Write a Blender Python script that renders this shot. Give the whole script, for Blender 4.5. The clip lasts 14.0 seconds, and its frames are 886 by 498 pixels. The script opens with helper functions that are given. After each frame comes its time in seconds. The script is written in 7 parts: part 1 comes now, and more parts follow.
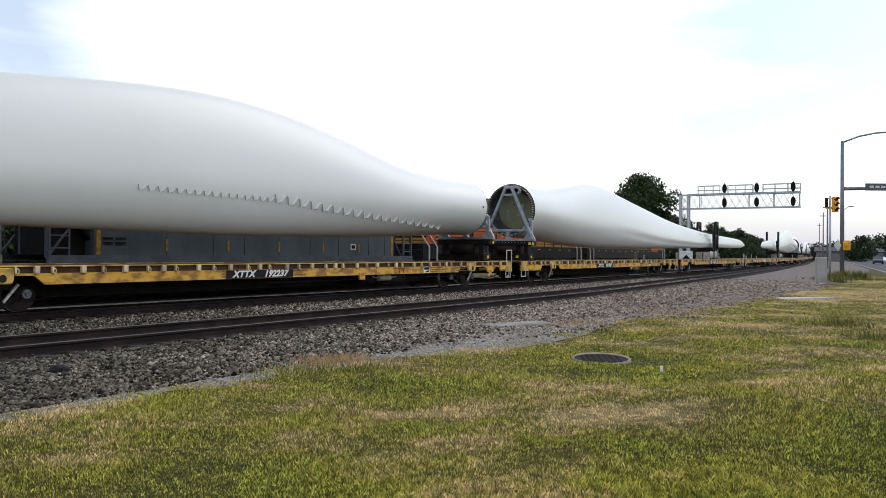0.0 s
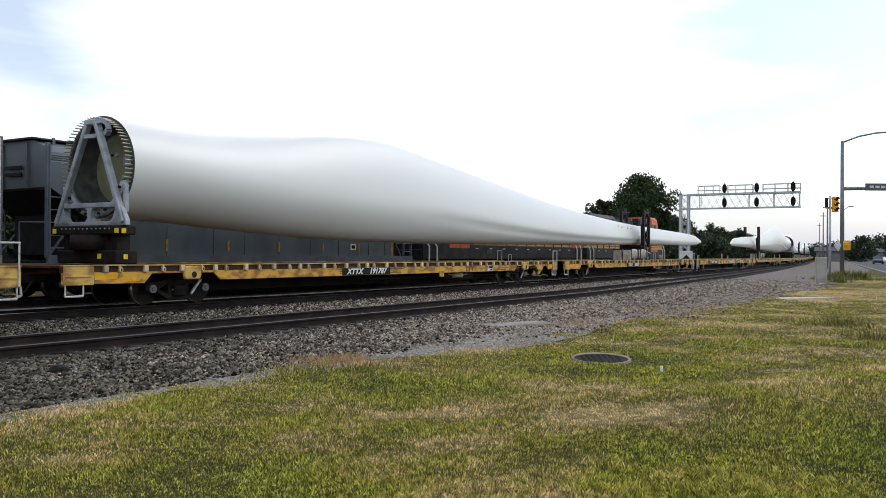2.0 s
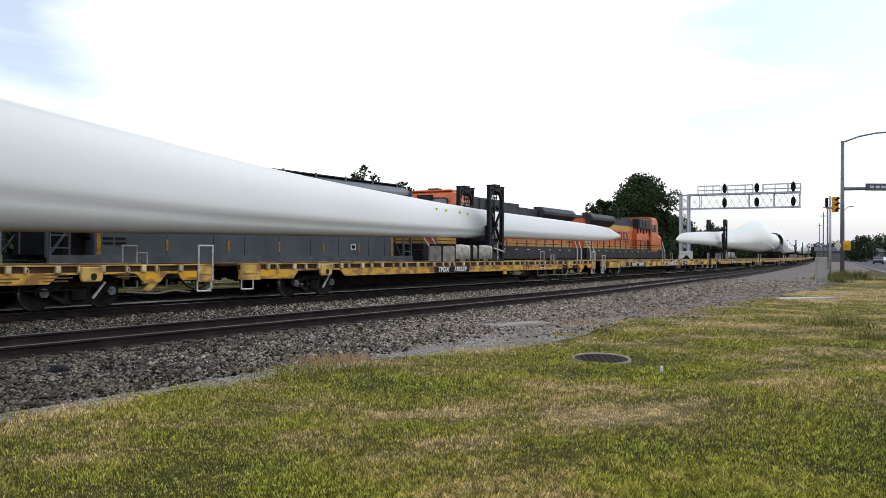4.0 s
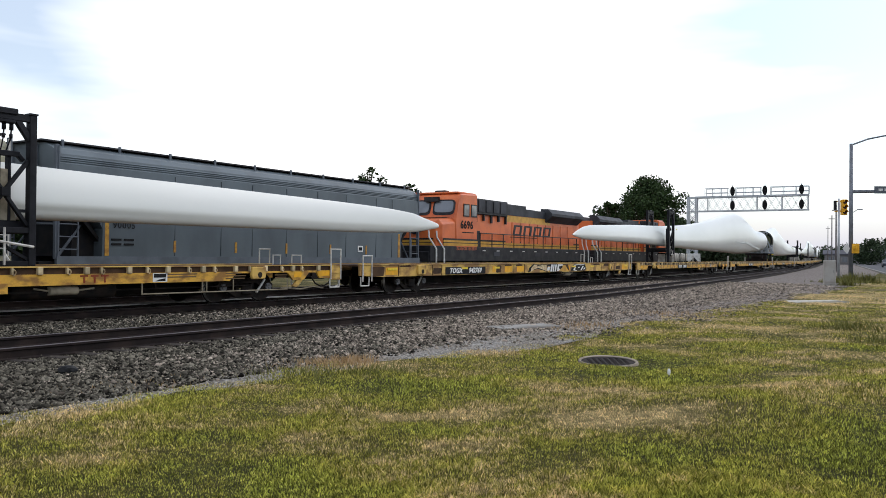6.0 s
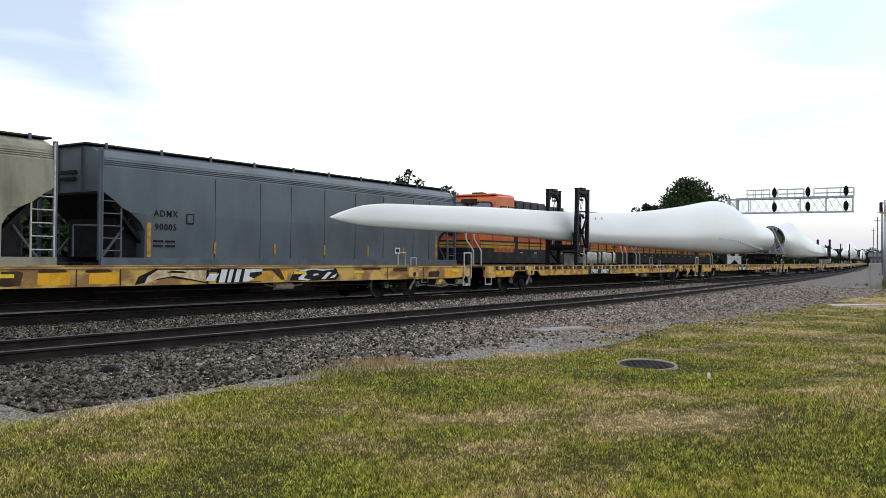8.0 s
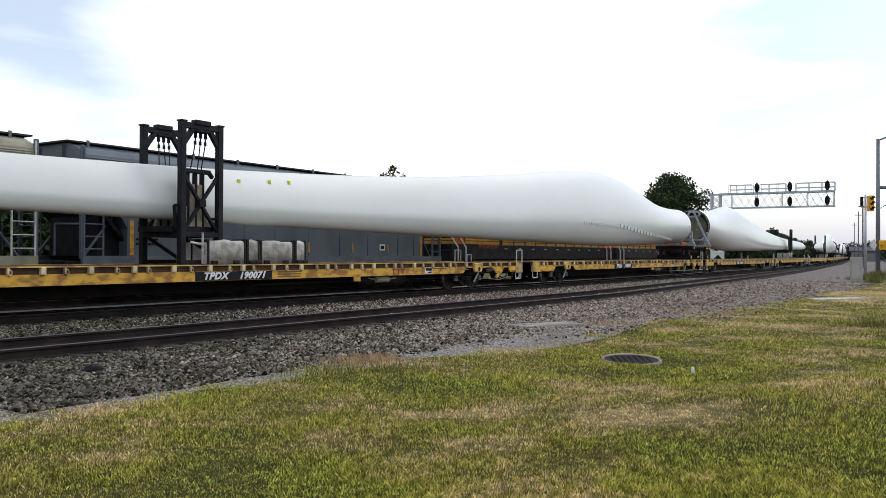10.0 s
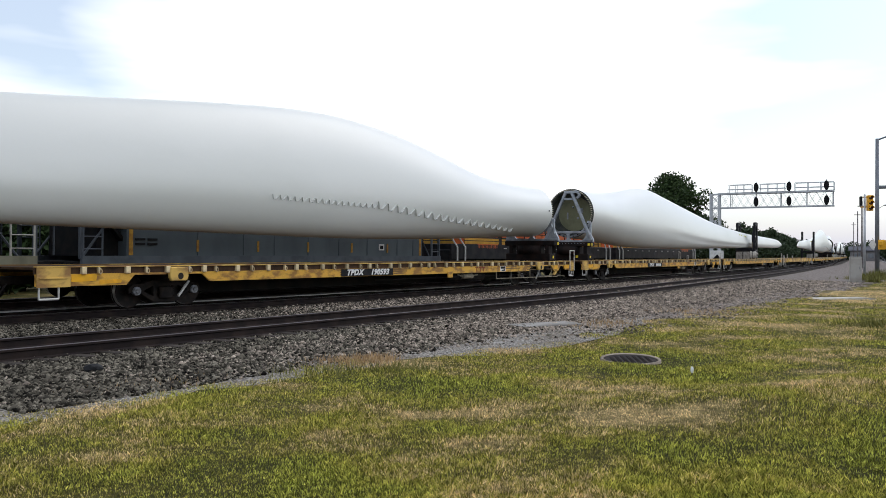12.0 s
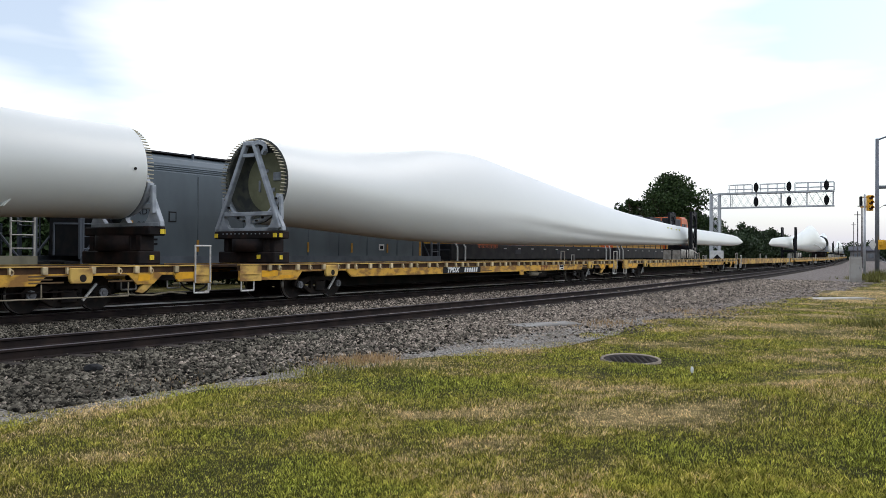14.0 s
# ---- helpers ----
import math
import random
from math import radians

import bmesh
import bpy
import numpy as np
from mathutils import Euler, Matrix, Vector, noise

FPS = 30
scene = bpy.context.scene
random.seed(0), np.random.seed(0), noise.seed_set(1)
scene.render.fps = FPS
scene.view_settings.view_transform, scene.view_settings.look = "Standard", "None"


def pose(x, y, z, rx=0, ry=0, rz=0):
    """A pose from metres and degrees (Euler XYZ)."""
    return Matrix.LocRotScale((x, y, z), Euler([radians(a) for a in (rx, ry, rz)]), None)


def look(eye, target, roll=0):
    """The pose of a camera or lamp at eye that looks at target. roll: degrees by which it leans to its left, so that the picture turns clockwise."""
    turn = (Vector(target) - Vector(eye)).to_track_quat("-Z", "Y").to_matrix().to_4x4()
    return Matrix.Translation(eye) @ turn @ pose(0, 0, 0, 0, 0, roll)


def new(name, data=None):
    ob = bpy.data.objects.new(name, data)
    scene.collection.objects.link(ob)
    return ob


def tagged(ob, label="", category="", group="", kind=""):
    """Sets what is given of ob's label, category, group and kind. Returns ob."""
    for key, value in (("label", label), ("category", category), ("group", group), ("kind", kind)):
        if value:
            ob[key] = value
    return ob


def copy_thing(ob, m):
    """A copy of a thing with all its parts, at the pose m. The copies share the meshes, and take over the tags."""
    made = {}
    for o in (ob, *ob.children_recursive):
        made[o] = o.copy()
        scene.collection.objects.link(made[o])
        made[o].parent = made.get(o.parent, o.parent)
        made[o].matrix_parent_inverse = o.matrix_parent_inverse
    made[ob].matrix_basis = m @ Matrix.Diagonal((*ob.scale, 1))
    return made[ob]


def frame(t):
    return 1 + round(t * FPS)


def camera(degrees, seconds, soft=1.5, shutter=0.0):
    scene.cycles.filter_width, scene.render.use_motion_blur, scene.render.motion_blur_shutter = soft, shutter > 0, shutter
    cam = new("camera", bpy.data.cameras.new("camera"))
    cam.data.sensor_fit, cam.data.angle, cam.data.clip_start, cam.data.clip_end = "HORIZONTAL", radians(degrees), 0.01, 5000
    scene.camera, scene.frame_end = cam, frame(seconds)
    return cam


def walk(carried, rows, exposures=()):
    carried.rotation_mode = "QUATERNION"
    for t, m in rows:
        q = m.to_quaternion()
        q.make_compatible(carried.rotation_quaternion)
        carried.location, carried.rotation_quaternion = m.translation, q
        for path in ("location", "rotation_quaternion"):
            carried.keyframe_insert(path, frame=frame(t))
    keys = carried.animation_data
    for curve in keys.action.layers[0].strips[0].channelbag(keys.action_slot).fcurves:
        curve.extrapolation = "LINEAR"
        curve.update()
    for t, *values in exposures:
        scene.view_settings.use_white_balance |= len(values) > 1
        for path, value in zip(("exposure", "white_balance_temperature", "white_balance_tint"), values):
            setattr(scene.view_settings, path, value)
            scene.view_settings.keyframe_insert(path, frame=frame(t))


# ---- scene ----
cam = camera(55.2, 14.0, soft=0.7)

# ---- the camera: held at one spot, turned a little ----
EYE = (0.0, 0.0, 1.6)
TURNS = [(0.0, 90.347, -0.34, -0.002), (3.2, 90.347, -0.34, -0.002), (5.0, 90.36, -0.345, 0.03), (5.5, 90.41, -0.36, 0.12), (6.0, 90.486, -0.479, 0.478),
         (6.5, 90.629, -0.557, 0.703), (7.0, 90.65, -0.54, 1.19), (7.5, 90.609, -0.534, 2.453), (8.0, 90.595, -0.594, 2.976),
         (8.5, 90.56, -0.56, 2.9), (9.5, 90.42, -0.35, 2.2), (10.3, 90.349, -0.241, 1.905), (14.0, 90.349, -0.241, 1.905)]
walk(cam, [(t, pose(*EYE, a, b, c)) for t, a, b, c in TURNS])

# ---- world and light: bright overcast evening ----
SUN_UP, SUN_TURN = 38.0, 62.0
world = bpy.data.worlds.new("sky")
scene.world = world
world.use_nodes = True
wn, wl = world.node_tree.nodes, world.node_tree.links
wn.clear()
w_out = wn.new("ShaderNodeOutputWorld")
w_bg = wn.new("ShaderNodeBackground")
w_sky = wn.new("ShaderNodeTexSky")
w_sky.sky_type = "NISHITA"
w_sky.sun_disc = False
w_sky.sun_elevation, w_sky.sun_rotation = radians(SUN_UP), radians(SUN_TURN)
w_sky.dust_density, w_sky.air_density = 0.8, 1.0
w_blue = wn.new("ShaderNodeVectorMath")
w_blue.operation = "SCALE"
w_blue.inputs["Scale"].default_value = 0.125
w_co = wn.new("ShaderNodeTexCoord")
w_map = wn.new("ShaderNodeMapping")
w_map.inputs["Scale"].default_value = (0.9, 0.9, 4.5)
w_map.inputs["Location"].default_value = (0.35, 0.1, 0.2)
w_noise = wn.new("ShaderNodeTexNoise")
w_noise.inputs["Scale"].default_value = 1.6
w_noise.inputs["Detail"].default_value = 5.0
w_noise.inputs["Roughness"].default_value = 0.5
w_ramp = wn.new("ShaderNodeValToRGB")
w_ramp.color_ramp.elements[0].position, w_ramp.color_ramp.elements[0].color = 0.38, (0.26, 0.26, 0.26, 1)
w_ramp.color_ramp.elements[1].position, w_ramp.color_ramp.elements[1].color = 0.60, (1, 1, 1, 1)
w_sep = wn.new("ShaderNodeSeparateXYZ")
w_hor = wn.new("ShaderNodeMapRange")
w_hor.inputs["From Min"].default_value, w_hor.inputs["From Max"].default_value = -0.01, 0.11
w_cloud = wn.new("ShaderNodeMix")
w_cloud.data_type = "RGBA"
w_cloud.inputs["A"].default_value = (0.66, 0.69, 0.77, 1)
w_cloud.inputs["B"].default_value = (1.2, 1.2, 1.195, 1)
w_mix = wn.new("ShaderNodeMix")
w_mix.data_type = "RGBA"
wl.new(w_co.outputs["Generated"], w_map.inputs["Vector"])
wl.new(w_map.outputs["Vector"], w_noise.inputs["Vector"])
# the veiled sun brightens the cloud ahead; the cloud thins away from it
w_near = wn.new("ShaderNodeVectorMath")
w_near.operation = "DOT_PRODUCT"
w_near.inputs[1].default_value = Vector((-0.03, 0.93, 0.37)).normalized()
wl.new(w_co.outputs["Generated"], w_near.inputs[0])
w_veil = wn.new("ShaderNodeMapRange")
w_veil.inputs["From Min"].default_value, w_veil.inputs["From Max"].default_value = 0.91, 0.985
w_veil.inputs["To Min"].default_value, w_veil.inputs["To Max"].default_value = -0.115, 0.12
wl.new(w_near.outputs["Value"], w_veil.inputs["Value"])
w_sum = wn.new("ShaderNodeMath")
wl.new(w_noise.outputs["Fac"], w_sum.inputs[0])
wl.new(w_veil.outputs["Result"], w_sum.inputs[1])
wl.new(w_sum.outputs["Value"], w_ramp.inputs["Fac"])
wl.new(w_co.outputs["Generated"], w_sep.inputs["Vector"])
wl.new(w_sep.outputs["Z"], w_hor.inputs["Value"])
wl.new(w_hor.outputs["Result"], w_cloud.inputs["Factor"])
w_tint = wn.new("ShaderNodeVectorMath")
w_tint.operation = "MULTIPLY"
w_tint.inputs[1].default_value = (0.97, 1.0, 1.04)
wl.new(w_sky.outputs["Color"], w_tint.inputs[0])
wl.new(w_tint.outputs["Vector"], w_blue.inputs[0])
wl.new(w_ramp.outputs["Color"], w_mix.inputs["Factor"])
wl.new(w_blue.outputs["Vector"], w_mix.inputs["A"])
wl.new(w_cloud.outputs["Result"], w_mix.inputs["B"])
w_high = wn.new("ShaderNodeMapRange")
w_high.inputs["From Min"].default_value, w_high.inputs["From Max"].default_value = 0.22, 1.0
w_high.inputs["To Min"].default_value, w_high.inputs["To Max"].default_value = 1.0, 1.5
w_lift = wn.new("ShaderNodeVectorMath")
w_lift.operation = "SCALE"
wl.new(w_sep.outputs["Z"], w_high.inputs["Value"])
w_low = wn.new("ShaderNodeMapRange")
w_low.inputs["From Min"].default_value, w_low.inputs["From Max"].default_value = 0.0, 0.075
wl.new(w_sep.outputs["Z"], w_low.inputs["Value"])
w_haze = wn.new("ShaderNodeMix")
w_haze.data_type = "RGBA"
w_haze.inputs["A"].default_value = (0.56, 0.565, 0.655, 1)
wl.new(w_low.outputs["Result"], w_haze.inputs["Factor"])
wl.new(w_mix.outputs["Result"], w_haze.inputs["B"])
wl.new(w_haze.outputs["Result"], w_lift.inputs[0])
wl.new(w_high.outputs["Result"], w_lift.inputs["Scale"])
wl.new(w_lift.outputs["Vector"], w_bg.inputs["Color"])
w_bg.inputs["Strength"].default_value = 1.0
wl.new(w_bg.outputs["Background"], w_out.inputs["Surface"])

sun_data = bpy.data.lights.new("sun", "SUN")
sun_data.energy, sun_data.angle, sun_data.color = 0.38, radians(30), (1.0, 0.98, 0.95)
sun = new("sun", sun_data)
sun.matrix_world = look((60 * math.cos(radians(SUN_UP)) * math.sin(radians(SUN_TURN)), 60 * math.cos(radians(SUN_UP)) * math.cos(radians(SUN_TURN)), 60 * math.sin(radians(SUN_UP))), (0, 0, 0))
scene.view_settings.exposure = 0.34

# ---- the line of the tracks: one curve, railhead height, distances along and across ----
ZR = 0.229
STRAIGHT = 180.0      # the curve ends here
LX, LY, LA, LK = -13.336, 12.623, 0.5584, -0.0007462
CAR = 28.473          # coupled length of one flatcar
TC = 20.05            # between truck centres
JOINT0 = 30.868       # coupling between the first two cars, along the line, at the clip's start
LOAD0 = 31.118        # middle of the first gap between blade roots
MAIN, PARKED = 0.7525, 5.55      # centre lines, across from the near rail of the running track
TRAVEL = [(0, 0.15), (0.5, 5.67), (1, 11.85), (1.5, 16.85), (2, 23.46), (2.5, 29.38), (3, 34.97), (3.5, 40.7), (4.5, 52.3), (5.5, 63.91), (6, 69.84), (6.5, 75.81), (7, 81.30), (7.5, 87.21), (8, 92.71), (8.5, 98.45), (9.5, 110.05), (10.3, 119.30), (10.5, 121.57), (11, 127.44), (11.5, 133.42), (12, 138.78), (12.5, 144.71), (13, 150.07), (13.5, 156.06), (14, 161.50)]


def line(s, lat=0.0):
    """Point at s along and lat across (away from the camera), with the heading."""
    c = min(s, STRAIGHT)
    a = LA + LK * c
    x, y = LX + (math.cos(LA) - math.cos(a)) / LK, LY + (math.sin(a) - math.sin(LA)) / LK
    x, y = x + (s - c) * math.sin(a), y + (s - c) * math.cos(a)
    return x - lat * math.cos(a), y + lat * math.sin(a), a


def chord(s0, s1, lat=MAIN, z=ZR):
    """Pose at s0 whose x axis points to s1 on the same line."""
    x0, y0, _ = line(s0, lat)
    x1, y1, _ = line(s1, lat)
    return pose(x0, y0, z, 0, 0, math.degrees(math.atan2(y1 - y0, x1 - x0)))


def siding(s):
    """Across-distance of the near track's near rail: parallel at first, closing in further off."""
    if s < 26:
        return -6.2
    u = min(1.0, (s - 26) / 190.0)
    return -6.2 + 6.2 * (1 - (1 - u) ** 1.75) * 0.96


# ---- mesh helpers ----
def box(bm, x0, x1, y0, y1, z0, z1, rot=None):
    v = [bm.verts.new((x, y, z)) for z in (z0, z1) for y in (y0, y1) for x in (x0, x1)]
    for f in ((0, 2, 3, 1), (4, 5, 7, 6), (0, 1, 5, 4), (2, 6, 7, 3), (0, 4, 6, 2), (1, 3, 7, 5)):
        bm.faces.new([v[i] for i in f])
    if rot is not None:
        for q in v:
            q.co = rot @ q.co
    return v


def bar(bm, p0, p1, r, n=6, r1=None):
    """Round bar from p0 to p1."""
    p0, p1 = Vector(p0), Vector(p1)
    r1 = r if r1 is None else r1
    m = (p1 - p0).to_track_quat("Z", "Y").to_matrix()
    ring = [[bm.verts.new(p + m @ Vector((q * math.cos(k * math.tau / n), q * math.sin(k * math.tau / n), 0))) for k in range(n)] for p, q in ((p0, r), (p1, r1))]
    for k in range(n):
        f = bm.faces.new((ring[0][k], ring[0][(k + 1) % n], ring[1][(k + 1) % n], ring[1][k]))
        f.smooth = n > 6
    bm.faces.new(ring[0][::-1])
    bm.faces.new(ring[1])


def beam(bm, p0, p1, w, h):
    """Square beam from p0 to p1, w across and h deep."""
    p0, p1 = Vector(p0), Vector(p1)
    m = (p1 - p0).to_track_quat("X", "Z").to_matrix().to_4x4()
    box(bm, 0, (p1 - p0).length, -w / 2, w / 2, -h / 2, h / 2, Matrix.Translation(p0) @ m)


def plate(bm, outline, y0, y1):
    """Outline in x and z, from y0 to y1 thick."""
    a = [bm.verts.new((x, y0, z)) for x, z in outline]
    b = [bm.verts.new((x, y1, z)) for x, z in outline]
    n = len(a)
    bm.faces.new(a)
    bm.faces.new(b[::-1])
    for k in range(n):
        bm.faces.new((a[k], b[k], b[(k + 1) % n], a[(k + 1) % n]))


def loft(bm, rings, close=True):
    vs = [[bm.verts.new(p) for p in r] for r in rings]
    n = len(vs[0])
    for a, b in zip(vs, vs[1:]):
        for k in range(n):
            f = bm.faces.new((a[k], a[(k + 1) % n], b[(k + 1) % n], b[k]))
            f.smooth = True
    if close:
        bm.faces.new(vs[0][::-1])
        bm.faces.new(vs[-1])
    return vs


def mesh_of(name, bm, material, bevel=0.0):
    if bevel:
        bmesh.ops.bevel(bm, geom=[e for e in bm.edges], offset=bevel, segments=1, affect="EDGES", clamp_overlap=True)
    bmesh.ops.recalc_face_normals(bm, faces=bm.faces)
    me = bpy.data.meshes.new(name)
    bm.to_mesh(me)
    bm.free()
    me.materials.append(material)
    return me


def part(name, bm, material, parent, label="", bevel=0.0):
    ob = new(name, mesh_of(name, bm, material, bevel))
    ob.parent = parent
    return tagged(ob, label)


def again(name, me, parent, m):
    """One more piece on the same mesh."""
    ob = new(name, me)
    ob.parent = parent
    ob.matrix_basis = m
    return ob


def thing(name, label, category, m=None, group="", kind=""):
    ob = new(name)
    if m is not None:
        ob.matrix_basis = m
    return tagged(ob, label, category, group, kind)


def lettering(text, size, material, parent, m, depth=0.004, wide=1.0, slant=0.0, bold=0.03, apart=1.0):
    """Raised letters; x along, z up, facing -y."""
    cu = bpy.data.curves.new("lettering", "FONT")
    cu.body, cu.size, cu.extrude = text, size, depth
    cu.align_x, cu.align_y = "CENTER", "CENTER"
    cu.resolution_u, cu.offset, cu.shear = 3, size * bold, slant
    cu.space_character = apart
    tmp = bpy.data.objects.new("lettering", cu)
    me = bpy.data.meshes.new_from_object(tmp)
    bpy.data.objects.remove(tmp)
    bpy.data.curves.remove(cu)
    me.transform(pose(0, 0, 0, 90, 0, 0) @ Matrix.Diagonal((wide, 1, 1, 1)))
    me.materials.clear()
    me.materials.append(material)
    ob = new("lettering", me)
    ob.parent = parent
    ob.matrix_basis = m
    return ob


# ---- materials ----
def mat(name, color, rough=0.6, metal=0.0, other=None, scale=3.0, amount=0.5, bump=0.0, bump_scale=40.0, detail=6.0, random_value=0.0, stretch=(1, 1, 1), lo=0.42, hi=0.62, spec=0.15, island=False, grain=0.09, skew=1.0):
    """Painted or raw surface: two colours in large soft patches, a fine grain, relief."""
    m = bpy.data.materials.new(name)
    m.use_nodes = True
    n, l = m.node_tree.nodes, m.node_tree.links
    b = n["Principled BSDF"]
    b.inputs["Roughness"].default_value, b.inputs["Metallic"].default_value = rough, metal
    b.inputs["Specular IOR Level"].default_value = spec
    co = n.new("ShaderNodeTexCoord")
    mp = n.new("ShaderNodeMapping")
    mp.inputs["Scale"].default_value = stretch
    l.new(co.outputs["Object"], mp.inputs["Vector"])
    big = n.new("ShaderNodeTexNoise")
    big.inputs["Scale"].default_value, big.inputs["Detail"].default_value = scale, detail
    l.new(mp.outputs["Vector"], big.inputs["Vector"])
    ramp = n.new("ShaderNodeMapRange")
    ramp.inputs["From Min"].default_value, ramp.inputs["From Max"].default_value, ramp.inputs["To Max"].default_value = lo, hi, amount
    l.new(big.outputs["Fac"], ramp.inputs["Value"])
    mix = n.new("ShaderNodeMix")
    mix.data_type = "RGBA"
    o = other if other else tuple(c * 0.6 for c in color)
    mix.inputs["A"].default_value, mix.inputs["B"].default_value = (*color, 1), (*o, 1)
    l.new(ramp.outputs["Result"], mix.inputs["Factor"])
    fine = n.new("ShaderNodeTexNoise")
    fine.inputs["Scale"].default_value, fine.inputs["Detail"].default_value = bump_scale, 4.0
    l.new(co.outputs["Object"], fine.inputs["Vector"])
    hsv = n.new("ShaderNodeHueSaturation")
    l.new(mix.outputs["Result"], hsv.inputs["Color"])
    val = n.new("ShaderNodeMapRange")
    val.inputs["To Min"].default_value, val.inputs["To Max"].default_value = 1 - grain, 1 + grain
    l.new(fine.outputs["Fac"], val.inputs["Value"])
    last = val.outputs["Result"]
    if random_value:
        if island:
            info = n.new("ShaderNodeNewGeometry")
            rnd = info.outputs["Random Per Island"]
        else:
            info = n.new("ShaderNodeObjectInfo")
            rnd = info.outputs["Random"]
        rr = n.new("ShaderNodeMapRange")
        rr.inputs["To Min"].default_value, rr.inputs["To Max"].default_value = 1 - random_value, 1 + random_value
        if skew != 1.0:
            pw = n.new("ShaderNodeMath")
            pw.operation = "POWER"
            pw.inputs[1].default_value = skew
            l.new(rnd, pw.inputs[0])
            rnd = pw.outputs["Value"]
        l.new(rnd, rr.inputs["Value"])
        mul = n.new("ShaderNodeMath")
        mul.operation = "MULTIPLY"
        l.new(last, mul.inputs[0])
        l.new(rr.outputs["Result"], mul.inputs[1])
        last = mul.outputs["Value"]
    l.new(last, hsv.inputs["Value"])
    l.new(hsv.outputs["Color"], b.inputs["Base Color"])
    if bump:
        bp = n.new("ShaderNodeBump")
        bp.inputs["Strength"].default_value, bp.inputs["Distance"].default_value = 1.0, bump
        l.new(fine.outputs["Fac"], bp.inputs["Height"])
        l.new(bp.outputs["Normal"], b.inputs["Normal"])
    return m


YELLOW = mat("yellow car paint", (0.68, 0.375, 0.06), 0.5, 0, (0.27, 0.135, 0.045), 2.6, 0.9, 0.002, 30, stretch=(0.8, 1, 1.6), lo=0.45, hi=0.58, grain=0.14)
FRESH = mat("bright orange-yellow repaint", (0.86, 0.43, 0.025), 0.5, 0, (0.66, 0.33, 0.03), 5.0, 0.8)
YELLOW_OLD = mat("faded yellow car paint", (0.66, 0.42, 0.11), 0.6, 0, (0.27, 0.145, 0.06), 1.8, 0.9, 0.002, 30, stretch=(0.8, 1, 1.5), lo=0.44, hi=0.56)
RUSTY = mat("rusted deck steel", (0.085, 0.046, 0.024), 0.8, 0, (0.035, 0.022, 0.015), 2.0, 0.8, 0.004, 25)
POCKET = mat("worn pocket paint", (0.62, 0.50, 0.30), 0.6, 0, (0.33, 0.20, 0.09), 6.0, 0.7, 0, 30, random_value=0.35)
BLACK = mat("black underframe paint", (0.012, 0.011, 0.010), 0.7, 0, (0.032, 0.024, 0.017), 1.5, 0.7, 0.002, 30)
PLACARD = mat("black number panel", (0.007, 0.007, 0.008), 0.7, 0, (0.018, 0.018, 0.018), 5.0, 0.5, spec=0.2)
WHITE_INK = mat("white stencil paint", (0.78, 0.77, 0.74), 0.6, 0, (0.6, 0.58, 0.54), 8.0, 0.5)
RED_INK = mat("dark red stencil paint", (0.22, 0.035, 0.02), 0.6, 0, (0.3, 0.1, 0.03), 8.0, 0.6)
DARK_INK = mat("brown stencil paint", (0.16, 0.10, 0.05), 0.6)
GRAB = mat("white grab iron paint", (0.62, 0.60, 0.55), 0.5, 0, (0.35, 0.3, 0.25), 7.0, 0.6)
WHEEL = mat("dark wheel steel", (0.018, 0.015, 0.013), 0.6, 0.2, (0.045, 0.03, 0.022), 5.0, 0.8, 0.002, 40)
TREAD = mat("polished tread steel", (0.42, 0.40, 0.38), 0.3, 0.9, (0.3, 0.28, 0.26), 10, 0.5)
CAP = mat("bearing cap grey", (0.30, 0.30, 0.31), 0.5, 0.2, (0.10, 0.09, 0.08), 9.0, 0.7)
FRAME_STEEL = mat("cast truck steel", (0.012, 0.010, 0.009), 0.75, 0, (0.035, 0.024, 0.017), 4.0, 0.7, 0.003, 30)
GELCOAT = mat("white blade gelcoat", (0.69, 0.69, 0.635), 0.42, 0, (0.61, 0.615, 0.555), 0.35, 0.8, 0, 12, stretch=(0.3, 1, 1), spec=0.6, grain=0.012)
GELCOAT.node_tree.nodes["Principled BSDF"].inputs["Coat Weight"].default_value = 1.0
GELCOAT.node_tree.nodes["Principled BSDF"].inputs["Coat Roughness"].default_value = 0.40
INNER = mat("olive laminate", (0.22, 0.22, 0.13), 0.5, 0, (0.15, 0.15, 0.09), 2.5, 0.6)
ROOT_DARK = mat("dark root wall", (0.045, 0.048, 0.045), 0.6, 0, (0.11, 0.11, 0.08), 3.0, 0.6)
STUD = mat("root studs", (0.50, 0.45, 0.33), 0.5, 0.3)
GALV = mat("light grey frame paint", (0.36, 0.38, 0.40), 0.5, 0.1, (0.22, 0.24, 0.26), 4.0, 0.7, 0.001, 30)
BASE_DARK = mat("dark base steel", (0.011, 0.009, 0.009), 0.7, 0, (0.030, 0.017, 0.013), 2.5, 0.8, 0.002, 20)
REFLECT = mat("yellow reflector", (0.85, 0.62, 0.05), 0.35, 0, (0.6, 0.42, 0.05), 12.0, 0.5)
TAPE = mat("yellow tape", (0.78, 0.80, 0.05), 0.5)
STAND_BLACK = mat("black stand paint", (0.009, 0.009, 0.011), 0.55, 0, (0.022, 0.022, 0.026), 4.0, 0.6, 0.001, 30)
PAD = mat("tan padding", (0.33, 0.28, 0.20), 0.85, 0, (0.18, 0.15, 0.10), 5.0, 0.7, 0.004, 15)
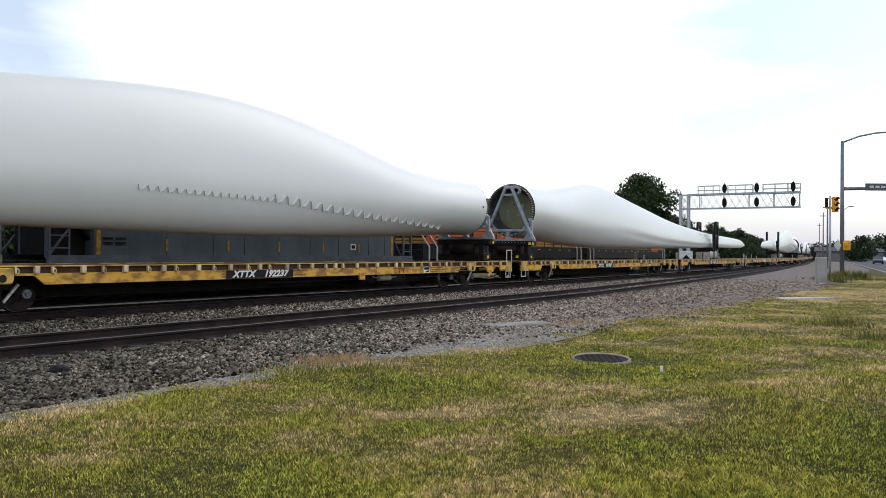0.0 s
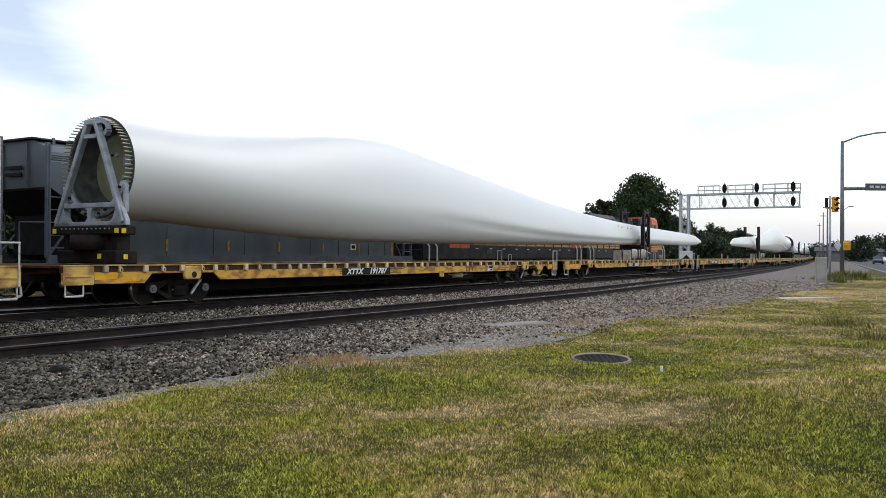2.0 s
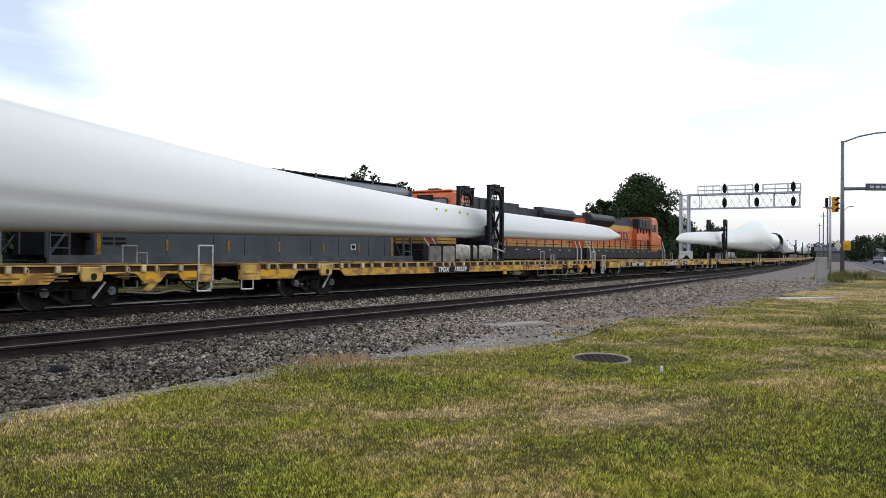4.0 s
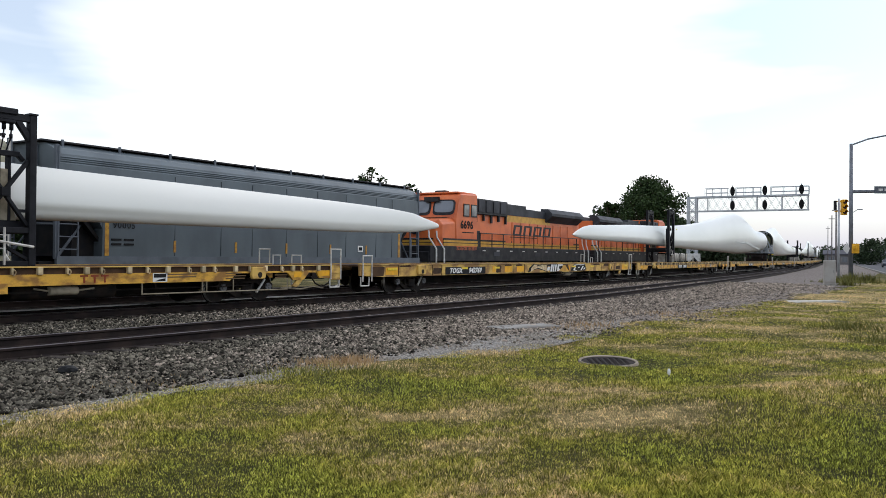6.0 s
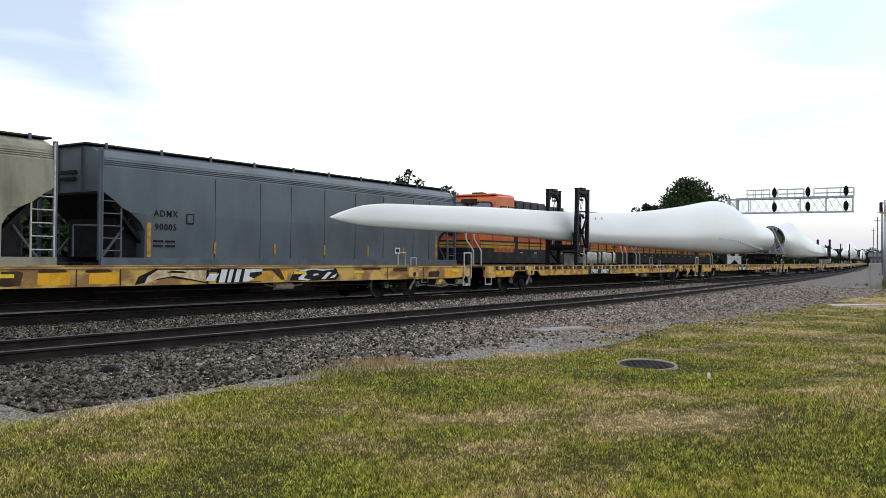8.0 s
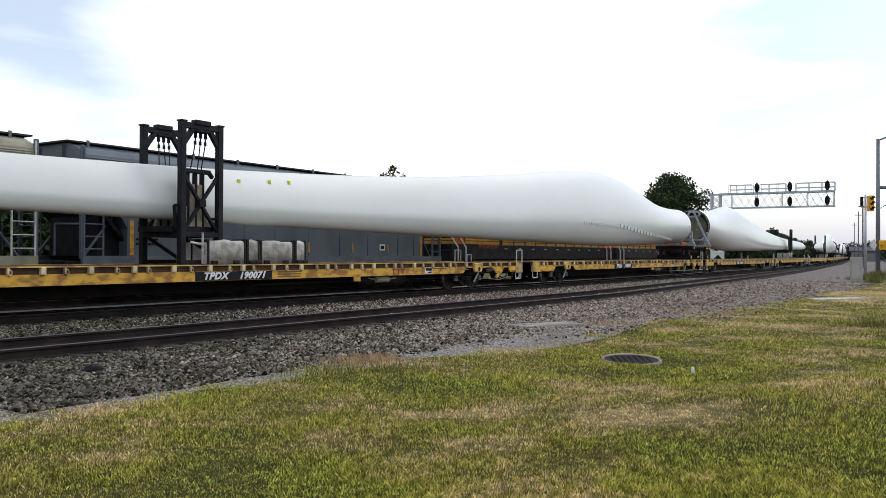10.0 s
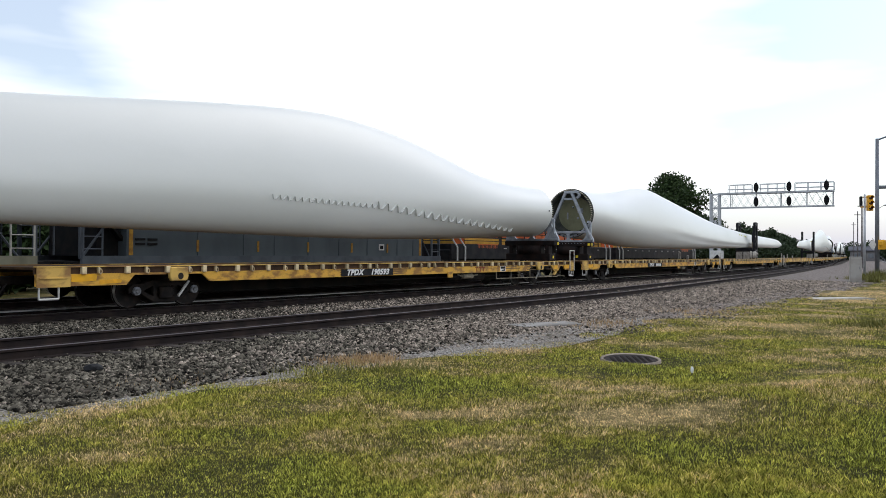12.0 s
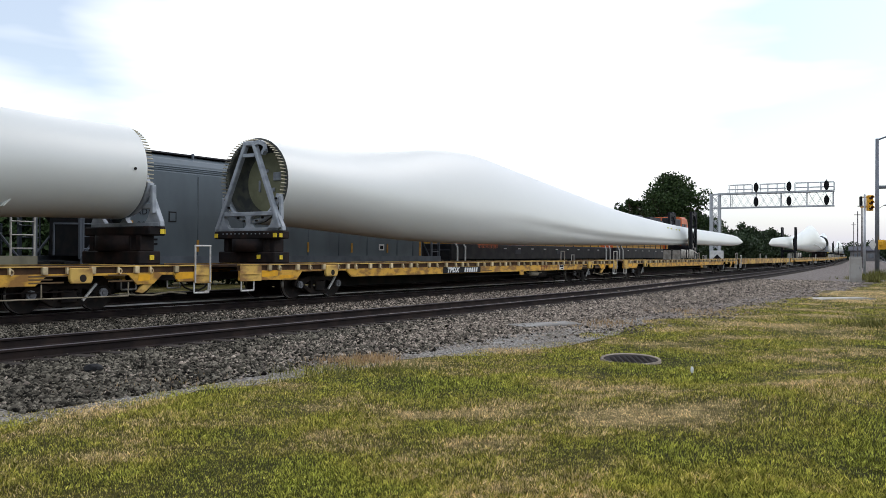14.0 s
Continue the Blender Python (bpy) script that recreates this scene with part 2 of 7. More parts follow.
RING = mat("worn manhole ring", (0.36, 0.30, 0.235), 0.9, 0, (0.14, 0.11, 0.082), 5.0, 0.8, 0.006, 30)
DIRT = mat("packed brown-grey dirt and stone", (0.115, 0.095, 0.084), 0.95, 0, (0.27, 0.232, 0.205), 5.0, 0.9, 0.05, 16, lo=0.4, hi=0.62, grain=0.45)
CONCRETE = mat("cast concrete", (0.50, 0.475, 0.415), 0.9, 0, (0.30, 0.275, 0.235), 4.0, 0.9, 0.012, 22, random_value=0.3, grain=0.2)
STRAP = mat("black strap", (0.02, 0.02, 0.02), 0.8)
HOP_GREY = mat("grey hopper paint", (0.113, 0.136, 0.149), 0.45, 0, (0.078, 0.094, 0.104), 0.6, 0.8, 0.001, 8, stretch=(1.2, 1, 0.5), grain=0.04, spec=0.3)
HOP_SILL = mat("light grey sill paint", (0.135, 0.15, 0.17), 0.55, 0, (0.085, 0.095, 0.105), 2.0, 0.7)
HOP_SEAM = mat("dusty seam", (0.065, 0.075, 0.08), 0.7)
HOP_TAN = mat("weathered tan hopper paint", (0.33, 0.31, 0.22), 0.6, 0, (0.19, 0.17, 0.12), 1.2, 0.9, 0.002, 10, stretch=(1.2, 1, 0.4))
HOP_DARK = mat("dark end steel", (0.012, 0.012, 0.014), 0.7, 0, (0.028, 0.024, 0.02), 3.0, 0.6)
ROOFWALK = mat("black roof steel", (0.025, 0.026, 0.03), 0.7, 0, (0.06, 0.05, 0.045), 3.0, 0.6)
RUST_MARK = mat("yellow conspicuity strip", (0.55, 0.30, 0.05), 0.5, 0, (0.3, 0.13, 0.04), 6.0, 0.8)
ORANGE = mat("orange loco paint", (0.70, 0.16, 0.042), 0.4, 0, (0.47, 0.095, 0.03), 1.0, 0.7, 0.001, 20, spec=0.35)
LOCO_YELLOW = mat("loco stripe yellow", (0.60, 0.32, 0.05), 0.4, 0, (0.38, 0.2, 0.04), 3.0, 0.6)
LOCO_BLACK = mat("loco black paint", (0.018, 0.018, 0.021), 0.5, 0, (0.05, 0.047, 0.045), 2.0, 0.6, 0.001, 20)
LOCO_GREY = mat("sooty roof steel", (0.06, 0.062, 0.07), 0.6, 0, (0.03, 0.03, 0.033), 1.2, 0.8)
RAIL_WHITE = mat("white handrail paint", (0.72, 0.70, 0.66), 0.45)
# base colour is lightened to stand for reflected sky
GLASS = mat("glass with sky tone", (0.15, 0.17, 0.19), 0.06, 0, (0.09, 0.10, 0.115), 1.2, 0.5, spec=1.0)
RAIL = mat("rusted rail side", (0.018, 0.013, 0.012), 0.85, 0, (0.038, 0.026, 0.021), 2.5, 0.7, 0.003, 40)
POLISHED = mat("polished rail head", (0.62, 0.60, 0.58), 0.38, 1.0, (0.5, 0.48, 0.46), 3.0, 0.5)
RAILHEAD = mat("worn rail head", (0.12, 0.105, 0.108), 0.7, 0.25, (0.06, 0.05, 0.05), 3.0, 0.7)
TIE = mat("creosoted tie", (0.034, 0.027, 0.022), 0.9, 0, (0.075, 0.06, 0.05), 4.0, 0.8, 0.008, 18, random_value=0.25, stretch=(3, 0.5, 3))
GALVANISED = mat("galvanised steel", (0.48, 0.49, 0.51), 0.45, 0.35, (0.38, 0.39, 0.41), 3.0, 0.7)
POLE = mat("grey pole steel", (0.20, 0.21, 0.23), 0.5, 0.3, (0.14, 0.14, 0.15), 3.0, 0.6)
SIGNAL_BLACK = mat("matt black signal housing", (0.012, 0.012, 0.013), 0.7)
SIGNAL_YELLOW = mat("traffic signal yellow", (0.78, 0.40, 0.03), 0.45, 0, (0.6, 0.28, 0.02), 5.0, 0.6)
LENS = mat("dark lens", (0.05, 0.015, 0.01), 0.2)
CABINET = mat("grey utility cabinet", (0.40, 0.375, 0.34), 0.6, 0, (0.31, 0.285, 0.25), 1.5, 0.8, 0.001, 20)
SIGN_GREEN = mat("street sign back", (0.12, 0.13, 0.15), 0.5)
ASPHALT = mat("asphalt", (0.095, 0.093, 0.098), 0.9, 0, (0.065, 0.064, 0.068), 0.4, 0.8, 0.004, 60)
PATH = mat("pale concrete path", (0.30, 0.285, 0.26), 0.9, 0, (0.17, 0.155, 0.135), 1.2, 0.8, 0.004, 30)
WALL_BRICK = mat("pale building wall", (0.24, 0.23, 0.23), 0.85, 0, (0.17, 0.16, 0.16), 0.7, 0.6)
ROOF = mat("dark building roof", (0.10, 0.10, 0.115), 0.8, 0, (0.07, 0.07, 0.08), 0.8, 0.6)
CAR_WHITE = mat("white car paint", (0.75, 0.75, 0.74), 0.3, spec=0.5)
CAR_DARK = mat("dark car paint", (0.04, 0.045, 0.06), 0.3, spec=0.5)
TYRE = mat("tyre rubber", (0.02, 0.02, 0.02), 0.9)
BARK = mat("bark", (0.10, 0.075, 0.055), 0.95, 0, (0.06, 0.045, 0.035), 4.0, 0.8, 0.02, 12, stretch=(1, 1, 0.3))
IRON = mat("rusty cast iron", (0.018, 0.014, 0.013), 0.85, 0, (0.035, 0.024, 0.020), 5.0, 0.7, 0.006, 25)
LITTER = mat("white paper", (0.82, 0.82, 0.80), 0.7)
LUMP = mat("black lump", (0.015, 0.015, 0.016), 0.8, 0, (0.04, 0.04, 0.04), 9.0, 0.6, 0.01, 20)
WOOD_POLE = mat("weathered wood pole", (0.22, 0.21, 0.21), 0.9, 0, (0.10, 0.08, 0.07), 3.0, 0.7)


def patched(n, l, co, src):
    """Adds dry (+) and lush (-) patches of the lawn to a noise value: place, size, strength."""
    wide = n.new("ShaderNodeMath")
    wide.operation = "MULTIPLY_ADD"
    l.new(src, wide.inputs[0])
    wide.inputs[1].default_value, wide.inputs[2].default_value = 1.35, -0.175
    src = wide.outputs["Value"]
    for (px, py), (rx, ry), k in (((2.1, 8.2), (2.6, 1.7), 0.22), ((-0.6, 10.4), (2.6, 1.7), -0.16), ((3.5, 6.8), (2.3, 3.0), -0.36), ((2.4, 5.0), (1.5, 1.0), -0.25), ((0.6, 5.7), (1.4, 1.2), 0.05), ((-2.3, 6.2), (2.6, 1.5), -0.16), ((2.9, 12.4), (3.2, 2.6), -0.12), ((7.0, 21.0), (5.0, 5.5), 0.10), ((17.0, 36.0), (10.0, 12.0), 0.24), ((27.0, 56.0), (7.0, 8.0), 0.20), ((-4.0, 8.6), (1.4, 0.9), 0.12), ((0.2, 9.8), (2.2, 0.9), 0.08), ((-2.0, 8.3), (2.2, 0.8), 0.12)):
        mp = n.new("ShaderNodeMapping")
        mp.inputs["Scale"].default_value = (1 / rx, 1 / ry, 0.01)
        mp.inputs["Location"].default_value = (-px / rx, -py / ry, 0)
        l.new(co.outputs["Object"], mp.inputs["Vector"])
        g = n.new("ShaderNodeTexGradient")
        g.gradient_type = "SPHERICAL"
        l.new(mp.outputs["Vector"], g.inputs["Vector"])
        add = n.new("ShaderNodeMath")
        add.operation = "MULTIPLY_ADD"
        l.new(g.outputs["Fac"], add.inputs[0])
        add.inputs[1].default_value = k
        l.new(src, add.inputs[2])
        src = add.outputs["Value"]
    return src


def ground_mat(name, kind):
    """Grass with straw patches, or crushed stone, in world metres."""
    m = bpy.data.materials.new(name)
    m.use_nodes = True
    n, l = m.node_tree.nodes, m.node_tree.links
    b = n["Principled BSDF"]
    b.inputs["Roughness"].default_value = 0.95
    b.inputs["Specular IOR Level"].default_value = 0.15
    co = n.new("ShaderNodeTexCoord")

    def noise_node(scale, detail=5.0, rough=0.6):
        q = n.new("ShaderNodeTexNoise")
        q.inputs["Scale"].default_value, q.inputs["Detail"].default_value, q.inputs["Roughness"].default_value = scale, detail, rough
        l.new(co.outputs["Object"], q.inputs["Vector"])
        return q

    def ramp_node(src, stops):
        q = n.new("ShaderNodeValToRGB")
        e = q.color_ramp.elements
        e[0].position, e[0].color = stops[0][0], (*stops[0][1], 1)
        e[1].position, e[1].color = stops[-1][0], (*stops[-1][1], 1)
        for at, c in stops[1:-1]:
            e.new(at).color = (*c, 1)
        l.new(src, q.inputs["Fac"])
        return q

    bump = n.new("ShaderNodeBump")
    bump.inputs["Strength"].default_value = 1.0
    if kind == "grass":
        a = ramp_node(patched(n, l, co, noise_node(0.55, 6, 0.65).outputs["Fac"]), [(0.38, (0.056, 0.054, 0.011)), (0.54, (0.115, 0.096, 0.024)), (0.66, (0.30, 0.23, 0.10))])
        c = ramp_node(noise_node(11, 6, 0.75).outputs["Fac"], [(0.34, (0.45, 0.45, 0.38)), (0.66, (1.25, 1.25, 1.2))])
        mul = n.new("ShaderNodeMix")
        mul.data_type, mul.blend_type = "RGBA", "MULTIPLY"
        mul.inputs["Factor"].default_value = 1.0
        l.new(a.outputs["Color"], mul.inputs["A"])
        l.new(c.outputs["Color"], mul.inputs["B"])
        l.new(mul.outputs["Result"], b.inputs["Base Color"])
        bump.inputs["Distance"].default_value = 0.05
        l.new(noise_node(35, 4, 0.7).outputs["Fac"], bump.inputs["Height"])
    else:
        vor = n.new("ShaderNodeTexVoronoi")
        vor.inputs["Scale"].default_value = 24.0 if kind == "ballast" else 44.0
        l.new(co.outputs["Object"], vor.inputs["Vector"])
        bw = n.new("ShaderNodeRGBToBW")
        l.new(vor.outputs["Color"], bw.inputs["Color"])
        if kind == "ballast":
            stops = [(0.15, (0.007, 0.006, 0.005)), (0.5, (0.026, 0.022, 0.018)), (0.75, (0.075, 0.064, 0.053)), (0.92, (0.2, 0.18, 0.155))]
        else:
            stops = [(0.12, (0.05, 0.045, 0.04)), (0.40, (0.19, 0.175, 0.158)), (0.85, (0.56, 0.53, 0.48))]
        a = ramp_node(bw.outputs["Val"], stops)
        c = ramp_node(noise_node(0.9, 6, 0.65).outputs["Fac"], [(0.35, (0.8, 0.74, 0.66)), (0.65, (1.15, 1.15, 1.15))])
        mul = n.new("ShaderNodeMix")
        mul.data_type, mul.blend_type = "RGBA", "MULTIPLY"
        mul.inputs["Factor"].default_value = 1.0
        l.new(a.outputs["Color"], mul.inputs["A"])
        l.new(c.outputs["Color"], mul.inputs["B"])
        l.new(mul.outputs["Result"], b.inputs["Base Color"])
        bump.inputs["Distance"].default_value = 0.035
        bump.invert = True
        l.new(vor.outputs["Distance"], bump.inputs["Height"])
    l.new(bump.outputs["Normal"], b.inputs["Normal"])
    return m


GRASS = ground_mat("mown grass soil", "grass")
BALLAST = ground_mat("crushed stone ballast", "ballast")
GRIT = ground_mat("pale grit", "grit")


def leaf_mat(name, dark, light, straw=None, patch=0.6):
    m = bpy.data.materials.new(name)
    m.use_nodes = True
    n, l = m.node_tree.nodes, m.node_tree.links
    b = n["Principled BSDF"]
    b.inputs["Roughness"].default_value = 0.65
    b.inputs["Specular IOR Level"].default_value = 0.1
    g = n.new("ShaderNodeNewGeometry")
    mix = n.new("ShaderNodeMix")
    mix.data_type = "RGBA"
    mix.inputs["A"].default_value, mix.inputs["B"].default_value = (*dark, 1), (*light, 1)
    l.new(g.outputs["Random Per Island"], mix.inputs["Factor"])
    out = mix.outputs["Result"]
    if straw:
        co = n.new("ShaderNodeTexCoord")
        q = n.new("ShaderNodeTexNoise")
        q.inputs["Scale"].default_value, q.inputs["Detail"].default_value, q.inputs["Roughness"].default_value = 0.55, 6.0, 0.65
        l.new(co.outputs["Object"], q.inputs["Vector"])
        add = n.new("ShaderNodeMath")
        add.operation = "MULTIPLY_ADD"
        l.new(g.outputs["Random Per Island"], add.inputs[0])
        add.inputs[1].default_value = 0.22
        l.new(patched(n, l, co, q.outputs["Fac"]), add.inputs[2])
        rr = n.new("ShaderNodeMapRange")
        rr.inputs["From Min"].default_value, rr.inputs["From Max"].default_value = patch, patch + 0.13
        l.new(add.outputs["Value"], rr.inputs["Value"])
        m2 = n.new("ShaderNodeMix")
        m2.data_type = "RGBA"
        l.new(rr.outputs["Result"], m2.inputs["Factor"])
        l.new(out, m2.inputs["A"])
        m2.inputs["B"].default_value = (*straw, 1)
        out = m2.outputs["Result"]
    if straw:
        spot = n.new("ShaderNodeTexNoise")
        spot.inputs["Scale"].default_value, spot.inputs["Detail"].default_value, spot.inputs["Roughness"].default_value = 11.0, 5.0, 0.7
        l.new(co.outputs["Object"], spot.inputs["Vector"])
        v = n.new("ShaderNodeMapRange")
        v.inputs["From Min"].default_value, v.inputs["From Max"].default_value = 0.34, 0.66
        v.inputs["To Min"].default_value, v.inputs["To Max"].default_value = 0.30, 1.65
        l.new(spot.outputs["Fac"], v.inputs["Value"])
        hs = n.new("ShaderNodeHueSaturation")
        lush = n.new("ShaderNodeMapRange")
        lush.inputs["From Min"].default_value, lush.inputs["From Max"].default_value = 0.22, 0.52
        lush.inputs["To Min"].default_value, lush.inputs["To Max"].default_value = 0.58, 1.05
        l.new(add.outputs["Value"], lush.inputs["Value"])
        green = n.new("ShaderNodeMapRange")
        green.inputs["From Min"].default_value, green.inputs["From Max"].default_value = 0.40, 0.66
        green.inputs["To Min"].default_value, green.inputs["To Max"].default_value = 0.525, 0.492
        l.new(add.outputs["Value"], green.inputs["Value"])
        l.new(green.outputs["Result"], hs.inputs["Hue"])
        both = n.new("ShaderNodeMath")
        both.operation = "MULTIPLY"
        l.new(v.outputs["Result"], both.inputs[0])
        l.new(lush.outputs["Result"], both.inputs[1])
        l.new(both.outputs["Value"], hs.inputs["Value"])
        l.new(out, hs.inputs["Color"])
        out = hs.outputs["Color"]
    l.new(out, b.inputs["Base Color"])
    return m


BLADES = leaf_mat("grass blades", (0.104, 0.096, 0.013), (0.70, 0.63, 0.125), (0.80, 0.62, 0.31), 0.635)
WEEDS = leaf_mat("weed leaves", (0.07, 0.075, 0.02), (0.26, 0.24, 0.07))
DRY = leaf_mat("dry grass tufts", (0.30, 0.185, 0.085), (0.56, 0.39, 0.21))
LEAVES = leaf_mat("tree leaves", (0.018, 0.034, 0.012), (0.055, 0.085, 0.028))
LEAVES_FAR = leaf_mat("far tree leaves", (0.022, 0.036, 0.018), (0.05, 0.072, 0.034))
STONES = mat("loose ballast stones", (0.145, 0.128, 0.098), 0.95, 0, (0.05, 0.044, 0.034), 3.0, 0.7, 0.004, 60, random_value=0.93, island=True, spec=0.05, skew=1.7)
PALE_STONES = mat("paler ballast stones", (0.305, 0.252, 0.20), 0.95, 0, (0.135, 0.110, 0.087), 3.0, 0.7, 0.004, 60, random_value=0.85, island=True, spec=0.05, skew=1.4)
# the shade below the trains is put into this near-black colour
UNDER_TRAIN = mat("ballast with under-train shade", (0.014, 0.012, 0.010), 0.9, 0, (0.032, 0.027, 0.022), 2.0, 0.8, 0.03, 24, grain=0.4)


# ---- ground ----
def spread(near, step, far, growth):
    out, v = [0.0], 0.0
    while v < far:
        step = step if v < near else step * growth
        v += step
        out.append(v)
    return out


def rise(x, y):
    """Gentle unevenness of the grass, flat towards the tracks and far away."""
    d = math.hypot(x, y)
    if d > 90:
        return 0.0
    near = max(0.0, 1 - d / 90)
    a = LA + LK * 20
    lat = -(x - line(10)[0]) * math.cos(a) + (y - line(10)[1]) * math.sin(a)
    k = max(0.0, min(1.0, (-10.3 - lat) / 2.5))
    mound = 0.08 * math.exp(-((x - 3.6) / 2.6) ** 2 - ((y - 7.2) / 1.7) ** 2)
    # low crest that runs away to the right
    u, v = 0.872 * (x - 1.2) + 0.49 * (y - 8.1), -0.49 * (x - 1.2) + 0.872 * (y - 8.1)
    crest = max(0.0, min(1.0, u / 1.4)) * max(0.0, min(1.0, (7.5 - u) / 2.5))
    mound += 0.13 * crest * math.exp(-(v / (0.75 if v > 0 else 1.5)) ** 2)
    return k * near * (0.10 * noise.noise((x * 0.22, y * 0.22, 3.0)) + 0.04 * noise.noise((x * 0.9, y * 0.9, 7.0)) + mound) - 0.004


def build_ground():
    pos = spread(20, 0.3, 2600, 1.22)
    xs = [-v for v in pos[:0:-1]] + pos
    ys = [-v for v in spread(4, 1.0, 1500, 1.5)[:0:-1]] + spread(20, 0.3, 3400, 1.2)
    verts = [(x, y, rise(x, y)) for y in ys for x in xs]
    w = len(xs)
    faces = [(j * w + i, j * w + i + 1, (j + 1) * w + i + 1, (j + 1) * w + i) for j in range(len(ys) - 1) for i in range(w - 1)]
    me = bpy.data.meshes.new("ground")
    me.from_pydata(verts, [], faces)
    me.materials.append(GRASS)
    for p in me.polygons:
        p.use_smooth = True
    tagged(new("ground", me), "mown grass with straw-coloured dry patches", "ground", "", "structure")


BED_OUT = [-10.4, -9.7, -9.0, -8.2, -7.4, -6.9, -5.4, -3.9, -3.3, -2.2, -1.3, -0.6, 0.75, 2.1, 2.9, 4.3, 5.55, 6.9, 8.2, 9.6, 11.5]
BED_UP = [-0.012, 0.012, 0.02, 0.03, 0.04, 0.035, 0.03, 0.035, 0.045, 0.04, 0.045, 0.04, 0.035, 0.04, 0.06, 0.06, 0.045, 0.06, 0.04, 0.015, -0.012]


def bed_height(lat):
    return float(np.interp(lat, BED_OUT, BED_UP))


def build_bed():
    """Ballast under the three tracks: one long low bank, ragged at the grass."""
    ss = list(np.arange(-60, 60, 0.6)) + list(np.arange(60, 700, 8.0))
    verts, faces = [], []
    lats = sorted(BED_OUT + [-10.0, -9.35, -8.6, -7.8])
    for s in ss:
        for i, lat in enumerate(lats):
            q = lat
            if i < 5:
                q += (0.55 * noise.noise((s * 0.16, 0, 1)) + 0.3 * noise.noise((s * 0.7, 0, 5))) * (1 - i / 5) - (1.0 * max(0, min(1, (s - 3) / 7)) + 1.3 * max(0, min(1, (s - 22) / 20))) * (1 - i / 5)
            x, y, _ = line(s, q)
            verts.append((x, y, bed_height(lat) + 0.015 * noise.noise((s * 0.8, lat * 0.8, 2))))
    w = len(lats)
    for j in range(len(ss) - 1):
        for i in range(w - 1):
            faces.append((j * w + i, j * w + i + 1, (j + 1) * w + i + 1, (j + 1) * w + i))
    me = bpy.data.meshes.new("ballast_bed")
    me.from_pydata(verts, [], faces)
    me.materials.append(BALLAST)
    me.materials.append(GRIT)
    me.materials.append(DIRT)
    me.materials.append(UNDER_TRAIN)
    for k, p in enumerate(me.polygons):
        p.use_smooth = True
        i = k % (w - 1)
        far = ss[k // (w - 1)] > 17
        p.material_index = (2 if i < (13 if ss[k // (w - 1)] > 36 else 6) else 0) if far else (1 if i < 4 else 0)
        # strip below both trains takes the colour with the shade painted in
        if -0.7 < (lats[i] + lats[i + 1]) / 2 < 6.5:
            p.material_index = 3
    ob = tagged(new("ballast_bed", me), "grey crushed-stone ballast with a pale gritty edge", "ballast", "", "structure")
    return ob


def build_stones():
    """Loose stones on the ballast."""
    rng = np.random.default_rng(3)
    count = 140000
    s = 1.0 + 52 * rng.random(count) ** 1.5
    lat = np.concatenate([np.where(rng.random(count // 2) < 0.34, rng.uniform(-9.9, -8.7, count // 2), rng.uniform(-8.9, -6.3, count // 2)), rng.uniform(-8.9, -0.2, count - count // 2)]) - rng.random(count) ** 2 * np.clip((s - 6) / 10, 0, 1) * 2.6
    keep = (s < 15 + 6 * rng.random(count)) | (lat > -8.2 - rng.random(count)) | (rng.random(count) < 0.7)
    s, lat = s[keep], lat[keep]
    count = len(s)
    size = rng.uniform(0.016, 0.037, count) * np.where(rng.random(count) < 0.05, 1.6, 1.0) * (1 + s / 90)
    a = LA + LK * s
    x = LX + (math.cos(LA) - np.cos(a)) / LK - lat * np.cos(a)
    y = LY + (np.sin(a) - math.sin(LA)) / LK + lat * np.sin(a)
    z = np.interp(lat, BED_OUT, BED_UP) + size * 0.25
    shape = np.array([(1, 0, 0), (-1, 0, 0), (0, 1, 0), (0, -1, 0), (0, 0, 0.75), (0, 0, -0.6)], float)
    tri = np.array([(0, 2, 4), (2, 1, 4), (1, 3, 4), (3, 0, 4), (2, 0, 5), (1, 2, 5), (3, 1, 5), (0, 3, 5)])
    v = shape[None] * size[:, None, None] * rng.uniform(0.6, 1.35, (count, 6, 1))
    t = rng.uniform(0, math.tau, count)
    c, d = np.cos(t)[:, None], np.sin(t)[:, None]
    vx, vy = v[:, :, 0] * c - v[:, :, 1] * d, v[:, :, 0] * d + v[:, :, 1] * c
    tl = rng.uniform(-0.6, 0.6, count)[:, None]
    vz = v[:, :, 2] + vx * tl
    co = np.stack([vx + x[:, None], vy + y[:, None], vz + z[:, None]], 2).reshape(-1, 3)
    # stones turn paler and pinker further along the line
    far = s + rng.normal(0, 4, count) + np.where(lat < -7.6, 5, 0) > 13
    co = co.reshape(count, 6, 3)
    for pick, nm, m, label in ((~far, "ballast_stones", STONES, "loose dark grey ballast stones"), (far, "dusty_stones", PALE_STONES, "paler pinkish-grey ballast stones")):
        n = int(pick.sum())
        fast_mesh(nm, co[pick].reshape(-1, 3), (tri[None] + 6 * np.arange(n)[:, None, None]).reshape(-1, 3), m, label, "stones")


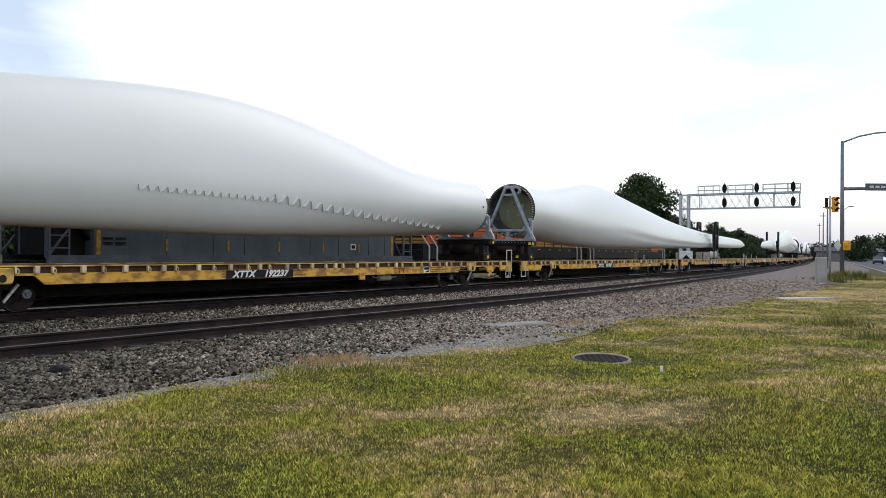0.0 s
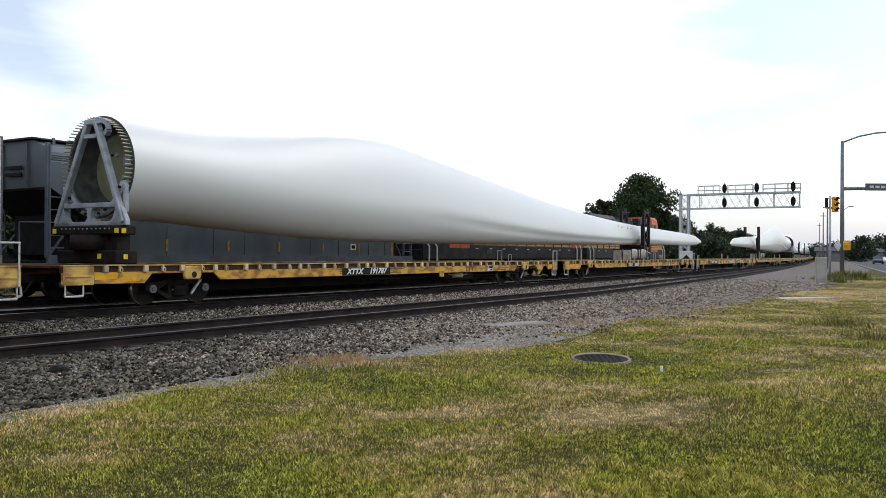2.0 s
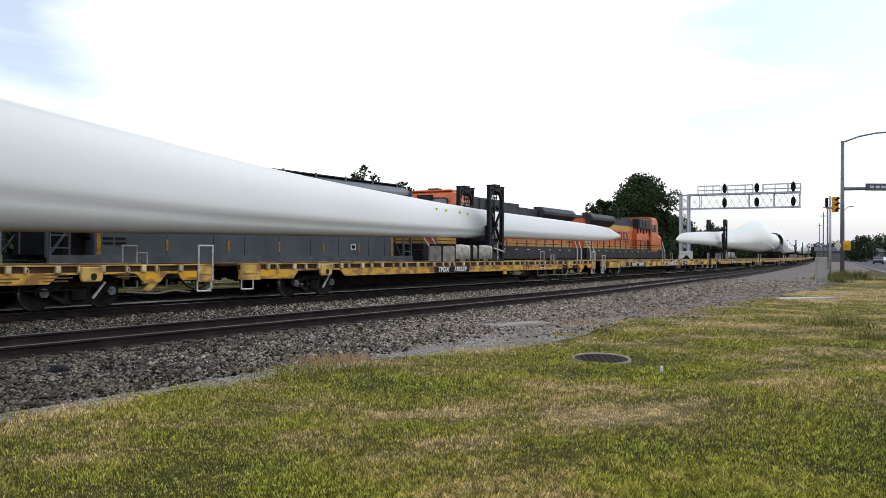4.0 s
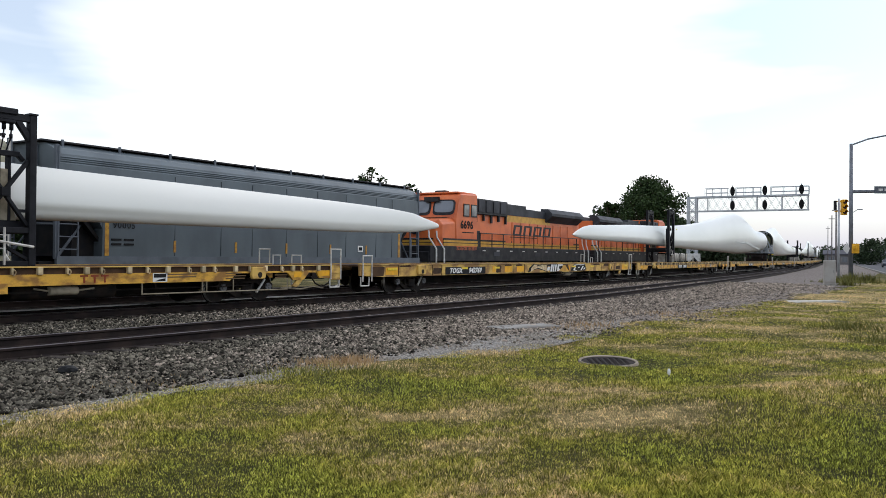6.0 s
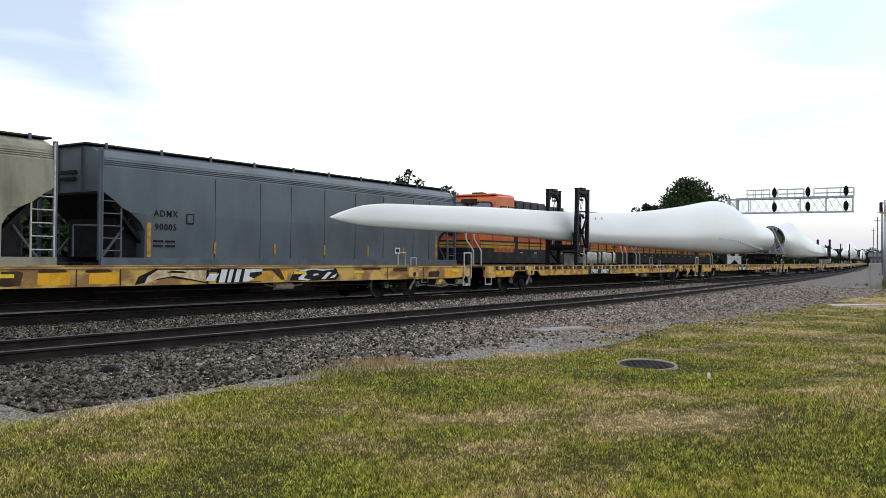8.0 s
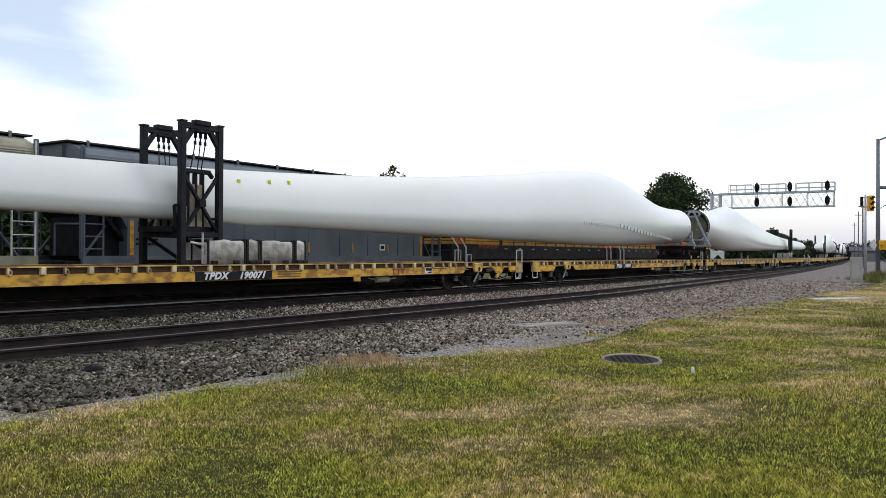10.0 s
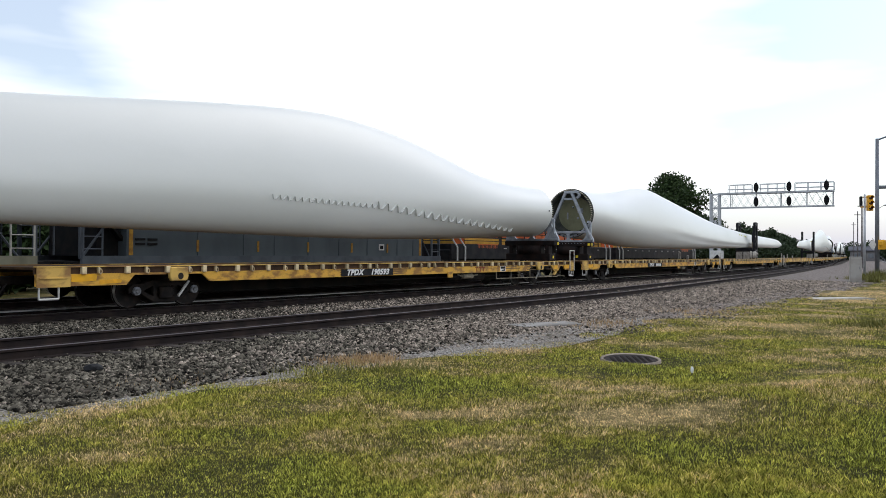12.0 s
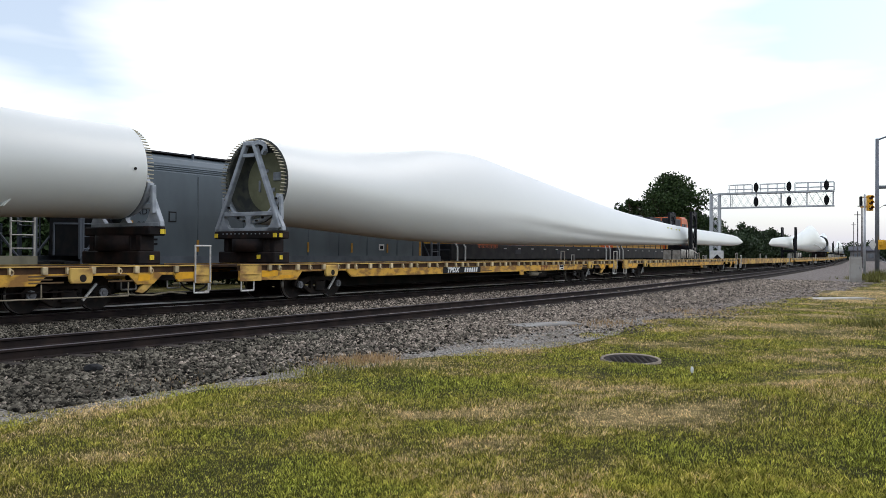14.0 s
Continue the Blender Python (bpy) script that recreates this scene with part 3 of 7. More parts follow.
def fast_mesh(name, co, tri, material, label, category):
    me = bpy.data.meshes.new(name)
    me.vertices.add(len(co))
    me.vertices.foreach_set("co", np.ascontiguousarray(co, dtype=np.float32).ravel())
    n = len(tri)
    k = tri.shape[1]
    me.loops.add(n * k)
    me.loops.foreach_set("vertex_index", np.ascontiguousarray(tri, dtype=np.int32).ravel())
    me.polygons.add(n)
    me.polygons.foreach_set("loop_start", np.arange(0, n * k, k, dtype=np.int32))
    me.update(calc_edges=True)
    me.materials.append(material)
    return tagged(new(name, me), label, category, "", "stuff")


def rail_profile():
    h = 0.172
    return [(-0.07, 0), (0.07, 0), (0.07, 0.012), (0.012, 0.03), (0.009, 0.12), (0.036, 0.135), (0.036, h - 0.006), (0.026, h), (-0.026, h), (-0.036, h - 0.006), (-0.036, 0.135), (-0.009, 0.12), (-0.012, 0.03), (-0.07, 0.012)]


def build_rail(parent, lat_of, s0, s1, step, head, worn_side=False):
    ss = list(np.arange(s0, min(s1, 80), 1.5)) + list(np.arange(80, s1 + 1, step))
    prof = rail_profile()
    rings = []
    for s in ss:
        x, y, a = line(s, lat_of(s))
        rings.append([(x - u * math.cos(a), y + u * math.sin(a), ZR - 0.172 + w) for u, w in prof])
    bm = bmesh.new()
    loft(bm, rings)
    for f in bm.faces:
        f.smooth = False
    me = mesh_of("rail", bm, RAIL)
    me.materials.append(head)
    for p in me.polygons:
        p.material_index = 1 if p.normal.z > 0.8 and p.center.z > ZR - 0.01 else 0
        if worn_side and p.center.z > ZR - 0.03 and p.normal.x * math.cos(LA) - p.normal.y * math.sin(LA) > 0.8:
            p.material_index = 1
    ob = new("rail", me)
    ob.parent = parent


def build_track(name, label, near_lat, s0, s1, ties, head):
    top = thing(name, label, "railway track", None, "tracks", "structure")
    build_rail(top, near_lat, s0, s1, 6.0, head)
    build_rail(top, lambda s: near_lat(s) + 1.505, s0, s1, 6.0, head, head == POLISHED)
    bm = bmesh.new()
    box(bm, -0.11, 0.11, -1.25, 1.25, -0.11, 0.012)
    me = mesh_of("sleeper", bm, TIE, 0.008)
    n0, n1 = ties
    for k in range(n0, n1):
        s = k * 0.55
        x, y, a = line(s, near_lat(s) + 0.7525)
        again("sleeper", me, top, pose(x, y, ZR - 0.172, 0, 0, 90 - math.degrees(a) + random.uniform(-1, 1)))
    bm = bmesh.new()
    for k in range(n1, int(min(s1, 260) / 0.55)):
        s = k * 0.55
        x, y, a = line(s, near_lat(s) + 0.7525)
        box(bm, -0.11, 0.11, -1.25, 1.25, -0.11, 0.012, pose(x, y, ZR - 0.172, 0, 0, 90 - math.degrees(a)))
    tagged(part("far_sleepers", bm, TIE, top), kind="stuff")


def build_grass():
    """Standing grass blades in front of the ballast, thicker and taller in tufts."""
    rng = np.random.default_rng(11)
    want = 800000
    r = 4.6 * np.exp(rng.random(want) * math.log(75 / 4.6))
    az = radians(-31) + rng.random(want) * radians(63)
    x, y = r * np.sin(az), r * np.cos(az)
    a = LA + LK * 15
    lat = -(x - line(10)[0]) * math.cos(a) + (y - line(10)[1]) * math.sin(a)
    sline = (x - line(10)[0]) * math.sin(a) + (y - line(10)[1]) * math.cos(a) + 10
    edge = -9.6 - 1.35 * np.clip((sline - 3) / 7, 0, 1) - 1.2 * np.clip((sline - 22) / 20, 0, 1)
    clump = np.array([noise.noise((u * 0.8, v * 0.8, 9.0)) + 0.5 * noise.noise((u * 2.7, v * 2.7, 4.0)) for u, v in zip(x, y)])
    keep = (lat < edge + 0.35 * clump) & (rng.random(want) < 0.88 + 0.45 * clump)
    hole = (x - 2.44) ** 2 + (y - 13.05) ** 2 > 0.42 ** 2
    bare = np.exp(-((x - 2.1) / 1.3) ** 2 - ((y - 8.2) / 0.8) ** 2)
    keep &= hole & (rng.random(want) > 0.6 * bare * np.clip(1 + 2.5 * clump, 0, 1.6))
    x, y, clump = x[keep], y[keep], clump[keep]
    n = len(x)
    g = np.array([rise(u, v) for u, v in zip(x, y)])
    h = rng.uniform(0.012, 0.036, n) * (1 + 1.1 * np.clip(clump, -0.4, 1)) * np.where(rng.random(n) < 0.03, 1.4, 1.0)
    w = rng.uniform(0.0022, 0.0045, n) * np.clip(np.hypot(x, y) / 7.0, 1.0, 6.0)
    t = rng.uniform(0, math.tau, n)
    lx, ly = rng.normal(0, 0.4, n) * h, rng.normal(0, 0.4, n) * h
    cx, cy = np.cos(t) * w, np.sin(t) * w
    co = np.empty((n, 4, 3))
    co[:, 0] = np.stack([x - cx, y - cy, g - 0.006], 1)
    co[:, 1] = np.stack([x + cx, y + cy, g - 0.006], 1)
    co[:, 2] = np.stack([x + cx * 0.6 + lx * 0.45, y + cy * 0.6 + ly * 0.45, g + h * 0.65], 1)
    co[:, 3] = np.stack([x + lx, y + ly, g + h], 1)
    idx = 4 * np.arange(n)[:, None]
    tri = np.concatenate([np.hstack([idx, idx + 1, idx + 2]), np.hstack([idx, idx + 2, idx + 3])])
    fast_mesh("grass", co.reshape(-1, 3), tri, BLADES, "short green and straw-coloured grass blades", "grass")


def tufts(name, label, material, spots, seed):
    """Tufts of longer stems round given spots: x, y, spread, height, count."""
    rng = np.random.default_rng(seed)
    cs, ts, base = [], [], 0
    for x, y, spread_r, height, count in spots:
        px, py = x + rng.normal(0, spread_r, count), y + rng.normal(0, spread_r, count)
        h = rng.uniform(0.4, 1.0, count) * height
        t = rng.uniform(0, math.tau, count)
        w = 0.004 + 0.0004 * math.hypot(x, y)
        lx, ly = rng.normal(0, 0.45, count) * h, rng.normal(0, 0.45, count) * h
        z = np.array([max(rise(u, v), 0.0) for u, v in zip(px, py)])
        c = np.empty((count, 3, 3))
        c[:, 0] = np.stack([px - np.cos(t) * w, py - np.sin(t) * w, z - 0.01], 1)
        c[:, 1] = np.stack([px + np.cos(t) * w, py + np.sin(t) * w, z - 0.01], 1)
        c[:, 2] = np.stack([px + lx, py + ly, z + h], 1)
        cs.append(c.reshape(-1, 3))
        ts.append(base + np.arange(count * 3).reshape(-1, 3))
        base += count * 3
    fast_mesh(name, np.concatenate(cs), np.concatenate(ts), material, label, "grass")


build_ground()
build_bed()

ROAD_X, ROAD_A = 3.6, 0.426        # left edge of the street abreast of the camera, and its heading


def road_at(t, off):
    """Point t along the straight street and off to the right of its near edge."""
    return ROAD_X + t * math.sin(ROAD_A) + off * math.cos(ROAD_A), t * math.cos(ROAD_A) - off * math.sin(ROAD_A)


def street_strip(name, label, category, material, o0, o1, z):
    bm = bmesh.new()
    prev = None
    for t in list(range(-200, 300, 10)) + list(range(300, 1300, 50)):
        (x0, y0), (x1, y1) = road_at(t, o0), road_at(t, o1)
        cur = [bm.verts.new(p) for p in ((x0, y0, z), (x1, y1, z), (x1, y1, z - 0.2), (x0, y0, z - 0.2))]
        if prev:
            for k in range(4):
                bm.faces.new((prev[k], prev[(k + 1) % 4], cur[(k + 1) % 4], cur[k]))
        prev = cur
    return tagged(new(name, mesh_of(name, bm, material)), label, category, "", "structure")


street_strip("road", "grey asphalt street beside the railway", "road", ASPHALT, 1.8, 15.5, 0.06)
street_strip("kerb", "pale concrete kerb along the street", "kerb", PATH, 1.55, 1.8, 0.16)


# ---- flatcars ----
def truck_meshes():
    bm = bmesh.new()
    loft(bm, [[(r * math.cos(k * math.tau / 20), yy, r * math.sin(k * math.tau / 20)) for k in range(20)] for yy, r in ((0.0, 0.44), (0.02, 0.44), (0.035, 0.415), (0.13, 0.41))])
    wheel = mesh_of("wheel", bm, WHEEL)
    wheel.materials.append(TREAD)
    for p in wheel.polygons:
        p.material_index = 1 if abs(p.normal.y) < 0.5 and math.hypot(p.center.x, p.center.z) > 0.40 else 0
    bm = bmesh.new()
    bar(bm, (0, -0.95, 0), (0, 0.95, 0), 0.075, 10)
    bar(bm, (0, -0.72, 0), (0, -0.58, 0), 0.13, 10)
    bar(bm, (0, 0.58, 0), (0, 0.72, 0), 0.13, 10)
    for k in range(3):
        c, d = math.cos(k * math.tau / 3), math.sin(k * math.tau / 3)
        bar(bm, (0.045 * c, -1.0, 0.045 * d), (0.045 * c, -0.94, 0.045 * d), 0.016, 6)
    axle = mesh_of("axle", bm, WHEEL)
    bm = bmesh.new()
    bar(bm, (0, -1.13, 0), (0, -1.0, 0), 0.105, 12)
    bar(bm, (0, -1.155, 0), (0, -1.13, 0), 0.06, 8)
    cap = mesh_of("bearing_cap", bm, CAP)
    bm = bmesh.new()
    plate(bm, [(-1.1, 0.50), (-0.98, 0.60), (-0.72, 0.60), (-0.42, 0.70), (0.42, 0.70), (0.72, 0.60), (0.98, 0.60), (1.1, 0.50), (1.08, 0.38), (0.72, 0.40), (0.42, 0.56), (-0.42, 0.56), (-0.72, 0.40), (-1.08, 0.38)], -0.07, 0.07)
    plate(bm, [(-0.84, 0.43), (-0.36, 0.15), (0.36, 0.15), (0.84, 0.43), (0.66, 0.43), (0.30, 0.26), (-0.30, 0.26), (-0.66, 0.43)], -0.065, 0.065)
    for x in (-0.30, 0.30):
        box(bm, x - 0.06, x + 0.06, -0.06, 0.06, 0.2, 0.6)
    frame_me = mesh_of("side_frame", bm, FRAME_STEEL, 0.012)
    bm = bmesh.new()
    loft(bm, [[(0.2 * r * math.cos(q * math.tau / 12), -0.1 + 0.06 * r * math.sin(q * math.tau / 12), 0.24 + k * 0.028) for q in range(12)] for k, r in enumerate((1, 1.15, 1, 1.15, 1, 1.15, 1, 1.15, 1, 1.15, 1))])
    spring = mesh_of("spring_nest", bm, FRAME_STEEL)
    bm = bmesh.new()
    box(bm, -0.2, 0.2, -1.0, 1.0, 0.42, 0.66)
    bolster = mesh_of("bolster", bm, FRAME_STEEL, 0.02)
    return dict(wheel=wheel, axle=axle, cap=cap, side=frame_me, spring=spring, bolster=bolster)


TRUCK = truck_meshes()
AXLES = 0.88


def add_truck(parent, x):
    tr = new("truck", TRUCK["bolster"])
    tr.parent = parent
    tr.matrix_basis = pose(x, 0, 0)
    for side in (-1, 1):
        again("side_frame", TRUCK["side"], tr, pose(0, side * 1.0, 0))
        again("spring_nest", TRUCK["spring"], tr, pose(0, side * 1.0, 0, 0, 0, 0 if side < 0 else 180))
    for dx in (-AXLES, AXLES):
        for side in (-1, 1):
            again("bearing_cap", TRUCK["cap"], tr, pose(dx, 0, 0.44, 0, 0, 0 if side < 0 else 180))
        again("axle", TRUCK["axle"], tr, pose(dx, 0, 0.44))
        for side in (-1, 1):
            again("wheel", TRUCK["wheel"], tr, pose(dx, -0.685, 0.44, 0, 0, 180) if side < 0 else pose(dx, 0.685, 0.44))
    return tr


def flatcar(yellow, deep):
    """Eighty-nine-foot flatcar; x runs from its near coupling to its far one."""
    top = thing("flatcar", "long yellow railway flatcar with rusty deck edge", "flatcar", None, "flatcars of the train")
    x0, x1 = 0.48, CAR - 0.48
    bm = bmesh.new()
    box(bm, x0 + 0.02, x1 - 0.02, -1.38, 1.38, 1.0, 1.05)
    part("deck", bm, RUSTY, top, "rusty brown steel deck")
    for side in (-1, 1):
        y0, y1 = (-1.52, -1.46) if side < 0 else (1.46, 1.52)
        bm = bmesh.new()
        if deep:
            hi = 0.90
            outline = [(x0, hi), (x0, 0.64), (2.72, 0.62), (2.95, 0.85), (5.0, 0.85), (5.25, 0.65), (CAR - 5.25, 0.65), (CAR - 5.0, 0.85), (CAR - 2.95, 0.85), (CAR - 2.72, 0.62), (CAR - 2.25, 0.63), (CAR - 2.02, 0.84), (CAR - 1.66, 0.84), (CAR - 1.52, 0.66), (CAR - 1.05, 0.66), (CAR - 1.0, 0.60), (x1, 0.60), (x1, hi)]
        else:
            hi = 1.035
            outline = [(x0, hi), (x0, 0.70), (1.8, 0.64), (CAR - 1.8, 0.64), (x1, 0.70), (x1, hi)]
        plate(bm, outline, y0, y1)
        sill = part("side_sill", bm, yellow, top)
        bm = bmesh.new()
        if deep:
            box(bm, x0, x1, y0 + (0.03 if side < 0 else -0.05), y1 + (0.05 if side < 0 else -0.03), hi, 1.045)
            part("upper_web", bm, RUSTY, top, "rust-brown recessed upper web")
            bm = bmesh.new()
        box(bm, x0, x1, y0 - 0.03, y1 + 0.03, 1.045, 1.075)
        part("rub_rail", bm, YELLOW_OLD, top)
    bm = bmesh.new()
    belly = [(3.5, 0.95), (4.4, 0.62), (6.0, 0.32), (CAR - 6.0, 0.32), (CAR - 4.4, 0.62), (CAR - 3.5, 0.95)]
    plate(bm, belly, -0.42, -0.36)
    plate(bm, belly, 0.36, 0.42)
    box(bm, 5.8, CAR - 5.8, -0.5, 0.5, 0.30, 0.32)
    part("centre_sill", bm, BLACK, top, "black fish-bellied centre sill")
    bm = bmesh.new()
    box(bm, -0.05, 0.05, -1.45, 1.45, 0.72, 1.0)
    bearer = mesh_of("cross_bearer", bm, BLACK)
    for k in range(9):
        again("cross_bearer", bearer, top, pose(4.0 + k * (CAR - 8.0) / 8, 0, 0))
    # pockets and tie-downs along the edge
    bm = bmesh.new()
    box(bm, -0.062, 0.062, -1.575, -1.46, 0.885, 1.055)
    pocket = mesh_of("stake_pocket", bm, POCKET, 0.012)
    bm = bmesh.new()
    box(bm, -0.022, 0.022, -1.56, -1.47, 0.90, 1.045)
    for k in range(7):
        t, u = math.pi * (k / 7 - 0.5), math.pi * ((k + 1) / 7 - 0.5)
        bar(bm, (0.02 + 0.06 * math.cos(t), -1.545, 0.945 + 0.06 * math.sin(t)), (0.02 + 0.06 * math.cos(u), -1.545, 0.945 + 0.06 * math.sin(u)), 0.016, 5)
    ring = mesh_of("tie_down", bm, POCKET)
    for k in range(23 if deep else 0):
        x = 1.6 + k * (CAR - 3.2) / 22
        for side in (0, 180):
            m = pose(x if not side else x, 0, 0, 0, 0, side)
            again("stake_pocket", pocket, top, m)
            if k < 22:
                again("tie_down", ring, top, pose(x + 0.38 + 0.14 * (k % 3), 0, 0, 0, 0, side))
    # jacking brackets over the trucks
    for x in (CAR / 2 - TC / 2, CAR / 2 + TC / 2):
        for side in (0, 180):
            bm = bmesh.new()
            plate(bm, [(-0.27, 1.03), (-0.29, 0.78), (-0.24, 0.68), (0.24, 0.68), (0.29, 0.78), (0.27, 1.03)], -1.60, -1.50)
            j = part("jacking_bracket", bm, YELLOW_OLD, top, "", 0.02)
            j.matrix_basis = pose(x, 0, 0, 0, 0, side)
            bm = bmesh.new()
            bar(bm, (0.03, -1.605, 0.80), (0.03, -1.55, 0.80), 0.085, 12)
            again("bracket_hole", mesh_of("bracket_hole", bm, BLACK), j, Matrix())
        add_truck(top, x)
    # couplers, hoses and end steps
    for end, x in ((1, 0.0), (-1, CAR)):
        bm = bmesh.new()
        box(bm, min(x, x + end * 1.9), max(x, x + end * 1.9), -0.1, 0.1, 0.64, 0.84)
        box(bm, min(x - end * 0.05, x + end * 0.33), max(x - end * 0.05, x + end * 0.33), -0.17, 0.17, 0.58, 0.90)
        part("coupler", bm, FRAME_STEEL, top, "", 0.015)
        bm = bmesh.new()
        pts = [(x + end * 0.55, -0.3, 0.68), (x + end * 0.35, -0.32, 0.45), (x + end * 0.12, -0.32, 0.36), (x, -0.3, 0.38)]
        for p, q in zip(pts, pts[1:]):
            bar(bm, p, q, 0.025, 6)
        part("air_hose", bm, BLACK, top)
        for side in (-1, 1):
            bm = bmesh.new()
            xa, xb = x + end * 0.56, x + end * 1.02
            for xx in (xa, xb):
                bar(bm, (xx, side * 1.5, 0.66), (xx, side * 1.5, 0.36), 0.022, 6)
            bar(bm, (xa, side * 1.5, 0.36), (xb, side * 1.5, 0.36), 0.025, 6)
            part("end_step", bm, GRAB, top, "pale sill step")
    for side in (-1, 1):
        bm = bmesh.new()
        for xx in (CAR - 1.02, CAR - 0.54):
            bar(bm, (xx, side * 1.545, 0.62), (xx, side * 1.545, 1.56), 0.024, 6)
        bar(bm, (CAR - 1.04, side * 1.545, 1.56), (CAR - 0.52, side * 1.545, 1.56), 0.024, 6)
        part("grab_iron", bm, GRAB, top, "pale upright grab iron")
    bm = bmesh.new()
    for xx in (CAR - 1.05, CAR - 0.7):
        bar(bm, (xx, 0.9, 1.05), (xx, 0.9, 1.36), 0.02, 6)
    bar(bm, (CAR - 1.07, 0.9, 1.36), (CAR - 0.68, 0.9, 1.36), 0.02, 6)
    if not deep:
        for side in (-1, 1):
            for xx in (0.62, 1.12):
                bar(bm, (xx, side * 1.545, 0.5), (xx, side * 1.545, 1.36), 0.024, 6)
            bar(bm, (0.60, side * 1.545, 1.36), (1.14, side * 1.545, 1.36), 0.024, 6)
    part("brake_stand", bm, GRAB, top)
    # brake rigging under the side
    bm = bmesh.new()
    bar(bm, (17.2, -1.1, 0.52), (19.8, -1.1, 0.52), 0.2, 12)
    bar(bm, (12.5, -1.3, 0.50), (CAR - 4.3, -1.3, 0.50), 0.018, 5)
    for xx in (16.2, 18.6, 20.9):
        box(bm, xx, xx + 0.05, -1.33, -1.27, 0.48, 0.75)
    part("brake_gear", bm, FRAME_STEEL, top, "dusty brake rod and air tank")
    if deep:
        bm = bmesh.new()
        box(bm, CAR - 11.82, CAR - 11.52, -1.56, -1.51, 0.50, 0.72)
        part("slack_bracket", bm, yellow, top)
        for xa, xb, za, zb in ((1.30, 1.95, 0.72, 0.895), (2.0, 2.6, 0.66, 0.76), (CAR - 1.62, CAR - 1.06, 0.72, 0.895), (CAR - 2.7, CAR - 2.35, 0.70, 0.86)):
            bm = bmesh.new()
            plate(bm, [(xa, za + 0.01), (xa + 0.05, za), (xb - 0.03, za + 0.015), (xb, zb - 0.03), (xb - 0.06, zb), (xa + 0.02, zb - 0.01)], -1.527, -1.515)
            part("fresh_paint", bm, FRESH, top, "brighter repainted end patch")
        # pale end plates with their fold lines
        for xa, xb in ((0.49, 1.28), (CAR - 1.04, CAR - 0.49)):
            bm = bmesh.new()
            box(bm, xa, xb, -1.535, -1.515, 0.615, 1.04)
            ep = part("end_plate", bm, YELLOW_OLD, top, "pale yellow end plate")
            bm = bmesh.new()
            box(bm, xa + 0.05, xb - 0.08, -1.56, -1.53, 0.80, 0.825)
            again("plate_ledge", mesh_of("plate_ledge", bm, YELLOW_OLD), ep, Matrix())
    bm = bmesh.new()
    plate(bm, [(CAR - 2.72, 0.44), (CAR - 2.55, 0.40), (CAR - 2.42, 0.47), (CAR - 2.05, 0.80), (CAR - 2.28, 0.86)], -1.49, -1.42)
    part("brake_bracket", bm, YELLOW_OLD, top, "sloping pale yellow brake bracket", 0.012)
    bm = bmesh.new()
    pts = [(CAR - 0.55, -1.3, 0.80), (CAR - 0.38, -1.32, 0.62), (CAR - 0.34, -1.3, 0.42), (CAR - 0.48, -1.28, 0.36)]
    for p, q in zip(pts, pts[1:]):
        bar(bm, p, q, 0.03, 6)
    part("uncoupling_lever", bm, GRAB, top, "pale bent uncoupling lever")
    # pipework and small brake parts hung between truck and end
    bm = bmesh.new()
    pts = [(CAR - 3.1, -1.36, 0.40), (CAR - 2.2, -1.36, 0.34), (CAR - 1.6, -1.30, 0.40), (CAR - 1.1, -1.30, 0.34)]
    for p, q in zip(pts, pts[1:]):
        bar(bm, p, q, 0.022, 6)
    part("brake_pipe", bm, PAD, top, "dusty brake pipe")
    bm = bmesh.new()
    bar(bm, (CAR - 10.45, -1.32, 0.52), (CAR - 9.75, -1.32, 0.52), 0.10, 12)
    bar(bm, (CAR - 10.8, -1.32, 0.58), (CAR - 10.45, -1.32, 0.52), 0.025, 6)
    bar(bm, (CAR - 9.75, -1.32, 0.52), (CAR - 9.3, -1.32, 0.56), 0.025, 6)
    part("brake_cylinder", bm, PAD, top, "dusty tan brake cylinder")
    # handles of the cut lever and a pale sloping brake rod by the far truck
    for x in (CAR / 2 - TC / 2 + 0.45, CAR / 2 + TC / 2 + 0.45):
        bm = bmesh.new()
        beam(bm, (x - 0.17, -1.2, 0.28), (x + 0.17, -1.2, 0.66), 0.05, 0.05)
        part("pull_rod", bm, GRAB, top, "pale sloping brake pull rod")
    return top


def truck_guard(car):
    bm = bmesh.new()
    x0, x1 = CAR - 8.1, CAR - 2.95
    bar(bm, (x0, -1.5, 0.38), (x1, -1.5, 0.36), 0.018, 6)
    for xx in (x0, CAR - 6.2, CAR - 6.05, CAR - 5.1, x1):
        bar(bm, (xx, -1.5, 0.36), (xx, -1.5, 0.68), 0.018, 6)
    part("truck_guard", bm, PAD, car, "pale guard bar beside the truck")


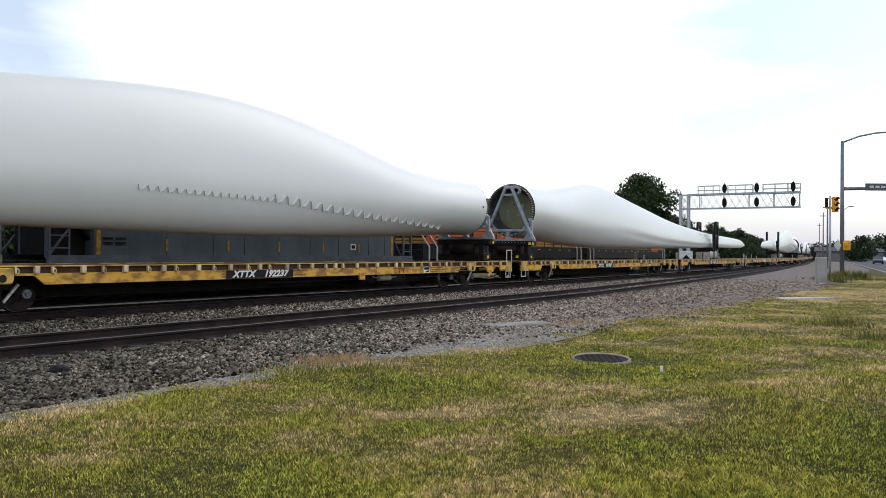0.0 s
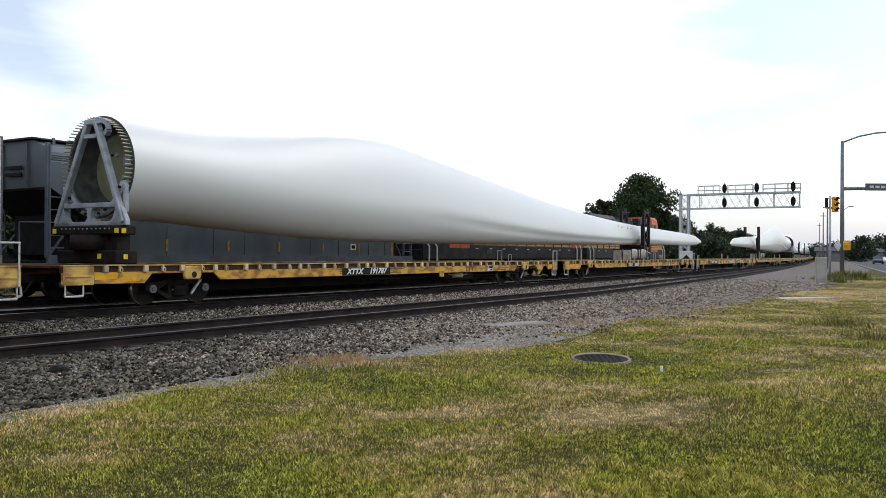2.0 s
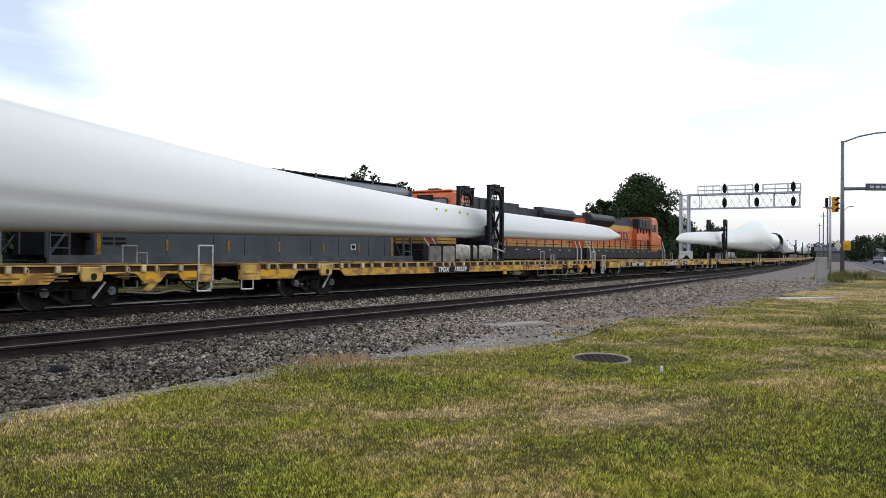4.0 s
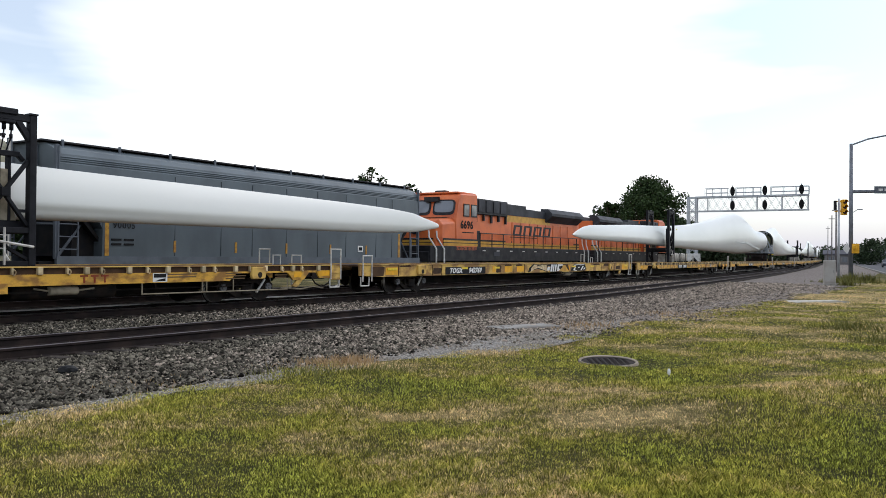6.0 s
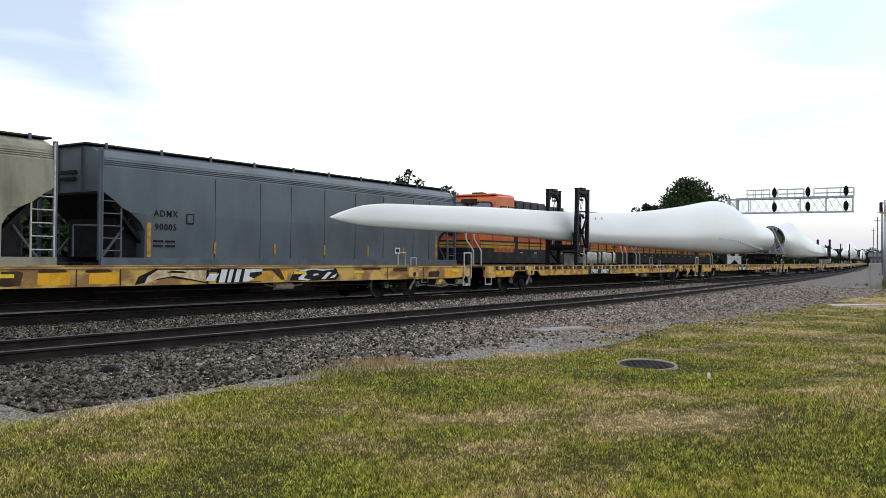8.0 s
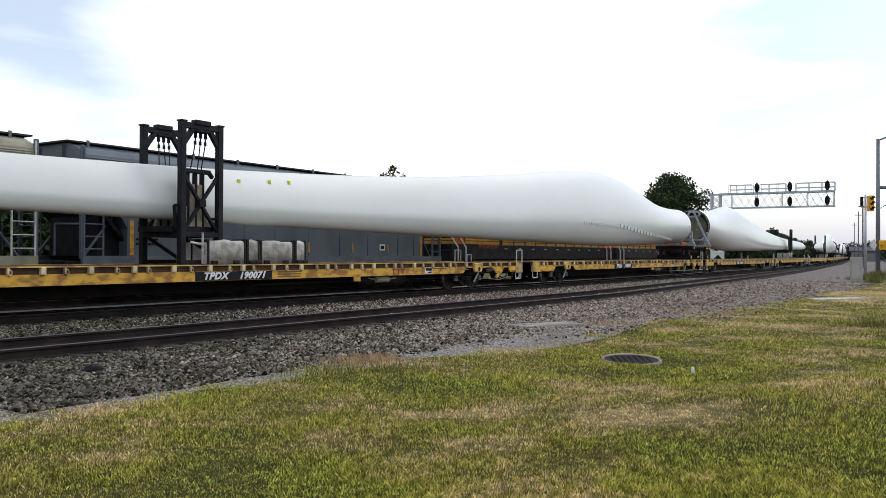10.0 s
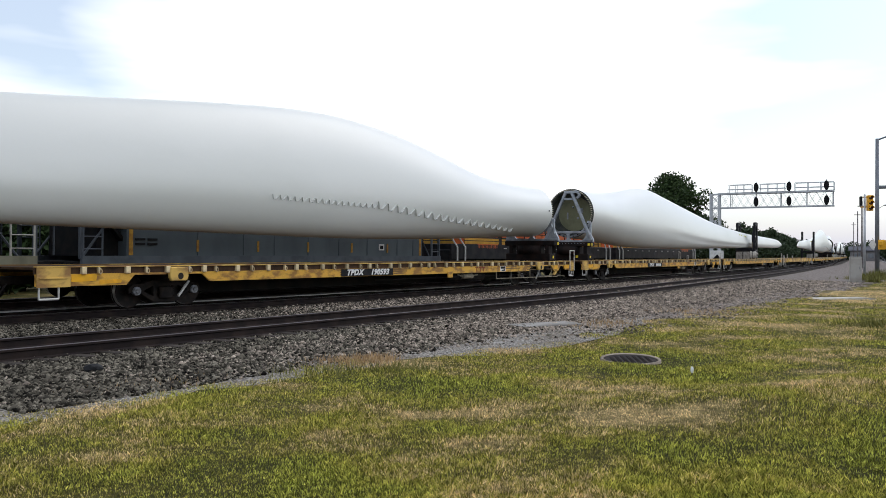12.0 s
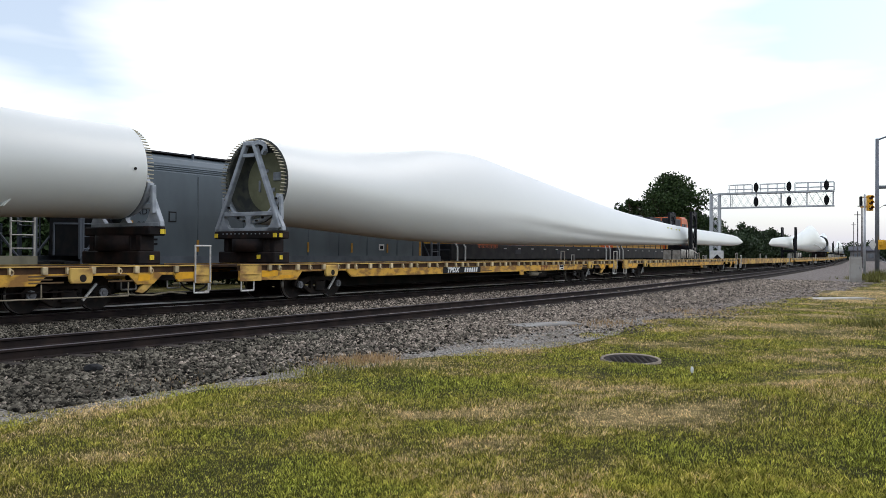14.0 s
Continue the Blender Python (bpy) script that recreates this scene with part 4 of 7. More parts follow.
def number_panel(car, marks, digits, xc, half, deep):
    bm = bmesh.new()
    lo, hi = (0.662, 0.893) if deep else (0.66, 0.95)
    size, mid = (0.25, 0.772) if deep else (0.27, 0.80)
    box(bm, xc - half, xc + half, -1.532, -1.518, lo, hi)
    p = part("number_panel", bm, PLACARD, car, "black number panel with white characters")
    lettering(marks, size, WHITE_INK, p, pose(xc - half * 0.52, -1.536, mid), 0.004, 1.2, 0.3, 0.045, 1.1)
    if digits:
        lettering(digits, size, WHITE_INK, p, pose(xc + half * 0.44, -1.536, mid), 0.004, 1.22, 0.3, 0.045, 1.08)
    else:
        bm = bmesh.new()
        for k in range(6):
            u = xc + 0.12 + k * 0.17
            plate(bm, [(u, mid - 0.085), (u + 0.11, mid - 0.085), (u + 0.15, mid + 0.085), (u + 0.04, mid + 0.085)], -1.540, -1.531)
        again("number_bars", mesh_of("number_bars", bm, WHITE_INK), p, Matrix())


def car_marks(car, xc, rng):
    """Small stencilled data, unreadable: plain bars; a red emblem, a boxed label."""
    bm = bmesh.new()
    for k in range(3):
        box(bm, xc + k * 0.27, xc + k * 0.27 + 0.2, -1.528, -1.519, 0.83, 0.87)
        box(bm, xc + k * 0.27 + 0.08, xc + k * 0.27 + 0.125, -1.528, -1.519, 0.69, 0.83)
    part("emblem", bm, RED_INK, car, "dark red block emblem")
    for gx, w in ((-8.2, 1.0), (-6.4, 0.5), (-5.4, 1.0), (2.3, 1.6), (4.4, 0.9), (6.3, 0.7)):
        for z in (0.70, 0.77, 0.84):
            if rng.random() < 0.75:
                bm = bmesh.new()
                box(bm, xc + gx, xc + gx + w * rng.uniform(0.6, 1.0), -1.526, -1.519, z, z + 0.03)
                part("data_line", bm, DARK_INK, car, "brown stencilled data line")
    bm = bmesh.new()
    box(bm, xc + 2.0, xc + 2.44, -1.528, -1.519, 0.67, 0.89)
    f = part("data_plate", bm, WHITE_INK, car, "white-edged data plate")
    bm = bmesh.new()
    box(bm, xc + 2.03, xc + 2.40, -1.533, -1.527, 0.78, 0.875)
    plate(bm, [(xc + 2.07, 0.69), (xc + 2.38, 0.69), (xc + 2.38, 0.76), (xc + 2.2, 0.735)], -1.533, -1.527)
    again("plate_field", mesh_of("plate_field", bm, PLACARD), f, Matrix())


def graffiti(car):
    """Sprayed abstract shapes, rusted panels and bright strips on the idler car's side."""
    def spray(name, outline, material, lift, label=""):
        bm = bmesh.new()
        plate(bm, outline, -1.524 - lift, -1.516)
        part(name, bm, material, car, label)

    def slab_of(x0, x1, z0, z1, lean=0.0):
        return [(x0, z0), (x1, z0), (x1 + lean, z1), (x0 + lean, z1)]

    # rusted panels and the seams between them
    for x0, x1, z0, z1 in ((1.15, 1.9, 0.66, 1.0), (2.8, 3.6, 0.97, 1.03), (5.05, 5.7, 0.70, 0.93), (10.2, 10.7, 0.68, 1.0), (11.0, 11.7, 0.96, 1.03), (12.1, 12.8, 0.95, 1.03), (21.6, 22.6, 0.96, 1.03), (23.2, 24.6, 0.9, 1.02), (25.2, 25.9, 0.68, 0.9)):
        spray("rust_patch", [(x0, z0 + 0.02), (x0 + 0.1, z0), (x1 - 0.06, z0 + 0.01), (x1, z1 - 0.03), (x1 - 0.12, z1), (x0 + 0.04, z1 - 0.01)], RUSTY, 0.0, "rusted bare patch")
    for x in (2.76, 4.3, 5.03, 5.7, 11.9, 13.0, 22.9, 24.9):
        bm = bmesh.new()
        box(bm, x - 0.012, x + 0.012, -1.534, -1.516, 0.65, 1.03)
        part("panel_seam", bm, RUSTY, car)
    # white arch with a black outline
    arch = [(13.63, 0.66), (14.03, 0.80), (14.48, 0.86), (14.98, 0.78), (15.48, 0.69), (15.47, 0.72), (15.48, 0.99), (14.03, 1.01), (13.73, 0.85)]
    spray("sprayed_outline", [(x + (0.08 if x > 14.6 else -0.10), z + (0.02 if z > 0.87 else -0.045)) for x, z in arch[1:-1]] + [(13.48, 0.85), (13.38, 0.655)], PLACARD, 0.002, "black sprayed outline")
    spray("sprayed_fill", arch, POCKET, 0.005, "pale sprayed arch")
    spray("sprayed_mark", [(14.28, 0.94), (14.43, 0.99), (14.78, 0.97), (14.88, 0.92), (14.58, 0.93)], PLACARD, 0.009)
    spray("sprayed_mark", slab_of(15.53, 15.9, 0.94, 1.02, 0.1), PLACARD, 0.0)
    spray("sprayed_fill", slab_of(15.45, 15.75, 0.72, 0.90, 0.14), WHITE_INK, 0.003)
    spray("sprayed_outline", slab_of(15.8, 17.35, 0.655, 1.025, 0.05), PLACARD, 0.0, "black sprayed ground")
    for x0, w in ((15.88, 0.2), (16.16, 0.13), (16.40, 0.16)):
        spray("sprayed_fill", slab_of(x0, x0 + w, 0.67, 1.01, 0.1), WHITE_INK, 0.004)
    spray("sprayed_fill", [(16.70, 0.68), (17.10, 0.68), (17.10, 0.76), (16.92, 0.82), (16.95, 0.92), (17.40, 0.95), (17.40, 1.02), (16.78, 1.02)], WHITE_INK, 0.004)
    spray("sprayed_wedge", [(16.90, 0.68), (17.80, 0.68), (17.85, 0.96), (17.65, 0.98)], LOCO_YELLOW, 0.007, "yellow sprayed wedge")
    spray("rust_patch", [(17.40, 0.97), (17.75, 0.97), (18.15, 0.70), (18.25, 0.72), (18.05, 1.02), (17.40, 1.02)], RUSTY, 0.009)
    spray("sprayed_outline", [(18.45, 0.68), (18.60, 0.92), (18.90, 1.01), (20.40, 1.02), (20.55, 0.80), (20.40, 0.67), (19.40, 0.66)], PLACARD, 0.0)
    for pts in ([(18.70, 0.98), (19.00, 0.94), (19.40, 0.99), (19.80, 0.95), (20.30, 0.99), (20.30, 1.01), (19.80, 1.0), (19.40, 1.02), (19.00, 0.99)], [(18.80, 0.76), (19.05, 0.90), (19.15, 0.86), (19.00, 0.74), (19.30, 0.70), (19.20, 0.67), (18.80, 0.70)],
                [(19.40, 0.80), (19.65, 0.83), (19.60, 0.88), (19.42, 0.86)], [(19.75, 0.70), (20.05, 0.92), (20.20, 0.90), (19.92, 0.70)], [(20.10, 0.72), (20.35, 0.75), (20.45, 0.86), (20.30, 0.82)]):
        spray("sprayed_fill", pts, WHITE_INK, 0.004)
    for x0, x1 in ((1.95, 2.7), (9.85, 10.15), (11.0, 11.75), (12.2, 12.95), (17.95, 18.35), (26.2, 27.2)):
        spray("fresh_paint", slab_of(x0, x1, 0.70, 0.96, 0.02), FRESH, -0.002, "brighter repainted patch")
    for x in (2.05, 7.2, 10.0, 18.6, 21.2, 26.6):
        bm = bmesh.new()
        box(bm, x, x + (0.5 if x > 7 else 0.6), -1.540, -1.516, 0.86, 0.94)
        part("warning_strip", bm, REFLECT, car, "bright yellow strip")


FIRST, LAST = -1, 17
cars = {}


def build_cars():
    rng = random.Random(8)
    deep_car = flatcar(YELLOW, True)
    idler = flatcar(YELLOW_OLD, False)
    tagged(idler, "shallow faded yellow flatcar with sprayed graffiti, empty")
    names = {0: ("XTTX", "192237"), 1: ("XTTX", "191787"), 2: ("TPDX", "190339"), 3: ("TOGX", "942769"), 4: ("TPDX", "190071"), 5: ("TPDX", "190593"), 6: ("TPDX", "")}
    for k in range(FIRST, LAST + 1):
        base = idler if k % 5 == 3 else deep_car
        cars[k] = copy_thing(base, Matrix())
    for ob in (deep_car, idler):
        for o in [*ob.children_recursive, ob]:
            bpy.data.objects.remove(o)
    for k, (a, b) in names.items():
        c = cars[k]
        if k == 3:
            number_panel(c, a, b, 7.6, 1.62, False)
            graffiti(c)
            tagged(c, "shallow faded yellow flatcar with graffiti, empty")
        else:
            number_panel(c, a, b, {0: 12.0, 1: 11.95, 2: 12.2, 4: 11.68, 5: 11.88, 6: 11.95}[k], 1.36, True)
            car_marks(c, CAR - 9.8, rng)
            tagged(c, "yellow flatcar with black number panel carrying wind-turbine blades")
            if k in (2, 5):
                truck_guard(c)
    return cars


build_cars()


# ---- turbine blades ----
def full_of(blunt):
    """Round at the root, fuller flanks further out."""
    return 0.76 + 0.24 * max(0.0, min(1.0, (blunt - 0.4) / 0.5))


def section(x, low, high, wide, blunt, crease=None, n=56):
    """Round at the root, a drop with its thin edge up further out."""
    out = []
    mid, half = (low + high) / 2, (high - low) / 2
    for k in range(n):
        t = k * math.tau / n
        e = full_of(blunt)
        c, s = math.cos(t), math.sin(t)
        c, s = math.copysign(abs(c) ** e, c), math.copysign(abs(s) ** e, s)
        up = (s + 1) / 2
        thin = 1.0 if blunt >= 1 else blunt + (1 - blunt) * (1 - up ** 1.5) * 1.18
        dent = 1 - crease[1] * math.exp(-((s - crease[0]) / 0.10) ** 2) if crease else 1.0
        out.append((x, wide * c * min(1.0, thin) * dent, mid + half * s))
    return out


# distance from the coupling, underside, top, half width, bluntness
BLADE_A = [(2.42, 2.22, 4.60, 1.19, 1.0), (4.5, 2.19, 4.58, 1.18, 1.0), (7.6, 2.06, 4.78, 1.14, 0.9), (10.8, 1.97, 5.38, 1.08, 0.8), (13.8, 1.92, 5.84, 0.98, 0.7),
           (17.0, 1.90, 6.02, 0.90, 0.64), (20.5, 1.94, 5.83, 0.82, 0.58), (28.0, 2.02, 5.00, 0.64, 0.48), (36.0, 2.12, 4.26, 0.48, 0.4), (44.6, 2.23, 3.78, 0.36, 0.3),
           (54.0, 2.36, 3.52, 0.24, 0.32), (58.6, 2.37, 3.34, 0.18, 0.36), (61.3, 2.38, 3.24, 0.15, 0.38), (62.45, 2.40, 3.13, 0.12, 0.4), (63.0, 2.43, 3.03, 0.10, 0.45), (63.78, 2.50, 2.83, 0.07, 0.6), (64.2, 2.56, 2.69, 0.045, 0.8), (64.34, 2.60, 2.64, 0.03, 0.9)]
BLADE_B = [(2.34, 2.24, 4.83, 1.295, 1.0), (4.2, 2.19, 4.80, 1.28, 1.0), (6.5, 2.06, 4.90, 1.2, 0.9), (9.4, 1.91, 5.18, 1.08, 0.8), (12.0, 1.84, 5.50, 1.0, 0.7),
           (15.0, 1.81, 5.60, 0.92, 0.64), (18.2, 1.81, 5.33, 0.84, 0.58), (24.0, 1.84, 4.78, 0.70, 0.48), (32.0, 1.94, 4.06, 0.52, 0.4), (40.0, 2.03, 3.63, 0.40, 0.3),
           (46.0, 2.13, 3.42, 0.32, 0.3), (54.0, 2.17, 3.28, 0.23, 0.32), (59.6, 2.21, 3.16, 0.16, 0.36), (62.06, 2.29, 3.02, 0.11, 0.42), (62.66, 2.35, 2.90, 0.09, 0.5), (63.26, 2.43, 2.79, 0.07, 0.6), (63.78, 2.50, 2.68, 0.05, 0.8), (63.84, 2.53, 2.65, 0.04, 0.9)]


def smooth_rows(rows, steps=6):
    """Catmull-Rom between the stations."""
    a = np.array(rows)
    out = []
    for i in range(len(a) - 1):
        p0, p1, p2, p3 = a[max(i - 1, 0)], a[i], a[i + 1], a[min(i + 2, len(a) - 1)]
        m1 = (p2 - p0) / max(p2[0] - p0[0], 1e-6) * (p2[0] - p1[0])
        m2 = (p3 - p1) / max(p3[0] - p1[0], 1e-6) * (p2[0] - p1[0])
        for k in range(steps):
            t = k / steps
            out.append((2 * t ** 3 - 3 * t * t + 1) * p1 + (t ** 3 - 2 * t * t + t) * m1 + (-2 * t ** 3 + 3 * t * t) * p2 + (t ** 3 - t * t) * m2)
    out.append(a[-1])
    return out


def at_station(rows, d):
    a = np.array(rows)
    return [float(np.interp(d, a[:, 0], a[:, k])) for k in range(1, 5)]


def blade(rows, fins, label):
    top = thing("turbine_blade", label, "turbine blade", None, "wind-turbine blades")
    r0 = rows[0][0]
    bm = bmesh.new()
    rings = []
    for q in smooth_rows(rows):
        crease = None
        if not fins:
            crease = (float(np.interp(q[0], [14, 20, 30, 40, 52], [-0.42, -0.46, -0.62, -0.66, -0.66])), float(np.interp(q[0], [15, 22, 44, 54], [0, 0.08, 0.09, 0])))
        rings.append(section(q[0] - r0, q[1], q[2], q[3], min(1.0, q[4]), crease))
    loft(bm, rings, False)
    bm.faces.new([bm.verts.new(p) for p in rings[-1]])
    part("shell", bm, GELCOAT, top)
    mid, rad = (rows[0][1] + rows[0][2]) / 2, (rows[0][2] - rows[0][1]) / 2
    n = 36

    def circle(x, r):
        return [(x, r * math.cos(k * math.tau / n), mid + r * math.sin(k * math.tau / n)) for k in range(n)]

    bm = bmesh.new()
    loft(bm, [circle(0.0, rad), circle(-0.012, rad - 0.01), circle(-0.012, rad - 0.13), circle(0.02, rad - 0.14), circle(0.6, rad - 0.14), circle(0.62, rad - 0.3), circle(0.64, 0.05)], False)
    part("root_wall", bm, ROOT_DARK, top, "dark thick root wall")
    bm = bmesh.new()
    loft(bm, [circle(0.58, rad - 0.38), circle(0.63, rad - 0.38)])
    part("bulkhead", bm, INNER, top, "olive bulkhead inside the root")
    for y, z, w, h in ((-0.32, 0.18, 0.15, 0.13), (0.1, 0.36, 0.05, 0.05), (-0.18, -0.22, 0.05, 0.06), (0.4, -0.1, 0.04, 0.18)):
        bm = bmesh.new()
        box(bm, 0.53, 0.60, y - w, y + w, mid + z - h, mid + z + h)
        part("service_box", bm, GALV, top, "pale box on the bulkhead", 0.02)
    bm = bmesh.new()
    bar(bm, (0, 0, 0), (-0.23, 0, 0), 0.017, 5)
    stud = mesh_of("root_stud", bm, STUD)
    for k in range(72):
        t = k * math.tau / 72
        again("root_stud", stud, top, pose(0, math.cos(t) * (rad - 0.07), math.sin(t) * (rad - 0.07) + mid))
    bm = bmesh.new()
    bar(bm, (0.35, 0, mid + 0.3), (0.35, 0, mid + 0.36), 0.03, 8)
    bar(bm, (0.35, rad - 0.02, mid), (0.35, rad + 0.03, mid), 0.035, 8)
    part("lifting_plug", bm, BLACK, top, "small dark lifting plug")
    if fins:
        bm = bmesh.new()
        plate(bm, [(0, -0.02), (0.33, -0.02), (0.30, 0.075), (0.04, 0.05)], -0.014, 0.014)
        me = mesh_of("vortex_fin", bm, GELCOAT)
        spots = [(5.7 + 0.547 * k, 1.0) for k in range(18)] + [(15.45 + 0.31 * k, 0.6) for k in range(16)]
        for d, big in spots:
            lo, hi, w, bl = at_station(rows, d)
            z = float(np.interp(d, [5.6, 11.5, 15.1, 20.2], [2.46, 2.76, 3.04, 3.10]))
            s = (z - (lo + hi) / 2) / ((hi - lo) / 2)
            up = (s + 1) / 2
            thin = min(1.0, 1.0 if bl >= 1 else bl + (1 - bl) * (1 - up ** 1.5) * 1.18)
            e = full_of(bl)
            y = w * max(0.0, 1 - abs(s) ** (2 / e)) ** (e / 2) * thin
            for lean, slip in ((130, 0.0), (72, 0.16)):
                t = Vector((math.cos(radians(lean)), 0, math.sin(radians(lean))))
                out = Vector((0, 1, 0)) if s > -0.3 else Vector((0, 0.9, -0.43))
                side = out.cross(t).normalized()
                out = t.cross(side)
                big = (1.15 if d < 15.3 else 0.65) * (1.0 if lean > 90 else 0.8)
                m = Matrix((t * big, side * big, out * big)).transposed().to_4x4()
                m.translation = (d - r0 + 0.1 * big + slip * big, y - 0.012, z - 0.12)
                again("vortex_fin", me, top, m)
    for x in ((42.0, 42.85, 44.1, 44.85) if fins else (41.35, 42.1, 43.25, 43.95)):
        bm = bmesh.new()
        lo, hi, w, bl = at_station(rows, x)
        z = hi - 0.34
        s = (z - (lo + hi) / 2) / ((hi - lo) / 2)
        thin = min(1.0, bl + (1 - bl) * (1 - ((s + 1) / 2) ** 1.5) * 1.18)
        e = full_of(bl)
        y = w * max(0.0, 1 - abs(s) ** (2 / e)) ** (e / 2) * thin * (1 if fins else -1)
        box(bm, x - r0, x - r0 + 0.09, y - 0.03, y + 0.03, z - 0.05, z + 0.05)
        part("tape_mark", bm, TAPE, top, "small yellow tape mark")
    return top


def root_stand(drop):
    """Grey A-frame bolted to the blade root, on a dark pivoting base; the open face looks to -x."""
    top = thing("root_stand", "light grey steel A-frame on a dark pivot base", "blade stand", None, "root stands")
    for side in (-1, 1):
        bm = bmesh.new()
        beam(bm, (-0.30, side * 1.30, 2.1), (-0.24, side * 0.15, 4.66 - drop), 0.17, 0.13)
        part("leg", bm, GALV, top, "", 0.02)
        bm = bmesh.new()
        bar(bm, (-0.37, side * 1.27, 2.17), (-0.2, side * 1.27, 2.17), 0.055, 8)
        part("bolt", bm, BLACK, top)
        # foot plate with a curved inner edge that widens the leg
        bm = bmesh.new()
        plate(bm, [(side * 1.42, 2.03), (side * 1.40, 2.16), (side * 1.14, 2.62), (side * 0.98, 2.62), (side * 1.02, 2.42), (side * 0.94, 2.24), (side * 0.80, 2.12), (side * 0.78, 2.03)], -0.33, -0.19)
        foot = part("foot_plate", bm, GALV, top, "", 0.012)
        foot.data.transform(pose(0, 0, 0, 0, 0, 90) @ Matrix.Diagonal((1, -1, 1, 1)))
        # knee between leg and cradle
        bm = bmesh.new()
        beam(bm, (-0.16, side * 1.20, 2.35), (-0.16, side * 1.18, 3.05), 0.12, 0.09)
        if not drop:
            beam(bm, (-0.16, side * 1.18, 2.95), (-0.16, side * 0.72, 2.55), 0.10, 0.08)
        part("knee", bm, GALV, top, "", 0.012)
    bm = bmesh.new()
    box(bm, -0.33, -0.17, -1.36, 1.36, 2.03, 2.13)
    part("lower_rail", bm, GALV, top, "", 0.012)
    bm = bmesh.new()
    box(bm, -0.33, -0.17, -1.08, 1.08, 2.48, 2.60)
    part("upper_rail", bm, GALV, top, "", 0.012)
    bm = bmesh.new()
    plate(bm, [(-0.16, 2.13), (-0.07, 2.22), (-0.07, 2.40), (-0.16, 2.48), (0.16, 2.48), (0.07, 2.40), (0.07, 2.22), (0.16, 2.13)], -0.32, -0.18)
    me = part("centre_post", bm, GALV, top).data
    me.transform(pose(0, 0, 0, 0, 0, 90) @ Matrix.Diagonal((1, -1, 1, 1)))
    # apex block and the hook that grips the rim
    bm = bmesh.new()
    box(bm, -0.33, -0.14, -0.24, 0.24, 4.56 - drop, 4.70 - drop)
    part("apex_block", bm, GALV, top, "", 0.025)
    bm = bmesh.new()
    pts = [(-0.26, -0.20, 4.62 - drop), (-0.24, -0.42, 4.66 - drop), (-0.22, -0.56, 4.58 - drop), (-0.20, -0.58, 4.42 - drop), (-0.18, -0.46, 4.32 - drop)]
    for p, q in zip(pts, pts[1:]):
        beam(bm, p, q, 0.13, 0.12)
    part("rim_hook", bm, GALV, top, "curled grey hook over the root rim")
    bm = bmesh.new()
    beam(bm, (-0.27, -0.24, 4.28 - drop), (-0.27, 0.24, 4.28 - drop), 0.10, 0.10)
    part("collar_tie", bm, GALV, top)
    bm = bmesh.new()
    rings = []
    for k in range(15):
        t = math.pi * (1.10 + 0.80 * k / 14)
        rings.append([(xx, r * math.cos(t), 3.47 + r * math.sin(t)) for xx, r in ((-0.21, 1.10), (-0.05, 1.10), (-0.05, 1.22), (-0.21, 1.22))])
    loft(bm, rings)
    part("cradle", bm, GALV, top, "curved grey cradle under the root")
    # bolt heads on the cradle
    bm = bmesh.new()
    bar(bm, (-0.27, 0, 0), (-0.20, 0, 0), 0.035, 6)
    head = mesh_of("cradle_bolt", bm, BLACK)
    for k in range(11):
        t = math.pi * (1.14 + 0.72 * k / 10)
        again("cradle_bolt", head, top, pose(0, 1.16 * math.cos(t), 3.47 + 1.16 * math.sin(t)))
    bm = bmesh.new()
    box(bm, -0.44, 0.06, -1.32, 1.32, 1.80, 2.03)
    part("upper_base", bm, BASE_DARK, top, "dark base beam", 0.03)
    bm = bmesh.new()
    bar(bm, (-0.1, 0, 1.42), (-0.1, 0, 1.80), 0.62, 20)
    part("turntable", bm, BASE_DARK, top)
    bm = bmesh.new()
    box(bm, -0.30, 0.1, -0.1, 0.1, 1.42, 1.80)
    rib = mesh_of("stiffener", bm, BASE_DARK, 0.015)
    for y in (-0.95, -0.55, 0.55, 0.95):
        again("stiffener", rib, top, pose(0, y, 0))
    bm = bmesh.new()
    box(bm, -0.42, 0.24, -1.16, 1.16, 1.085, 1.42)
    part("lower_base", bm, BASE_DARK, top, "", 0.03)
    bm = bmesh.new()
    bar(bm, (-0.455, 0, 0), (-0.43, 0, 0), 0.022, 6)
    rivet = mesh_of("base_bolt", bm, GALV)
    for k in range(12):
        again("base_bolt", rivet, top, pose(0, -0.95 + k * 0.17, 1.95))
    for x, y, z in ((-0.445, -1.22, 1.9), (-0.445, 1.22, 1.9), (-0.425, -0.55, 1.27)):
        bm = bmesh.new()
        box(bm, x - 0.01, x + 0.02, y - 0.07, y + 0.07, z - 0.06, z + 0.06)
        part("reflector", bm, REFLECT, top, "yellow square reflector")
    for side in (-1, 1):
        for x, y, z in ((-0.2, 1.165, 1.2), (-0.38, 1.325, 1.84)):
            bm = bmesh.new()
            box(bm, x, x + 0.12, side * y - 0.015, side * y + 0.015, z, z + 0.12)
            part("reflector", bm, REFLECT, top)
    return top


